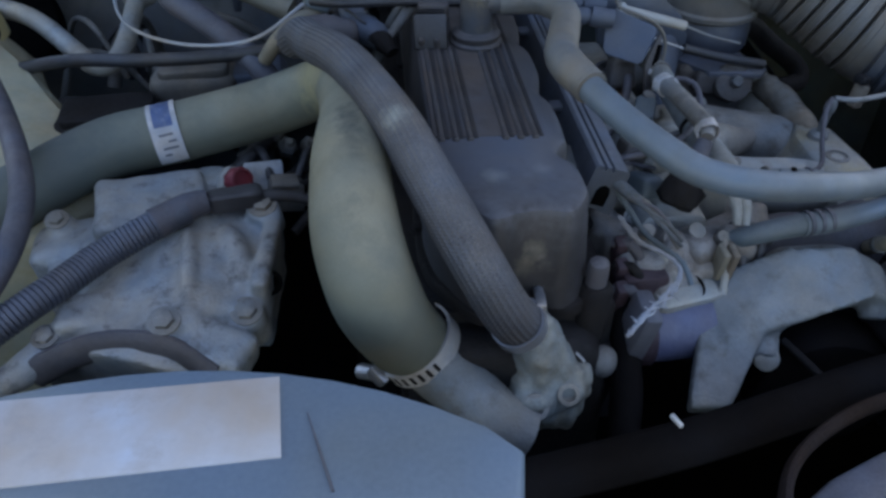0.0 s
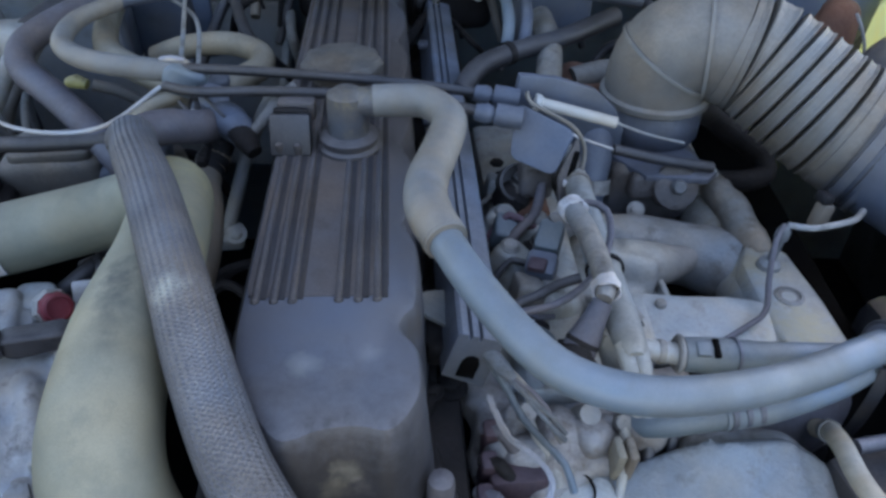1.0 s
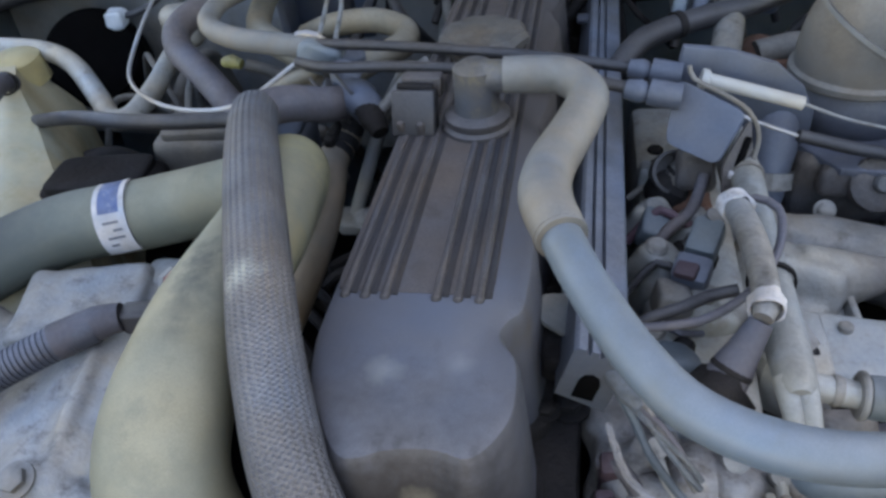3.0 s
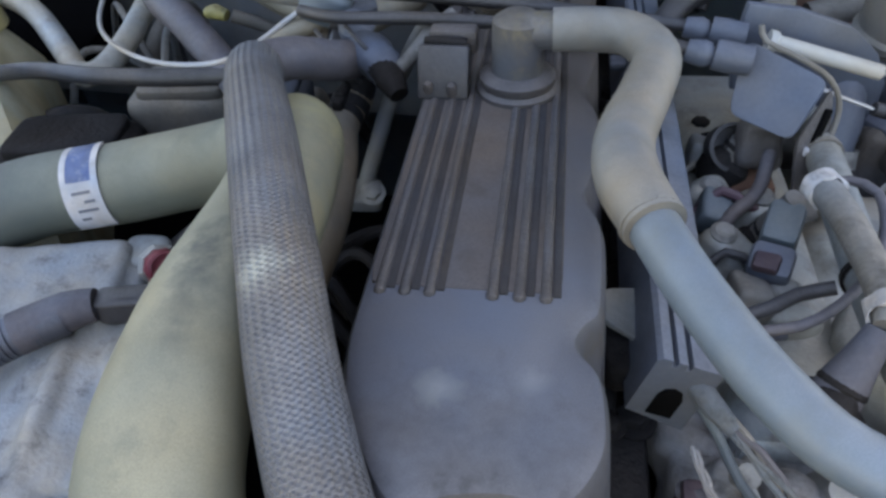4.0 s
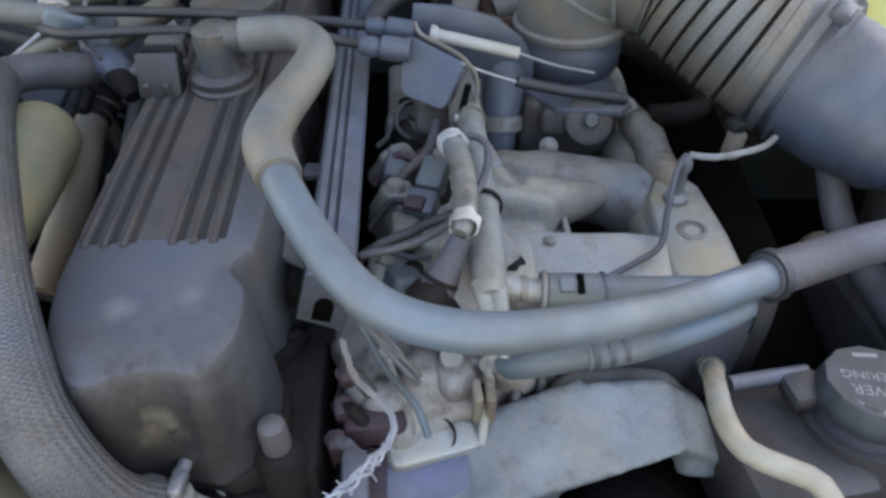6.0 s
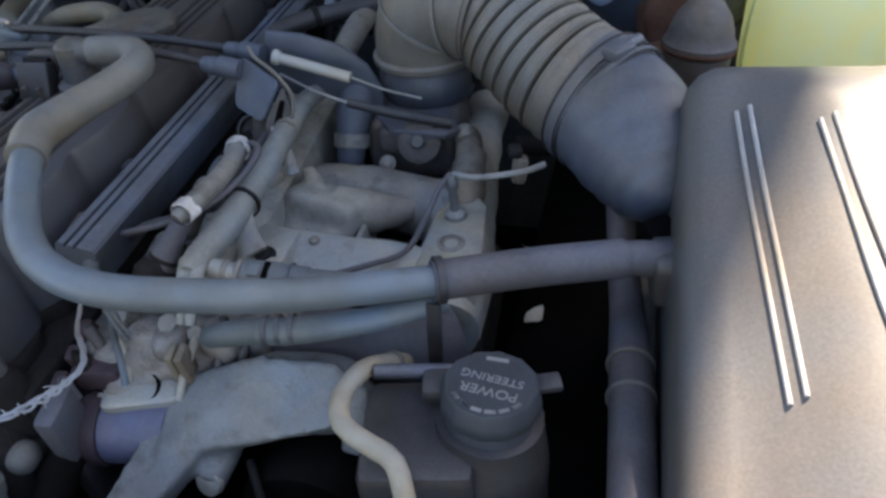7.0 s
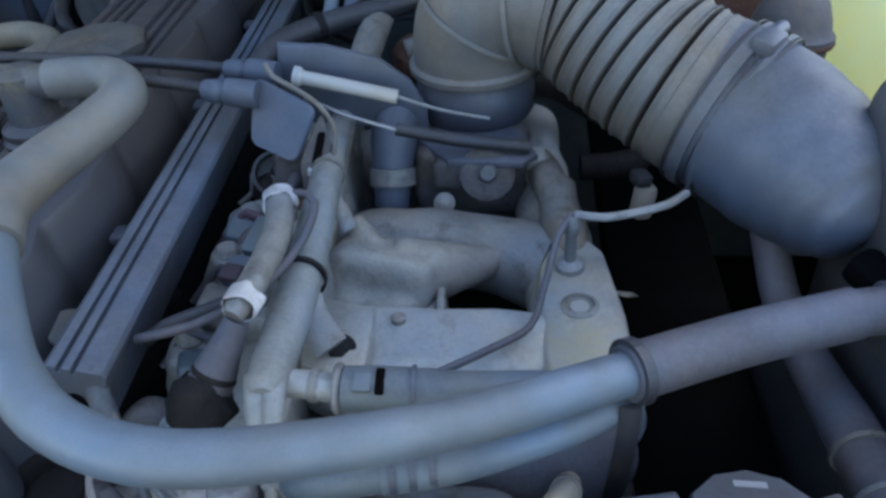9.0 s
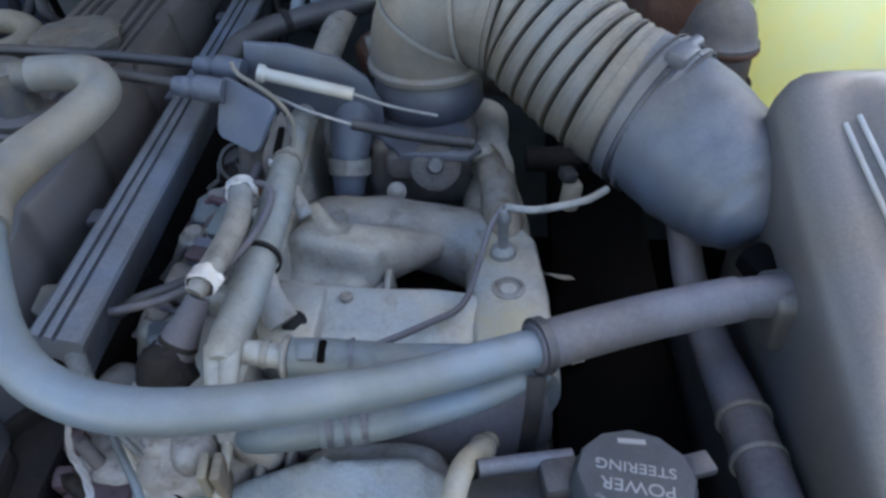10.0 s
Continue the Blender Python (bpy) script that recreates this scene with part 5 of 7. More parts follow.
# ---- air intake ----
def air_duct():
    t = thing("air_duct", "big dusty rubber bellows duct from throttle body to air box", "duct")
    part("elbow", sweep([(0.2765, 0.722, 0.956), (0.2765, 0.7225, 0.975), (0.281, 0.7220, 0.993), (0.294, 0.7200, 1.006), (0.3150, 0.7160, 1.0100), (0.3330, 0.7095, 1.0080)],
                        [0.0435, 0.0438, 0.0442, 0.0445, 0.0450, 0.0455], 32), DUCT, t)
    part("lip", turned([(0.0445, 0), (0.0475, 0.002), (0.0475, 0.006), (0.0445, 0.008)], (0.2765, 0.722, 0.958), sides=36), DUCT, t)
    # moulding seams that draw together at the inner bend
    part("seam", arc_band((0.2815, 0.7220, 0.9930), (0.50, -0.05, 0.86), 0.0446, 0, 360, 0.0030, 0.0018, 40), ELBOW, t)
    part("seam", arc_band((0.3100, 0.7172, 1.0096), (0.97, -0.22, 0.08), 0.0454, 0, 360, 0.0030, 0.0018, 40), ELBOW, t)
    part("bellows", sweep([(0.3290, 0.7108, 1.0088), (0.3502, 0.7034, 1.0030), (0.3763, 0.6870, 0.9880), (0.4025, 0.6690, 0.9730), (0.4300, 0.6530, 0.9605)],
                          [0.0465, 0.0485, 0.0500, 0.0510, 0.0515], 44, ribs=(0.0146, 0.015, 0.006, 0.110)), DUCT, t)
    part("cuff", sweep([(0.424, 0.6565, 0.9632), (0.4380, 0.6490, 0.9580), (0.4500, 0.6380, 0.9540)], [0.0518, 0.0525, 0.0525], 36), CUFF, t)
    part("end_cone", sweep([(0.4450, 0.6430, 0.9555), (0.4570, 0.6250, 0.9525), (0.4680, 0.6030, 0.9490), (0.4780, 0.582, 0.9445), (0.4850, 0.567, 0.9400), (0.4905, 0.556, 0.937), (0.4945, 0.549, 0.935), (0.4962, 0.546, 0.9337)],
                           [0.0520, 0.0520, 0.0495, 0.0435, 0.0370, 0.0280, 0.0170, 0.004], 40, 0.0025), DUCTEND, t, "smooth blue-black plastic end piece")
    for p, r, w in (((0.4370, 0.6500, 0.9585), 0.0534, 0.0080), ((0.4470, 0.6420, 0.9548), 0.0534, 0.0036)):
        part("band", arc_band(p, (0.70, -0.50, -0.27), r, 0, 359, w, 0.0022, 40), CUFF, t)
    # black rings beside the bands put the grooves' shade into colour
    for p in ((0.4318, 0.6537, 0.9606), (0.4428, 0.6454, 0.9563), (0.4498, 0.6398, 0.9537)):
        part("band_shade_line", arc_band(p, (0.70, -0.50, -0.27), 0.0546, 0, 360, 0.0012, 0.0008, 40), BLACK, t)
    part("band_screw", join(block((0.4500, 0.6300, 1.0080), (0.014, 0.024, 0.011), 0.003, (0, 12, -35)), turned([(0.0045, 0), (0.0045, 0.014)], (0.4550, 0.6420, 1.0080), (0.6, 0.8, 0), 12)), DUCTEND, t)


air_duct()


def air_box():
    t = thing("air_box", "dusty black plastic air filter box with pale ribbed lid", "air box")
    bm = bmesh.new()
    # rounded lid, higher at the back and away from the engine
    prof = [(0.0, -0.20), (0.0, -0.060), (0.001, -0.036), (0.004, -0.022), (0.011, -0.012), (0.020, -0.007), (0.034, -0.003), (0.055, 0.009), (0.080, 0.022), (0.100, 0.028), (0.114, 0.028), (0.126, 0.020), (0.134, 0.004), (0.138, -0.03), (0.142, -0.20)]

    def on_lid(px, pz, y, drop=0.0):
        low = float(np.interp(y, [0.46, 0.51, 0.54, 0.565, 0.585], [0.060, 0.034, 0.018, 0.004, -0.006]))
        bump = 0.012 * min(1.0, max(0.0, (y - 0.50) / 0.085)) * max(-0.6, 1 - px / 0.08)
        wide = px + max(0.0, px - 0.09) * (0.575 - y) * 1.6
        return Vector((0.493 + (0.62 - y) * 0.025 + wide, y + px * 0.42, 0.952 + (y - 0.38) * 0.30 + min(pz, low) + (bump if pz > -0.1 else 0.0) - drop))

    def rib_end(px, y):
        pz = float(np.interp(px, [q[0] for q in prof], [q[1] for q in prof]))
        return on_lid(px, pz + 0.0008, y)
    rows = []
    for y, drop in ((0.20, 0.10), (0.203, 0.03), (0.212, 0.010), (0.235, 0.0), (0.30, 0), (0.38, 0), (0.46, 0), (0.51, 0), (0.54, 0), (0.565, 0), (0.580, 0.0), (0.587, 0.003), (0.591, 0.012), (0.593, 0.12)):
        rows.append([bm.verts.new(on_lid(px, pz, y, drop if pz > -0.1 else 0)) for px, pz in prof])
    for a, b in zip(rows, rows[1:]):
        for j in range(len(prof) - 1):
            bm.faces.new((a[j], a[j + 1], b[j + 1], b[j]))
    bm.faces.new(rows[0])
    bm.faces.new(rows[-1])
    bmesh.ops.subdivide_edges(bm, edges=bm.edges, cuts=1, use_grid_fill=True)
    lid = part("lid", bm, LID, t)
    part("tray", block((0.592, 0.47, 0.74), (0.20, 0.36, 0.16), 0.02, (0, 0, 8)), BOX, t)
    for (p0, y0), (p1, y1) in (((0.0325, 0.543), (0.0510, 0.345)), ((0.0400, 0.543), (0.0580, 0.345)), ((0.0760, 0.505), (0.0995, 0.314)), ((0.0835, 0.505), (0.1065, 0.314))):
        a, b = rib_end(p0, y0), rib_end(p1, y1)
        part("rib", sweep([a, rib_end((p0 * 2 + p1) / 3, (y0 * 2 + y1) / 3), rib_end((p0 + p1 * 2) / 3, (y0 + y1 * 2) / 3), b], 0.0015, 8, 0.02), PALELINE, lid, "pale rubbed rib")
    part("inlet_block", lumpy(superform((0.497, 0.493, 0.920), (0.026, 0.034, 0.042), 0.35, (0, 0, 8)), 0.003, 50), BOX, t)
    part("inlet_stub", sweep([(0.4640, 0.4835, 0.9340), (0.478, 0.488, 0.933), (0.500, 0.493, 0.930)], [0.0110, 0.0115, 0.0125], 16), PURPLE, t)
    part("catch", lumpy(superform((0.490, 0.520, 0.928), (0.020, 0.026, 0.016), 0.4, (10, 0, 30)), 0.002, 60), SHADEBLACK, t)


air_box()


def side_strut():
    t = thing("wing_pipe", "dusty maroon-grey pipe along the air box with worn rings", "pipe")
    part("pipe", sweep([(0.456, 0.600, 0.925), (0.461, 0.588, 0.900), (0.466, 0.562, 0.876), (0.472, 0.520, 0.868), (0.478, 0.462, 0.870), (0.483, 0.39, 0.872), (0.490, 0.28, 0.870)], [0.010, 0.0105, 0.0110, 0.0120, 0.0140, 0.0140, 0.014], 20), GREASE, t)
    for y, x in ((0.455, 0.4785), (0.427, 0.4805)):
        part("ring", arc_band((x, y, 0.8705), (0.06, -1, 0), 0.0140, 0, 359, 0.0028, 0.0018, 24), DUCT, t, "worn ring")


side_strut()


def jug():
    t = thing("washer_bottle", "yellow-green translucent washer fluid bottle in the sun", "bottle")
    part("shell", superform((0.668, 0.915, 0.900), (0.204, 0.180, 0.270), 0.66, (0, 0, 6), 48, 32), JUG, t)
    part("shoulder", turned([(0.066, 0), (0.052, 0.014), (0.034, 0.022), (0.030, 0.032)], (0.675, 0.91, 1.020)), JUG, t)
    part("filler_cap", turned([(0.034, 0), (0.036, 0.003), (0.036, 0.016), (0.030, 0.020)], (0.675, 0.91, 1.050), wave=18, depth=0.0008), SLATE, t)
    part("seam", sweep([(0.5700, 0.900, 0.800), (0.5650, 0.900, 0.900), (0.5760, 0.900, 0.985), (0.6050, 0.902, 1.020)], 0.0022, 8), JUG, t)
    part("sticker", block((0.715, 0.8285, 0.985), (0.062, 0.0016, 0.075), 0.0005), PAPER, t, "white warning sticker")
    part("mark", join(block((0.715, 0.8272, 0.985), (0.020, 0.001, 0.010), 0.0004), block((0.715, 0.8272, 1.0), (0.012, 0.001, 0.012), 0.0004)), GREYINK, t)


jug()


def brake_reservoir():
    t = thing("brake_master_cylinder", "dusty brake fluid reservoir on a rusty master cylinder", "master cylinder")
    part("reservoir", turned([(0.028, 0), (0.030, 0.004), (0.030, 0.028), (0.0335, 0.031), (0.0335, 0.038), (0.0305, 0.041), (0.0285, 0.050), (0.0240, 0.062), (0.0160, 0.073), (0.006, 0.079)], (0.5130, 0.795, 0.911), (0.05, 0.05, 1), 32), RESV, t)
    part("rim", turned([(0.0338, 0.031), (0.0345, 0.033), (0.0338, 0.035)], (0.5130, 0.795, 0.911), (0.05, 0.05, 1), 32), RUST, t, "rusty rim")
    part("collar", turned([(0.034, 0), (0.034, 0.05)], (0.514, 0.795, 0.862)), DARK, t)
    part("cylinder", sweep([(0.505, 0.76, 0.880), (0.490, 0.85, 0.895), (0.478, 0.95, 0.915)], 0.026, 20), RUST, t)
    part("cap_guard", lumpy(superform((0.4900, 0.880, 0.953), (0.050, 0.030, 0.088), 0.75, (-15, 14, 0)), 0.004, 50), RUST, t, "rusty red-brown guard")
    part("wire", sweep([(0.4960, 0.855, 0.990), (0.5060, 0.852, 0.974), (0.5140, 0.850, 0.955), (0.5170, 0.848, 0.940)], 0.0016, 8), WIRE, t)


brake_reservoir()


def booster():
    t = thing("brake_booster", "blue-grey domed brake booster on the firewall", "brake booster")
    part("shell", turned([(0.112, 0), (0.115, 0.01), (0.115, 0.05), (0.108, 0.080), (0.090, 0.108), (0.060, 0.126), (0.03, 0.132)], (0.485, 1.075, 0.960), (0, -1, 0.05), 44), BOOST, t)
    part("rim", turned([(0.117, 0.030), (0.121, 0.034), (0.121, 0.044), (0.117, 0.048)], (0.485, 1.075, 0.960), (0, -1, 0.05), 44), BLACK, t)
    part("check_valve", turned([(0.008, 0), (0.008, 0.054), (0.0150, 0.055), (0.0160, 0.058), (0.0160, 0.066), (0.012, 0.069)], (0.4240, 0.9620, 0.9380), (-0.1, -0.9, 0.3), 20), CAPBLUE, t, "pale blue round cap")


booster()


# ---- right front ----
def power_steering():
    t = thing("power_steering_reservoir", "black power steering reservoir with a lettered cap", "reservoir")
    ax = Vector((0.04, 0.08, 1)).normalized()
    c = Vector((0.4045, 0.3765, 0.923))
    cap = part("cap", turned([(0.0272, -0.016), (0.0282, -0.013), (0.0282, -0.007), (0.0268, -0.004), (0.0264, 0.0), (0.0256, 0.0012), (0.010, 0.0012)], c, ax, 36, 12, 0.0006), CAPTOP, t, "black cap with white lettering")
    part("neck", turned([(0.024, -0.040), (0.026, -0.020), (0.026, -0.010)], c, ax, 28), RAIL, t)
    part("tank", lumpy(sweep([tuple(c - ax * 0.024), tuple(c - ax * 0.06), tuple(c - ax * 0.11), tuple(c - ax * 0.18)], [0.031, 0.036, 0.037, 0.034], 24), 0.001, 30), BLACK, t)
    part("ear", block(tuple(c + Vector((0.030, 0.012, -0.006))), (0.014, 0.012, 0.005), 0.0015, (0, 0, 20)), BLACK, t)
    part("ear", block(tuple(c + Vector((-0.031, 0.006, -0.014))), (0.022, 0.020, 0.012), 0.004, (0, 0, 12)), BLACK, t)
    part("side_tank", block((0.364, 0.362, 0.866), (0.066, 0.074, 0.060), 0.008, (0, 0, 12)), BLACK, t)
    part("top_bar", sweep([(0.3333, 0.3830, 0.9125), (0.350, 0.388, 0.911), (0.378, 0.395, 0.909)], 0.0045, 10), RAIL, t)
    turn = Vector((0, 0, 1)).rotation_difference(ax).to_matrix().to_4x4()
    for words, dy, size in (("POWER", -0.0070, 0.0094), ("STEERING", 0.0036, 0.0082)):
        cu = bpy.data.curves.new("lettering", "FONT")
        cu.body, cu.size, cu.align_x, cu.align_y, cu.extrude = words, size, "CENTER", "CENTER", 0.0002
        tmp = new("lettering", cu)
        me = bpy.data.meshes.new_from_object(tmp.evaluated_get(bpy.context.evaluated_depsgraph_get()))
        bpy.data.objects.remove(tmp)
        me.materials.append(PRINT)
        ob = new("lettering", me)
        ob.parent = cap
        ob.matrix_basis = Matrix.Translation(c + ax * 0.0014) @ turn @ pose(0, dy, 0, 0, 0, 174)
    for dx in (-0.007, 0, 0.007):
        ob = part("print_bar", block((0, 0, 0), (0.0045, 0.003, 0.0004), 0), PRINT, cap)
        ob.matrix_basis = Matrix.Translation(c + ax * 0.0013) @ turn @ pose(dx * 0.6, 0.019, 0, 0, 0, 0)
    for a in range(-50, 51, 20):
        q = Matrix.Translation(c + ax * 0.0010) @ turn @ pose(0.0218 * math.sin(radians(a)), -0.0218 * math.cos(radians(a)), 0, 0, 0, a)
        part("print_bar", block((0, 0, 0), (0.006, 0.0028, 0.0004), 0), PRINT, cap).matrix_basis = q


power_steering()
t_sh = thing("steering_hose", "pale beige hose curling over the steering reservoir", "hose")
part("tube", sweep([(0.3366, 0.4235, 0.8797), (0.3341, 0.4076, 0.8953), (0.3265, 0.3840, 0.9120), (0.3235, 0.3570, 0.9180), (0.3300, 0.3395, 0.9165),
     (0.3460, 0.3320, 0.9140), (0.3630, 0.3260, 0.9090), (0.3730, 0.3100, 0.8960)], 0.0059, 16), BEIGE, t_sh)
part("end_ferrule", arc_band((0.3345, 0.4095, 0.8936), (0.15, 0.75, -0.65), 0.0061, 0, 359, 0.006, 0.001, 16), DULL, t_sh)


def pump_bracket():
    t = thing("alternator_bracket", "grey cast alloy bracket arched over the drive belt", "bracket")
    def tongue(a, b, c, d, thick=0.016):
        bm = plate4(a, b, c, d, thick, 0.10)
        return bm
    body = cast([tongue((0.258, 0.398, 0.893), (0.304, 0.403, 0.892), (0.312, 0.368, 0.874), (0.240, 0.350, 0.858), -0.016),
                 tongue((0.198, 0.386, 0.870), (0.264, 0.399, 0.893), (0.252, 0.350, 0.860), (0.205, 0.335, 0.850), -0.016),
                 tongue((0.197, 0.386, 0.869), (0.236, 0.352, 0.858), (0.200, 0.300, 0.826), (0.171, 0.300, 0.826), -0.016),
                 tongue((0.294, 0.402, 0.891), (0.322, 0.392, 0.879), (0.336, 0.366, 0.858), (0.308, 0.366, 0.872), -0.016),
                 superform((0.280, 0.390, 0.876), (0.080, 0.048, 0.040), 0.6, (8, 0, 5)),
                 sweep([(0.296, 0.398, 0.886), (0.314, 0.390, 0.880), (0.322, 0.376, 0.870), (0.322, 0.364, 0.858)], [0.011, 0.014, 0.013, 0.011], 14),
                 sweep([(0.262, 0.394, 0.890), (0.276, 0.380, 0.887), (0.290, 0.368, 0.880)], [0.004, 0.006, 0.005], 12),
                 turned([(0.0095, 0), (0.0100, 0.012), (0.0095, 0.030)], (0.2335, 0.333, 0.8465), (0.15, 0.85, 0.35), 18)], 0.0024, 4, 0.0007, 80)
    part("casting", body, BRACKET, t)
    part("boss", turned([(0.0095, 0), (0.0088, 0.004), (0.006, 0.005)], (0.2340, 0.3345, 0.8470), (-0.1, -0.85, 0.35), 18), ALLOY, t)
    part("tie_rod", sweep([(0.252, 0.352, 0.848), (0.266, 0.334, 0.842), (0.284, 0.312, 0.832)], 0.0030, 10), DARK, t)
    part("alternator_case", lumpy(turned([(0.030, 0), (0.052, 0.004), (0.055, 0.012), (0.055, 0.040), (0.048, 0.050)], (0.292, 0.335, 0.800), (0.05, 1, -0.05), 32), 0.002, 40), BROWNBLACK, t)


pump_bracket()


def front_clutter():
    t = thing("frayed_wire", "frayed pale wire hanging at the engine front", "wire")
    rr = random.Random(12)
    way = [q for q, s in spline([(0.128, 0.398, 0.926), (0.138, 0.376, 0.921), (0.152, 0.362, 0.921), (0.160, 0.350, 0.920), (0.158, 0.338, 0.918), (0.149, 0.326, 0.915), (0.139, 0.316, 0.913), (0.128, 0.306, 0.912), (0.116, 0.292, 0.910)], 0.005)]
    for ph in (0.0, 2.1, 4.2):
        line = []
        for k, q in enumerate(way):
            wide = 0.0010 + 0.0012 * (0.5 + 0.5 * math.sin(k * 0.55)) * (k > 12)
            line.append((q.x + wide * math.cos(k * 1.3 + ph), q.y + wide * math.sin(k * 1.3 + ph), q.z + 0.7 * wide * math.sin(k * 1.7 + ph)))
        part("strand", sweep(line, 0.0010, 6, 0.003), FRAY, t)
    for k in range(26):
        q = way[rr.randrange(len(way) // 2, len(way))]
        d = Vector((rr.uniform(-1, 1), rr.uniform(-1, 1), rr.uniform(-0.4, 0.8))) * 0.0065
        part("frayed_end", sweep([q, q + d * 0.5 + Vector((0, 0, 0.001)), q + d], [0.0006, 0.0005, 0.0003], 5), FRAY, t)
    t = thing("nipple_post", "pale rubber nipple on a dark post", "post")
    part("tip", turned([(0.0072, -0.016), (0.0072, 0.0), (0.0064, 0.004), (0.0035, 0.006)], (0.103, 0.338, 0.928), (0, -0.05, 1), 18), PURPLE, t)
    part("post", turned([(0.013, -0.08), (0.013, -0.02), (0.009, -0.014)], (0.103, 0.338, 0.928), (0, -0.05, 1), 18), DARK, t)
    t = thing("coil_cylinder", "violet-grey cylindrical coil under the intake", "coil")
    part("can", sweep([(0.136, 0.358, 0.851), (0.158, 0.360, 0.852), (0.196, 0.364, 0.852)], [0.024, 0.025, 0.0245], 24), VIOLET, t)
    part("clamp", arc_band((0.145, 0.359, 0.8515), (1, 0.06, 0), 0.0252, 0, 359, 0.016, 0.002, 24), DUSTYMAROON, t)
    t = thing("coil_bracket", "maroon plastic bracket beside the engine block", "bracket")
    part("upright", block((0.133, 0.343, 0.838), (0.014, 0.030, 0.125), 0.004, (10, 6, 8)), PURPLE, t)
    part("shelf", block((0.146, 0.372, 0.888), (0.034, 0.020, 0.018), 0.004, (0, 0, 8)), DUSTYMAROON, t)
    t = thing("sensor_cluster", "grimy cast water housing with ports, tubes and clips", "housing")
    lumps = []
    for c, d, tn in (((0.140, 0.402, 0.878), (0.040, 0.050, 0.044), (0, 15, 10)), ((0.164, 0.384, 0.876), (0.046, 0.044, 0.036), (10, 0, 25)), ((0.192, 0.398, 0.872), (0.048, 0.048, 0.044), (0, 10, 0)),
                     ((0.222, 0.418, 0.884), (0.044, 0.044, 0.036), (0, 0, 30)), ((0.243, 0.436, 0.888), (0.036, 0.034, 0.034), (20, 0, 0)), ((0.130, 0.430, 0.886), (0.034, 0.040, 0.030), (0, 0, 0)), ((0.176, 0.412, 0.884), (0.060, 0.040, 0.034), (-8, 0, 6))):
        lumps.append(lumpy(fine_block(c, d, 0.010, tn), 0.006, 55, c[0] * 20))
    lumps.append(turned([(0.0125, -0.03), (0.0125, 0.002), (0.0115, 0.008), (0.007, 0.011)], (0.172, 0.386, 0.894), (0.15, -0.55, 0.85), 22))
    lumps.append(turned([(0.0095, -0.03), (0.0095, 0.004), (0.0075, 0.008)], (0.200, 0.402, 0.896), (0.1, -0.5, 0.85), 20))
    lumps.append(turned([(0.0090, -0.03), (0.0090, 0.002), (0.0070, 0.006)], (0.147, 0.404, 0.902), (-0.1, -0.5, 0.85), 20))
    part("casting", cast(lumps, 0.0026, 3, 0.0016, 75), HOUSING, t, "dusty grey-brown casting")
    part("lower_arm", lumpy(sweep([(0.148, 0.365, 0.876), (0.160, 0.358, 0.868), (0.180, 0.362, 0.864), (0.200, 0.374, 0.866)], [0.006, 0.008, 0.009, 0.006], 12), 0.002, 70), ALLOY, t)
    for x, y, z, r in ((0.166, 0.398, 0.900, 0.008), (0.186, 0.404, 0.904, 0.009), (0.206, 0.402, 0.900, 0.007), (0.150, 0.404, 0.904, 0.0075)):
        part("port", turned([(r, -0.03), (r, 0.0), (r * 0.7, 0.004), (r * 0.7, 0.012)], (x, y, z), (0.1, -0.5, 0.85), 14), DULL, t)
    for c, d, tn in (((0.1700, 0.3960, 0.897), (0.030, 0.030, 0.030), (0, 20, 10)), ((0.1880, 0.3950, 0.898), (0.024, 0.028, 0.028), (10, 0, 30)), ((0.1500, 0.3850, 0.892), (0.026, 0.026, 0.022), (0, 0, 0)), ((0.2200, 0.4020, 0.898), (0.030, 0.026, 0.024), (0, 15, 0))):
        part("bulge", lumpy(superform(c, d, 0.75, tn), 0.003, 60, c[0] * 30), HOUSING, t)
    for pts, r, m in (([(0.150, 0.404, 0.910), (0.156, 0.388, 0.906), (0.166, 0.378, 0.896), (0.170, 0.366, 0.888)], 0.0028, ALLOY),
                      ([(0.206, 0.402, 0.908), (0.208, 0.388, 0.904), (0.206, 0.376, 0.894), (0.204, 0.366, 0.880)], 0.0030, ALLOY),
                      ([(0.218, 0.414, 0.908), (0.222, 0.402, 0.905), (0.223, 0.390, 0.893), (0.222, 0.380, 0.876)], 0.0036, BLACK),
                      ([(0.236, 0.416, 0.905), (0.238, 0.402, 0.902), (0.237, 0.392, 0.888)], 0.0034, BLACK)):
        part("tube", sweep(pts, r, 10), m, t)
    for x, m in ((0.2010, TAN), (0.2080, CRUST)):
        part("clip", lumpy(block((x, 0.3790, 0.900), (0.0045, 0.014, 0.026), 0.0015, (10, 0, 8)), 0.001, 90), m, t, "yellowed clip")
    # near-black block paints the shade between the two clips
    part("clip_gap", block((0.2045, 0.382, 0.898), (0.004, 0.008, 0.022), 0.001, (10, 0, 8)), SHADEBLACK, t)
    for x, y, z in ((0.1490, 0.3700, 0.886), (0.1800, 0.3660, 0.886)):
        part("socket", turned([(0.0100, -0.010), (0.0105, 0.0), (0.0095, 0.001), (0.0085, -0.006), (0.001, -0.007)], (x, y, z), (0, -0.55, 0.8), 18), SHADEBLACK, t, "black open socket")
    rr = random.Random(21)
    for k in range(7):
        x, y, z = rr.uniform(0.140, 0.246), rr.uniform(0.384, 0.432), rr.uniform(0.890, 0.903)
        ax = (rr.uniform(-0.5, 0.5), rr.uniform(-0.9, 0.1), rr.uniform(0.2, 1))
        r = rr.uniform(0.0035, 0.0065)
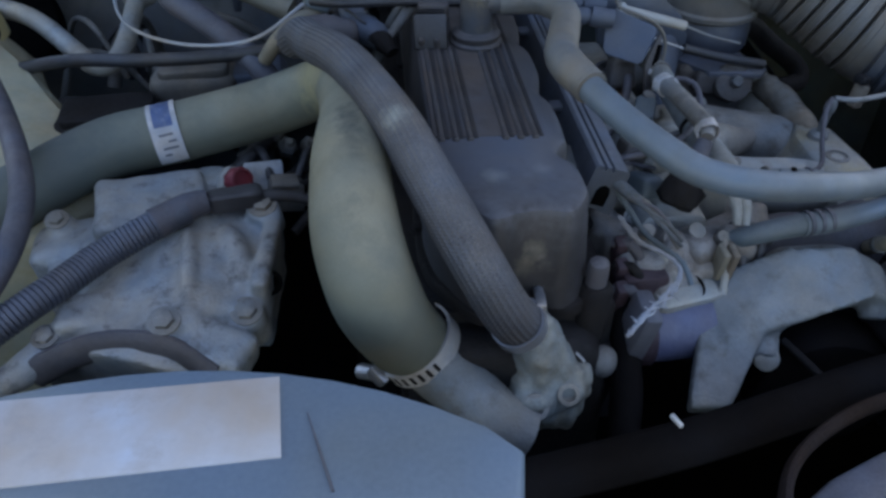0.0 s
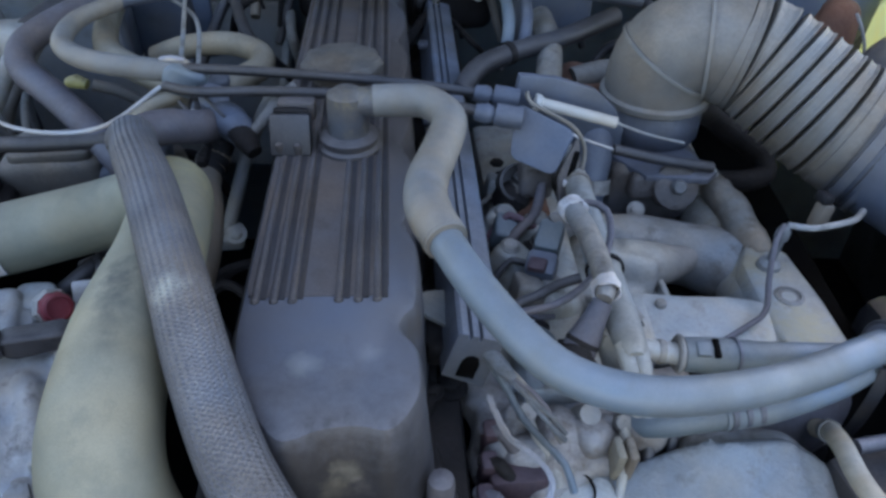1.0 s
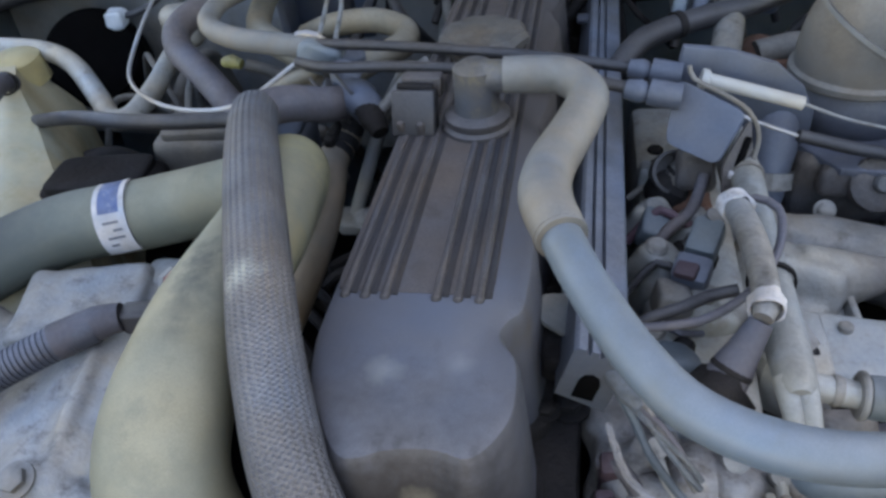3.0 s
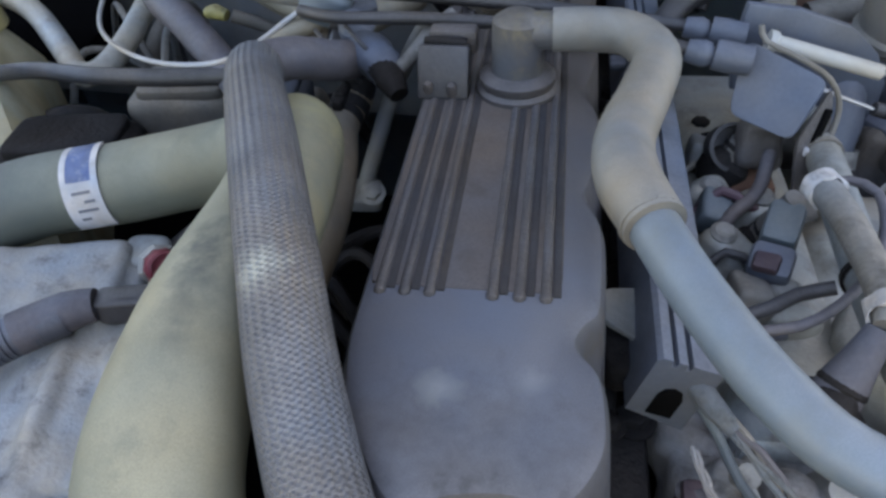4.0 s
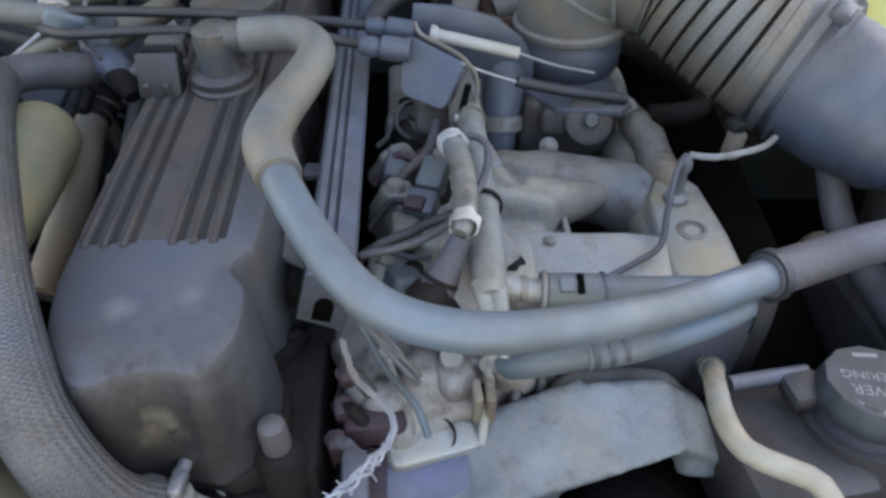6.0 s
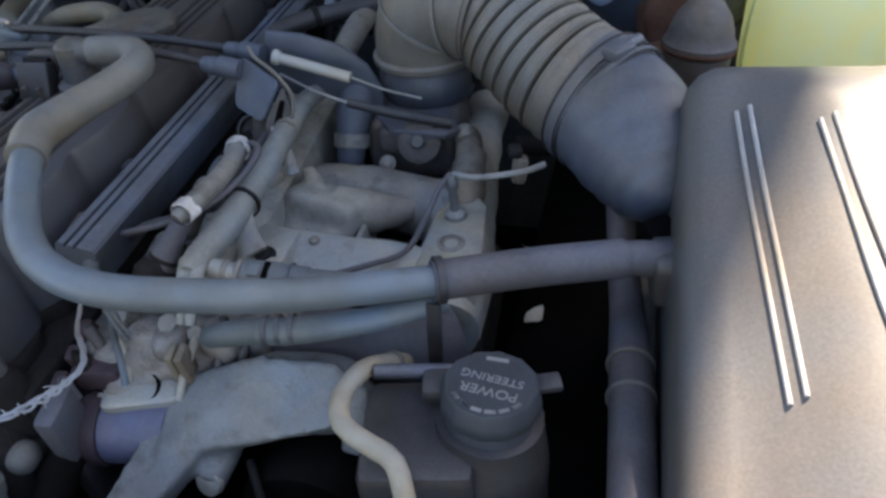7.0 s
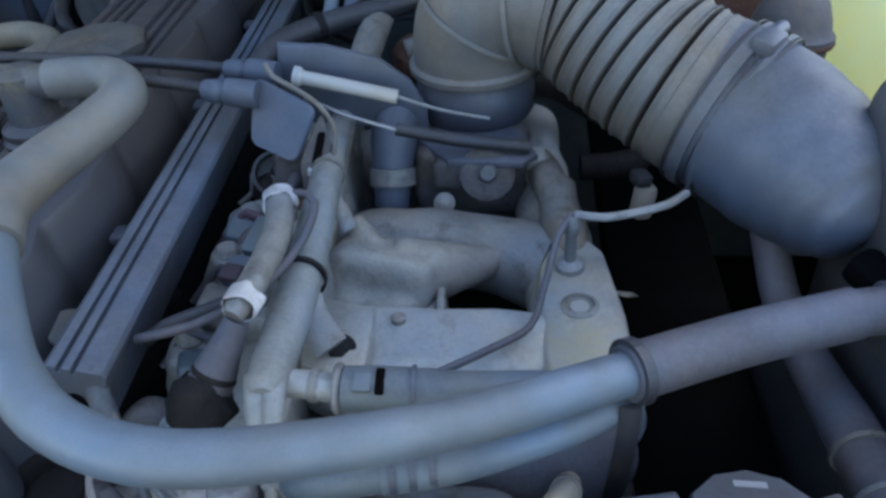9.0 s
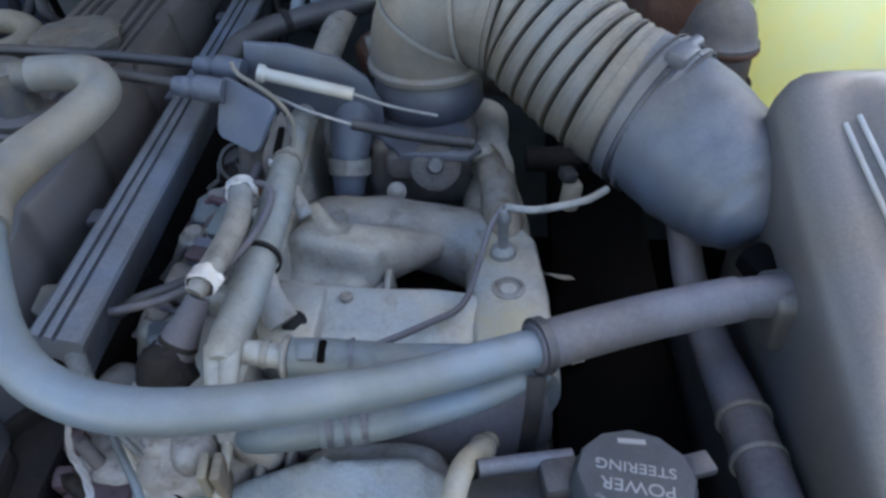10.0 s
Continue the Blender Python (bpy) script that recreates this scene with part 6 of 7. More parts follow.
        if k % 2 == 0:
            part("nut", hex_bolt((x, y, z), r, ax), (DULL, ALLOY)[k % 4 // 2], t)
        else:
            part("tab", superform((x, y, z), (r * 3.5, r * 2.2, r * 0.9), 0.3, (rr.uniform(-40, 40), rr.uniform(-40, 40), rr.uniform(0, 90))), (ALLOY, DULL)[k % 4 // 2], t)
    part("arm", lumpy(superform((0.178, 0.364, 0.880), (0.050, 0.018, 0.010), 0.35, (12, 0, 18)), 0.001, 60), ALLOY, t)
    part("strut", lumpy(sweep([(0.136, 0.392, 0.885), (0.134, 0.35, 0.862), (0.130, 0.31, 0.835), (0.128, 0.28, 0.81)], [0.010, 0.011, 0.012, 0.012], 14), 0.003, 50), BROWNBLACK, t)
    t = thing("ignition_lead_holder", "maroon plastic holder for ignition leads beside the engine block", "holder")
    for k, (x, y, z) in enumerate(((0.1300, 0.392, 0.896), (0.1290, 0.376, 0.888), (0.1270, 0.360, 0.880))):
        part("post", block((x, y, z), (0.010, 0.012, 0.034), 0.003, (14, 0, 8)), DUSTYMAROON, t)
        part("lead", sweep([(x - 0.004, y, z + 0.010), (x + 0.006, y - 0.006, z + 0.014), (x + 0.014, y - 0.010, z + 0.004)], 0.0040, 10), (PURPLE, DARK, PURPLE)[k], t)
    t = thing("round_knob", "dusty grey-green round knob on the engine front", "knob")
    part("knob", lumpy(superform((0.111, 0.320, 0.858), (0.022, 0.022, 0.022), 0.95), 0.0015, 60), INJ, t)
    part("stem", sweep([(0.112, 0.326, 0.856), (0.116, 0.345, 0.850), (0.118, 0.370, 0.845)], 0.008, 12), DARK, t)


front_clutter()


# ---- left side ----
def compressor():
    t = thing("compressor", "dusty cast alloy compressor with bolted lugs", "compressor")
    lugs = (((-0.282, 0.3405, 0.858), 0.0065), ((-0.1955, 0.3435, 0.871), 0.0078), ((-0.146, 0.462, 0.889), 0.0080), ((-0.143, 0.364, 0.862), 0.0080), ((-0.318, 0.463, 0.872), 0.0065))
    pieces = [sweep([(-0.230, 0.335, 0.806), (-0.222, 0.38, 0.816), (-0.215, 0.44, 0.824), (-0.215, 0.50, 0.822), (-0.22, 0.53, 0.812)], [0.064, 0.068, 0.062, 0.052, 0.035], 32, 0.008, flat=(1.15, 0.80), up=(0, 0, 1)),
              block((-0.243, 0.478, 0.872), (0.090, 0.072, 0.030), 0.006, (4, 2, 18)),
              block((-0.212, 0.490, 0.858), (0.050, 0.040, 0.036), 0.006, (6, 0, 14)),
              block((-0.200, 0.400, 0.862), (0.050, 0.120, 0.028), 0.006, (8, -4, 4)),
              block((-0.242, 0.366, 0.852), (0.080, 0.036, 0.028), 0.006, (6, 6, 10)),
              block((-0.170, 0.415, 0.850), (0.046, 0.110, 0.050), 0.008, (6, 16, 4)),
              block((-0.138, 0.420, 0.848), (0.014, 0.090, 0.072), 0.004, (4, 4, 2)),
              block((-0.160, 0.338, 0.846), (0.050, 0.036, 0.030), 0.006, (10, 12, -16)),
              sweep([(-0.186, 0.450, 0.873), (-0.166, 0.432, 0.874), (-0.154, 0.405, 0.868), (-0.150, 0.375, 0.858)], [0.008, 0.010, 0.010, 0.008], 12),
              sweep([(-0.205, 0.452, 0.876), (-0.196, 0.420, 0.880), (-0.188, 0.385, 0.874), (-0.180, 0.350, 0.864)], [0.006, 0.007, 0.007, 0.006], 12),
              block((-0.308, 0.455, 0.846), (0.060, 0.050, 0.034), 0.008, (0, -8, 10)),
              block((-0.285, 0.415, 0.846), (0.050, 0.05, 0.03), 0.006, (0, -14, 20)),
              sweep([(-0.285, 0.335, 0.846), (-0.308, 0.312, 0.838), (-0.345, 0.285, 0.83)], [0.013, 0.011, 0.009], 12)]
    for p, r in lugs:
        pieces.append(turned([(r * 1.9, -0.032), (r * 1.8, -0.006), (r * 1.6, -0.001), (r * 1.3, 0.0)], p, (0.05, -0.35, 1), 20))
    part("casting", cast(pieces, 0.0026, 3, 0.0016, 55), COMP, t)
    for p, r in lugs:
        part("bolt", hex_bolt(p, r, (0.05, -0.35, 1), r * 0.8), DULL, t)
    part("socket", turned([(0.010, -0.01), (0.010, 0.001), (0.007, 0.0012), (0.007, -0.006)], (-0.130, 0.392, 0.866), (0.5, -0.6, 0.5), 18), SHADEBLACK, t)
    part("front_flange", lumpy(sweep([(-0.290, 0.322, 0.838), (-0.262, 0.332, 0.850), (-0.228, 0.336, 0.856), (-0.190, 0.332, 0.854), (-0.158, 0.318, 0.842)], 0.010, 14, 0.006, flat=(0.6, 1.3), up=(0, 0, 1)), 0.0015, 60), PURPLE, t)
    part("end_plate", lumpy(sweep([(-0.240, 0.275, 0.780), (-0.238, 0.290, 0.784), (-0.236, 0.318, 0.790)], [0.060, 0.066, 0.066], 36, 0.005, flat=(1.2, 0.85), up=(0, 0, 1)), 0.004, 25), DARK, t)
    part("pulley", turned([(0.075, 0), (0.085, 0.003), (0.085, 0.022), (0.078, 0.025), (0.02, 0.026)], (-0.235, 0.275, 0.775), (0, -1, 0.1), 40), DARK, t)


compressor()


def corrugated_loom():
    t = thing("corrugated_loom", "dusty black corrugated wiring loom across the compressor", "loom")
    part("conduit", sweep([(-0.202, 0.444, 0.897), (-0.225, 0.425, 0.893), (-0.2545, 0.4015, 0.885), (-0.273, 0.375, 0.882), (-0.290, 0.350, 0.880), (-0.325, 0.31, 0.87)], 0.0118, 20, ribs=(0.0036, 0.0014, 0.012, 0.5)), RAIL, t)
    part("sleeve", sweep([(-0.186, 0.453, 0.899), (-0.200, 0.446, 0.898), (-0.222, 0.428, 0.894)], [0.0095, 0.0115, 0.0125], 18), GREASE, t, "smooth dusty sleeve")
    part("plug", lumpy(superform((-0.166, 0.460, 0.897), (0.044, 0.018, 0.016), 0.35, (0, 0, 16)), 0.002, 70), BLACK, t)
    part("tail", sweep([(-0.150, 0.464, 0.896), (-0.125, 0.474, 0.890), (-0.105, 0.480, 0.88)], [0.006, 0.005, 0.005], 10), BLACK, t)


corrugated_loom()


def refrigerant_port():
    t = thing("service_port", "red capped service port on the compressor", "valve")
    ax = (0.62, -0.55, 0.50)
    part("cap", turned([(0.0105, 0), (0.0112, 0.002), (0.0112, 0.012), (0.0100, 0.0145), (0.0080, 0.0150), (0.0075, 0.0125), (0.003, 0.0122)], (-0.1770, 0.5020, 0.8860), ax, 20, 10, 0.0004), RED, t, "red plastic cap")
    part("collar", turned([(0.0100, -0.012), (0.0135, -0.010), (0.0140, -0.002), (0.0120, 0.001)], (-0.1770, 0.5020, 0.8860), ax, 8), ALLOY, t, "pale hexagonal collar")
    part("stem", turned([(0.008, -0.035), (0.008, -0.008)], (-0.1770, 0.5020, 0.8860), ax, 16), ALLOY, t)
    part("fitting", lumpy(fine_block((-0.2030, 0.5220, 0.8660), (0.03, 0.03, 0.03), 0.008, (0, 0, 12)), 0.003, 60), ALLOY, t)
    part("plate", block((-0.1570, 0.5230, 0.8700), (0.034, 0.006, 0.040), 0.002, (-30, 0, 12)), PALEPLATE, t, "pale blue-grey plate behind the cap")
    part("pipe", sweep([(-0.20, 0.54, 0.86), (-0.178, 0.555, 0.875), (-0.165, 0.60, 0.87)], 0.007, 12), BLACK, t)


def hose_fittings():
    """Knobs, stubs and a junction box low between the compressor and the engine."""
    for k, (p, ax, r, m) in enumerate((((-0.176, 0.590, 0.868), (0.1, -0.5, 0.85), 0.0105, INJ), ((-0.158, 0.602, 0.870), (0.2, -0.6, 0.75), 0.0085, DUCT), ((-0.146, 0.582, 0.872), (0.3, -0.5, 0.8), 0.0095, INJ), ((-0.128, 0.592, 0.868), (0.3, -0.5, 0.8), 0.0085, DUCT))):
        t = thing("pipe_union", "dusty brown pipe union beside the engine", "pipe fitting", "pipe unions")
        part("nut", turned([(r * 0.85, -0.006), (r, -0.004), (r, 0.006), (r * 0.7, 0.009)], p, ax, 6), m, t)
        part("stem", turned([(r * 0.6, -0.050), (r * 0.6, -0.004)], p, ax, 12), DARK, t)
        part("tip", turned([(r * 0.45, 0.007), (r * 0.45, 0.014), (r * 0.3, 0.016)], p, ax, 12), DULL, t)
    t = thing("junction_box", "dusty grey junction box beside the engine", "box")
    part("case", block((-0.137, 0.512, 0.868), (0.030, 0.036, 0.024), 0.003, (-12, 6, 14)), INJ, t)
    part("lid", block((-0.136, 0.509, 0.882), (0.024, 0.028, 0.005), 0.002, (-12, 6, 14)), DUCT, t)
    part("lead", sweep([(-0.150, 0.520, 0.876), (-0.160, 0.545, 0.886), (-0.172, 0.565, 0.880), (-0.190, 0.572, 0.868)], 0.0040, 10), BLACK, t)
    part("lead", sweep([(-0.128, 0.525, 0.876), (-0.122, 0.550, 0.886), (-0.118, 0.575, 0.878)], 0.0034, 10), BLACK, t)


hose_fittings()
refrigerant_port()

for k in range(9):
    a = random.random
    x, y = -0.165 + 0.09 * a(), 0.45 + 0.1 * a()
    hose("ignition_lead", "thin dark ignition lead between hose and engine", [(x, y, 0.85 + 0.03 * a()), (x + 0.02, y + 0.02, 0.875), (x + 0.045, y + 0.03 * a(), 0.87), (x + 0.07, y, 0.84)], 0.0042, DARK, 8, "wire")


def coolant_tank():
    t = thing("coolant_tank", "aged cream plastic coolant tank", "tank")
    foot = [(-0.68, 0.47), (-0.42, 0.440), (-0.33, 0.470), (-0.292, 0.545), (-0.345, 0.62), (-0.43, 0.72), (-0.475, 0.80), (-0.62, 0.84), (-0.70, 0.70)]
    bm = bmesh.new()
    rows = []
    for grow, z in ((1.02, 0.66), (1.0, 0.835), (0.985, 0.850), (0.93, 0.862), (0.62, 0.888), (0.36, 0.908), (0.24, 0.920), (0.17, 0.930)):
        rows.append([bm.verts.new((-0.515 + (x + 0.515) * grow, 0.765 + (y - 0.765) * grow, z)) for x, y in foot])
    for a, b in zip(rows, rows[1:]):
        for j in range(len(foot)):
            bm.faces.new((a[j], a[(j + 1) % len(foot)], b[(j + 1) % len(foot)], b[j]))
    bm.faces.new(rows[0])
    bm.faces.new(rows[-1])
    bmesh.ops.subdivide_edges(bm, edges=bm.edges, cuts=2, use_grid_fill=True, smooth=0.5)
    part("shell", lumpy(bm, 0.004, 14), CREAM, t)
    part("spout", turned([(0.030, -0.02), (0.028, 0.006), (0.020, 0.010)], (-0.515, 0.768, 0.922), (0, -0.1, 1), 24), YELLOWED, t)


coolant_tank()
t_oh = thing("overflow_hose", "dusty dark overflow hose clipped to the coolant tank", "hose")
part("tube", sweep([(-0.468, 0.710, 0.930), (-0.455, 0.685, 0.941), (-0.421, 0.607, 0.942), (-0.374, 0.535, 0.936), (-0.336, 0.472, 0.928), (-0.312, 0.418, 0.920), (-0.306, 0.370, 0.908), (-0.318, 0.325, 0.890), (-0.35, 0.28, 0.86)], 0.0092, 16), GREASE, t_oh)
part("end_clip", arc_band((-0.461, 0.697, 0.936), (0.5, -0.9, 0.3), 0.0096, 0, 359, 0.006, 0.0016, 20), DARK, t_oh)
hose("refrigerant_pipe", "pale dull alloy pipe bent in a V beside the engine",
     [(-0.80, 0.79, 0.918), (-0.68, 0.800, 0.922), (-0.57, 0.802, 0.925), (-0.500, 0.798, 0.924), (-0.455, 0.783, 0.916), (-0.405, 0.745, 0.900), (-0.372, 0.716, 0.893), (-0.352, 0.720, 0.895),
      (-0.350, 0.760, 0.902), (-0.358, 0.815, 0.912), (-0.362, 0.855, 0.920)], 0.0105, ALLOY, 18, "pipe")


def pipe_joint():
    t = thing("refrigerant_joint", "dull alloy joint of the refrigerant pipes", "joint")
    part("body", lumpy(fine_block((-0.362, 0.866, 0.928), (0.045, 0.045, 0.04), 0.012), 0.006, 40), ALLOY, t)
    part("hose_end", sweep([(-0.355, 0.872, 0.935), (-0.325, 0.905, 0.952), (-0.285, 0.945, 0.97)], [0.014, 0.016, 0.016], 18), BLACK, t)
    part("crimp", arc_band((-0.290, 0.940, 0.968), (0.5, 0.5, 0.3), 0.0163, 0, 359, 0.022, 0.002, 20), PAPER, t, "pale crimped band")


pipe_joint()
t_rh = thing("refrigerant_hose", "dusty black hose with a crimped end behind the engine", "hose")
part("tube", sweep([(-0.188, 0.868, 1.006), (-0.224, 0.826, 0.998), (-0.262, 0.785, 0.988), (-0.286, 0.748, 0.976), (-0.276, 0.720, 0.965), (-0.240, 0.693, 0.955), (-0.190, 0.655, 0.935), (-0.16, 0.64, 0.90)], 0.0125, 18), GREASE, t_rh)
part("crimp", arc_band((-0.200, 0.854, 1.0035), (-0.65, -0.75, -0.14), 0.0128, 0, 359, 0.016, 0.0018, 22), OLDTAG, t_rh, "pale crimped sleeve")
hose("white_cable", "thin white cable looping beside the engine", [(-0.40, 0.99, 1.00), (-0.385, 0.92, 0.985), (-0.372, 0.83, 0.965), (-0.345, 0.745, 0.950), (-0.312, 0.688, 0.948), (-0.265, 0.652, 0.948), (-0.215, 0.634, 0.952), (-0.170, 0.632, 0.962), (-0.130, 0.655, 0.985)], 0.0018, PALELINE, 10, "cable")
hose("coolant_pipe", "black hose crossing to the heater valve", [(-0.50, 0.74, 0.87), (-0.44, 0.69, 0.900), (-0.366, 0.664, 0.922), (-0.300, 0.652, 0.928), (-0.230, 0.648, 0.934), (-0.165, 0.650, 0.942), (-0.120, 0.655, 0.96)], 0.0068, BLACK, 16)
hose("coolant_pipe", "tan hose bent behind the heater valve", [(-0.190, 0.80, 0.945), (-0.158, 0.797, 0.958), (-0.118, 0.797, 0.963), (-0.083, 0.778, 0.963), (-0.074, 0.748, 0.962), (-0.092, 0.720, 0.960), (-0.118, 0.695, 0.95)], 0.0112, TAN, 16)
hose("coolant_pipe", "tan hose standing against the firewall", [(-0.262, 0.90, 0.965), (-0.246, 0.830, 0.962), (-0.225, 0.778, 0.960), (-0.195, 0.752, 0.957), (-0.16, 0.742, 0.945)], 0.0118, TAN, 16)


def blower():
    t = thing("blower_motor", "black round blower housing at the firewall", "blower")
    part("drum", turned([(0.062, -0.03), (0.066, 0.0), (0.066, 0.03), (0.058, 0.040), (0.02, 0.044)], (-0.60, 0.99, 0.822), (0.35, -0.75, 0.55), 40), SHADEBLACK, t)
    part("terminal", lumpy(fine_block((-0.520, 0.95, 0.900), (0.030, 0.022, 0.022), 0.006), 0.006, 50), WHITE, t)
    part("lead", sweep([(-0.52, 0.95, 0.90), (-0.48, 0.96, 0.91), (-0.45, 0.98, 0.93)], 0.004, 8), BLACK, t)


blower()
tg = thing("dipstick", "yellow plastic dipstick handle on a thin tube", "dipstick")
part("handle", sweep([(-0.278, 0.788, 0.921), (-0.268, 0.785, 0.924), (-0.257, 0.783, 0.922)], [0.005, 0.007, 0.005], 12), YELLOW, tg)
part("tube", sweep([(-0.252, 0.783, 0.922), (-0.225, 0.79, 0.91), (-0.19, 0.80, 0.88)], 0.006, 10), DUCT, tg)


# ---- behind the engine ----
def heater_box():
    t = thing("heater_pipes_panel", "blue-grey sheet panel with cables behind the engine", "panel")
    part("sheet", block((-0.215, 0.930, 0.940), (0.085, 0.010, 0.11), 0.004, (8, 0, 10)), SLATE, t)
    part("fold", block((-0.258, 0.905, 0.940), (0.010, 0.05, 0.10), 0.003, (8, 0, 10)), SLATE, t)


heater_box()
t_fp = thing("firewall_pipe", "dark upright pipe in front of the firewall with a white clip", "pipe")
part("tube", sweep([(-0.196, 0.930, 0.880), (-0.196, 0.930, 0.940), (-0.194, 0.934, 1.000), (-0.190, 0.945, 1.060)], 0.0065, 12), BLACK, t_fp)
part("clip", lumpy(superform((-0.2050, 0.922, 0.968), (0.020, 0.010, 0.010), 0.5, (0, 30, 20)), 0.002, 80), OLDTAG, t_fp, "white clip")
t_cl = thing("cable_clip", "white plastic clips on the firewall loom", "clip")
for p, tn in (((-0.0435, 0.950, 1.0103), (0, 20, 30)), ((0.1252, 0.940, 0.9720), (10, -15, 60))):
    part("clip_body", lumpy(superform(p, (0.020, 0.012, 0.014), 0.5, tn), 0.002, 90), OLDTAG, t_cl)
hose("brake_pipe", "thin pale brake pipe along the firewall", [(-0.020, 0.975, 0.994), (0.040, 0.978, 0.989), (0.120, 0.980, 0.984), (0.190, 0.980, 0.978), (0.255, 0.965, 0.960)], 0.0030, PALEBLUE, 10, "pipe")
for pts, r, mat, lab in (
        ([(0.150, 0.80, 0.96), (0.152, 0.83, 0.985), (0.145, 0.875, 0.995), (0.130, 0.93, 0.98)], 0.006, PALEBLUE, "grey wire loom curving behind the engine"),
        ([(0.165, 0.80, 0.96), (0.170, 0.835, 0.985), (0.165, 0.88, 0.995), (0.150, 0.94, 0.98)], 0.006, SLATE, "grey wire loom curving behind the engine"),
        ([(0.185, 0.74, 0.945), (0.190, 0.78, 0.960), (0.192, 0.83, 0.965), (0.190, 0.90, 0.96)], 0.012, DULL, "dusty alloy pipe behind the intake"),
        ([(0.23, 0.90, 1.02), (0.275, 0.855, 1.018), (0.30, 0.825, 1.005)], 0.006, BLACK, "black cable by the booster"),
        ([(0.17, 0.93, 1.01), (0.22, 0.875, 1.012), (0.27, 0.83, 1.01), (0.285, 0.812, 1.0)], 0.006, BLACK, "black cable by the booster"),
        ([(-0.19, 1.04, 1.03), (-0.10, 1.02, 1.035), (0.05, 1.01, 1.04), (0.20, 1.0, 1.04), (0.27, 0.97, 1.03)], 0.008, BLACK, "black loom along the firewall"),
        ([(-0.88, 0.86, 0.84), (-0.80, 0.885, 0.89), (-0.715, 0.90, 0.94), (-0.63, 0.905, 0.978), (-0.545, 0.92, 1.008), (-0.46, 0.97, 1.03)], 0.020, DUCT, "dusty brown loom over the wing"),
        ([(-0.88, 0.84, 0.87), (-0.80, 0.87, 0.93), (-0.72, 0.89, 0.972), (-0.62, 0.91, 1.005), (-0.52, 0.95, 1.03)], 0.013, PURPLE, "dusty dark loom over the wing"),
        ([(-0.84, 0.82, 0.83), (-0.76, 0.85, 0.87), (-0.69, 0.88, 0.915), (-0.66, 0.92, 0.93), (-0.64, 0.99, 0.92)], 0.010, BLACK, "dusty black loom over the wing"),
        ([(-0.52, 0.98, 0.985), (-0.46, 0.96, 0.99), (-0.42, 0.97, 0.985), (-0.36, 0.99, 0.98)], 0.006, RUST, "rusty pipe on the firewall"),
        ([(-0.46, 0.99, 0.98), (-0.45, 0.98, 0.93), (-0.44, 0.985, 0.88)], 0.005, DULL, "thin pipe down the firewall"),
        ([(-0.120, 0.675, 0.99), (-0.135, 0.74, 1.0), (-0.16, 0.83, 1.01), (-0.20, 0.93, 1.02)], 0.002, DULL, "thin grey lead behind the engine"),
        ([(-0.105, 0.675, 0.99), (-0.13, 0.76, 1.0), (-0.19, 0.85, 0.99), (-0.26, 0.93, 0.99)], 0.002, DULL, "thin grey lead behind the engine"),
        ([(0.215, 0.79, 0.94), (0.25, 0.80, 0.945), (0.29, 0.80, 0.94)], 0.012, DUCT, "dusty brown pipe behind the throttle body")):
    hose("loom", lab, pts, r, mat, 12, "loom")

rnd = random.Random(4)
for k in range(26):
    x, y, z = rnd.uniform(-0.20, 0.30), rnd.uniform(0.88, 1.08), rnd.uniform(0.90, 1.0)
    dx, dy = rnd.uniform(-0.14, 0.14), rnd.uniform(-0.06, 0.08)
    hose("rear_wire", "dusty wire behind the engine", [(x, y, z - 0.06), (x + dx * 0.3, y + dy, z + 0.01), (x + dx * 0.7, y - dy * 0.5, z + 0.02), (x + dx, y + dy, z - 0.05)], rnd.choice((0.002, 0.003, 0.0045, 0.006)),
         rnd.choice((BLACK, DULL, DARK, DUCT, BLACK)), 10, "wire")
for k in range(18):
    x, y, z = rnd.uniform(-0.60, -0.20), rnd.uniform(0.64, 0.98), rnd.uniform(0.80, 0.88)
    dx, dy = rnd.uniform(-0.12, 0.12), rnd.uniform(-0.12, 0.12)
    hose("side_wire", "dusty wire low beside the engine", [(x, y, z - 0.05), (x + dx * 0.3, y + dy * 0.3, z), (x + dx * 0.7, y + dy * 0.8, z + 0.01), (x + dx, y + dy, z - 0.05)], rnd.choice((0.004, 0.006, 0.009)),
         rnd.choice((BLACK, DULL, DUCT, DARK)), 10, "wire")
for x, y, z, d, m in ((-0.26, 0.70, 0.875, (0.09, 0.06, 0.05), DUCT), (-0.33, 0.63, 0.86, (0.11, 0.07, 0.05), DARK), (-0.20, 0.72, 0.86, (0.07, 0.07, 0.06), SLATE), (0.09, 0.98, 0.95, (0.10, 0.06, 0.06), DARK), (0.20, 0.96, 0.95, (0.09, 0.07, 0.07), SLATE), (-0.02, 1.02, 0.95, (0.14, 0.05, 0.08), DARK)):
    b = thing("bulkhead_box", "dusty dark box behind the engine", "box")
    part("case", lumpy(fine_block((x, y, z), d, 0.012, (0, 0, 12)), 0.004, 30, x), m, b)
    part("lid", superform((x, y, z + d[2] * 0.5), (d[0] * 0.8, d[1] * 0.8, 0.012), 0.3, (0, 0, 12)), m, b)
shaft = thing("rear_bracket", "rusty bracket behind the throttle body", "bracket")
part("plate", lumpy(fine_block((0.25, 0.80, 0.93), (0.09, 0.05, 0.03), 0.008), 0.01, 40), RUST, shaft)
rope = thing("tie_string", "knotted white string at the duct", "string")
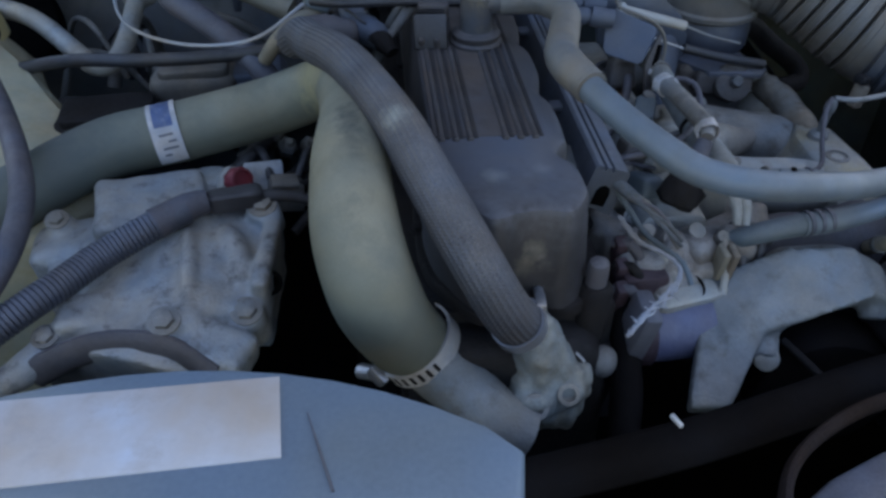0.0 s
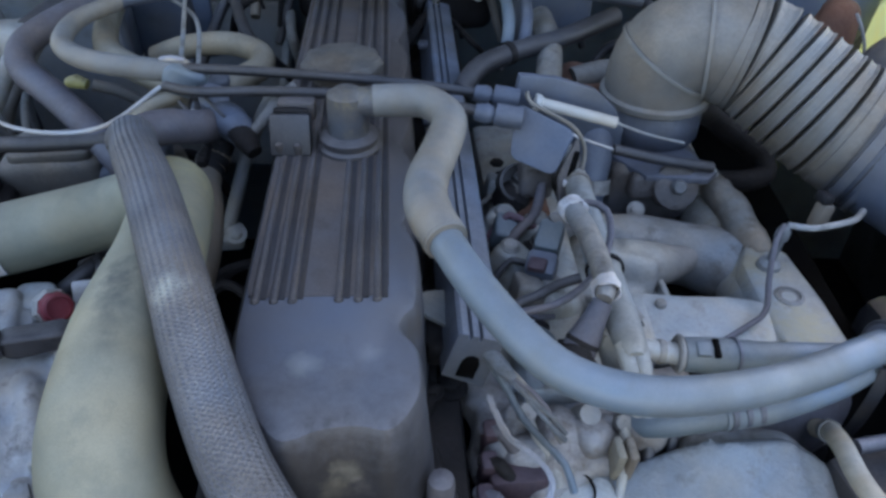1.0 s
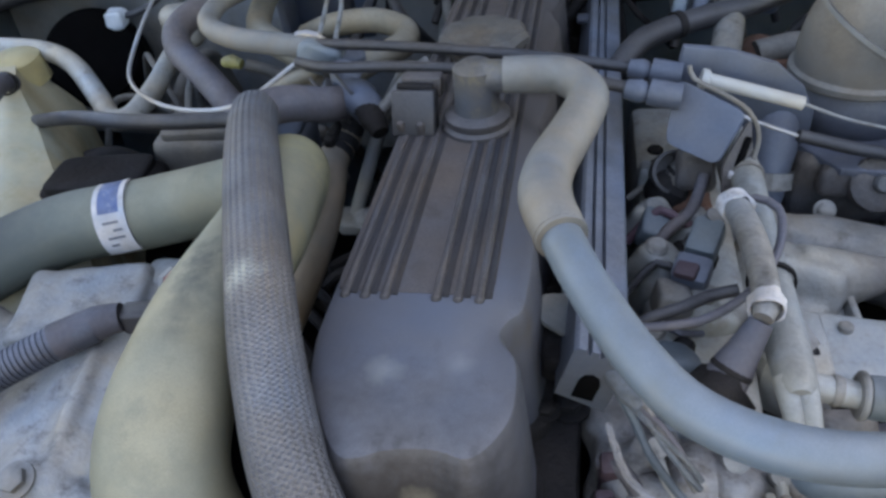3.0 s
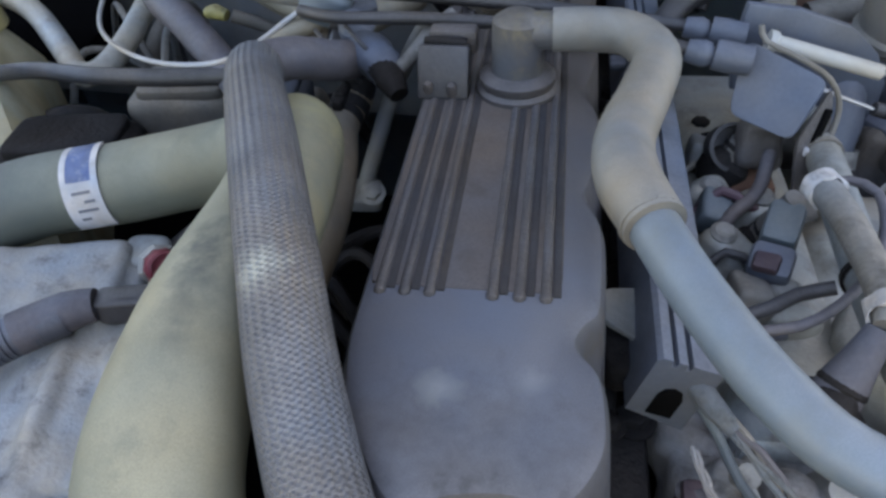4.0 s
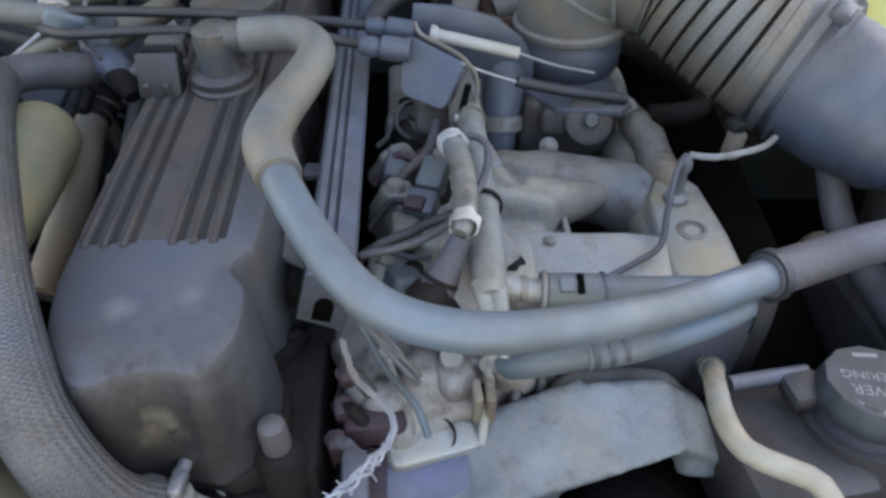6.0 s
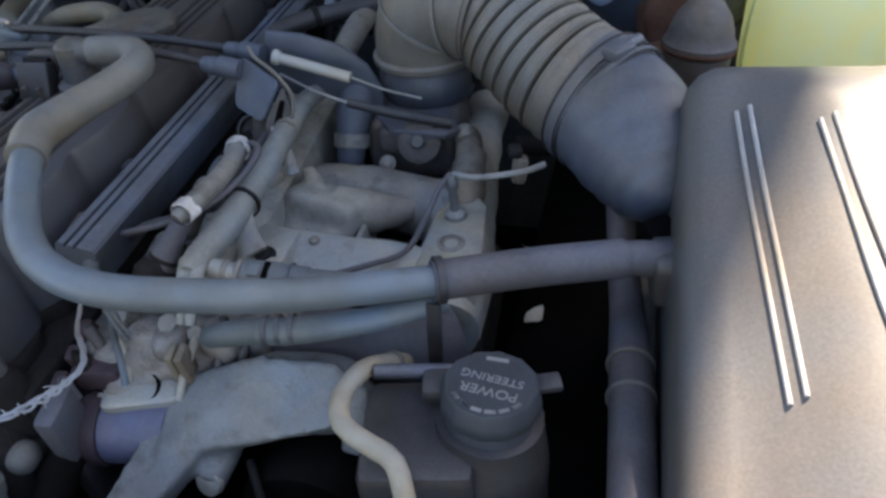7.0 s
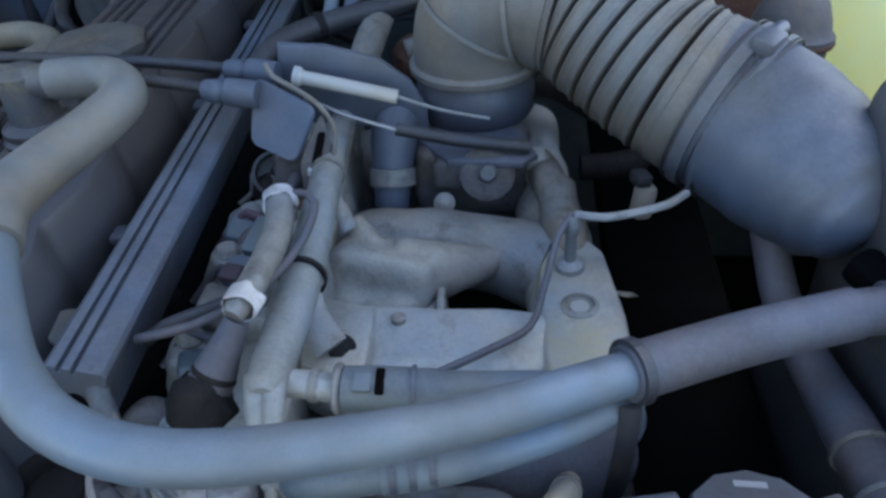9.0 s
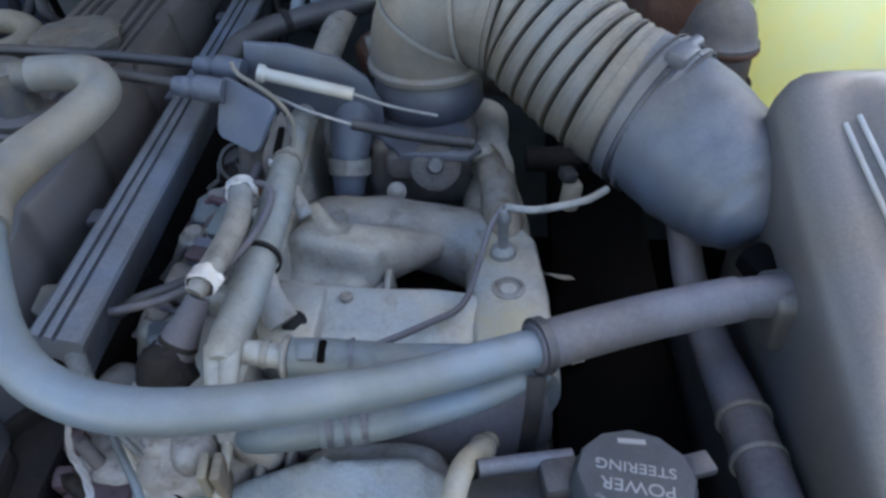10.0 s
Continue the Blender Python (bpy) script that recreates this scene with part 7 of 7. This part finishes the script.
part("cord", sweep([(0.318, 0.80, 1.018), (0.326, 0.80, 1.024), (0.332, 0.80, 1.032), (0.340, 0.80, 1.040)], [0.002, 0.003, 0.0042, 0.002], 8), WHITE, rope)
tagp = thing("duct_plug", "dusty tan wiring plug under the duct", "plug")
part("shell", block((0.384, 0.590, 0.928), (0.011, 0.012, 0.022), 0.003, (0, 8, 20)), HOSEBROWN, tagp)
part("tip", block((0.381, 0.588, 0.945), (0.010, 0.012, 0.008), 0.002, (0, 8, 20)), DARK, tagp)


# ---- front panel ----
def front_shroud():
    t = thing("radiator_cover", "blue-grey plastic radiator cover with a faded label", "cover")
    arc = []
    for k in range(25):
        a = radians(150 - k * 5.6)
        arc.append((-0.115 + 0.30 * math.cos(a) * 0.95, -0.055 + 0.278 * math.sin(a)))
    arc = [p for p in arc if p[0] < 0.043]
    out = arc + [(0.0428, 0.1715), (0.0400, 0.140), (0.031, 0.02), (-0.40, 0.02)]
    m = Matrix.Translation((-0.004, 0.005, 0.95))
    part("panel", slab(out, -0.04, 0.0, 0.006, 0, m), SHROUD, t)
    lab = part("label", slab([(-0.225, 0.196), (-0.080, 0.2145), (-0.071, 0.165), (-0.205, 0.146)], 0.0, 0.0012, 0.0003, 0, m), LABEL, t, "faded peeling paper label")
    # crease drawn as a thin dark strip, its shade put into the colour
    part("crease", sweep([(-0.0665, 0.1965, 0.9503), (-0.0585, 0.176, 0.9504), (-0.0490, 0.152, 0.9503)], [0.0003, 0.0006, 0.0007], 6), RAIL, t)


front_shroud()


def fan_shroud():
    t = thing("fan_shroud", "black fan shroud with a rusty rim at the radiator", "fan shroud")
    part("rim", sweep([(0.184, 0.160, 0.872), (0.190, 0.196, 0.875), (0.207, 0.225, 0.876), (0.240, 0.251, 0.876), (0.280, 0.270, 0.876), (0.33, 0.280, 0.874), (0.40, 0.275, 0.868)], 0.004, 10, flat=(1, 1.8), up=(0, 0, 1)), GRIMERIM, t, "brown rusty rim")
    part("plate", slab([(0.196, 0.06), (0.200, 0.200), (0.232, 0.224), (0.272, 0.244), (0.34, 0.255), (0.42, 0.245), (0.45, 0.06)], 0.83, 0.862, 0.005), RAIL, t, "blue-grey plastic plate")
    part("crossbar", sweep([(0.02, 0.212, 0.858), (0.148, 0.2475, 0.860), (0.227, 0.275, 0.862), (0.302, 0.304, 0.862), (0.42, 0.34, 0.862)], 0.016, 12, flat=(1, 0.7)), BROWNBLACK, t)
    # added sheet closing the view; the shade behind the bar is its colour
    part("back", block((0.2, 0.19, 0.72), (0.5, 0.02, 0.26), 0.006), SHADEBLACK, t)
    part("clip", block((0.1415, 0.2485, 0.882), (0.003, 0.010, 0.003), 0.001, (0, 0, 25)), WHITE, t, "white clip")


fan_shroud()

# pale leaves stand for sunlit ground below, the sunlight put into their colour
for k, (x, y, z, a) in enumerate(((0.399, 0.574, 0.794, 70), (0.384, 0.664, 0.794, 140))):
    lf = bmesh.new()
    ring = [lf.verts.new((0.014 * math.cos(q) * (1.5 if j % 2 else 1.1), 0.0065 * math.sin(q), 0.002 * math.sin(2 * q))) for j, q in enumerate(math.tau * i / 10 for i in range(10))]
    lf.faces.new(ring)
    bmesh.ops.solidify(lf, geom=lf.faces[:], thickness=0.0006)
    ob = single("sunlit_leaf", lf, LEAF, "pale leaf with a sunlit tone in its colour, on the added ledge", "leaf", "dry leaves")
    ob.matrix_basis = pose(x, y, z, 30, 20, a)
# added ledge under the leaves; the gap's shade is put into its near-black
ledge = single("shade_ledge", block((0.425, 0.70, 0.774), (0.09, 0.72, 0.03), 0.006), SHADEBLACK, "near-black added ledge filling the shaded gap beside the manifold", "ledge", kind="structure")
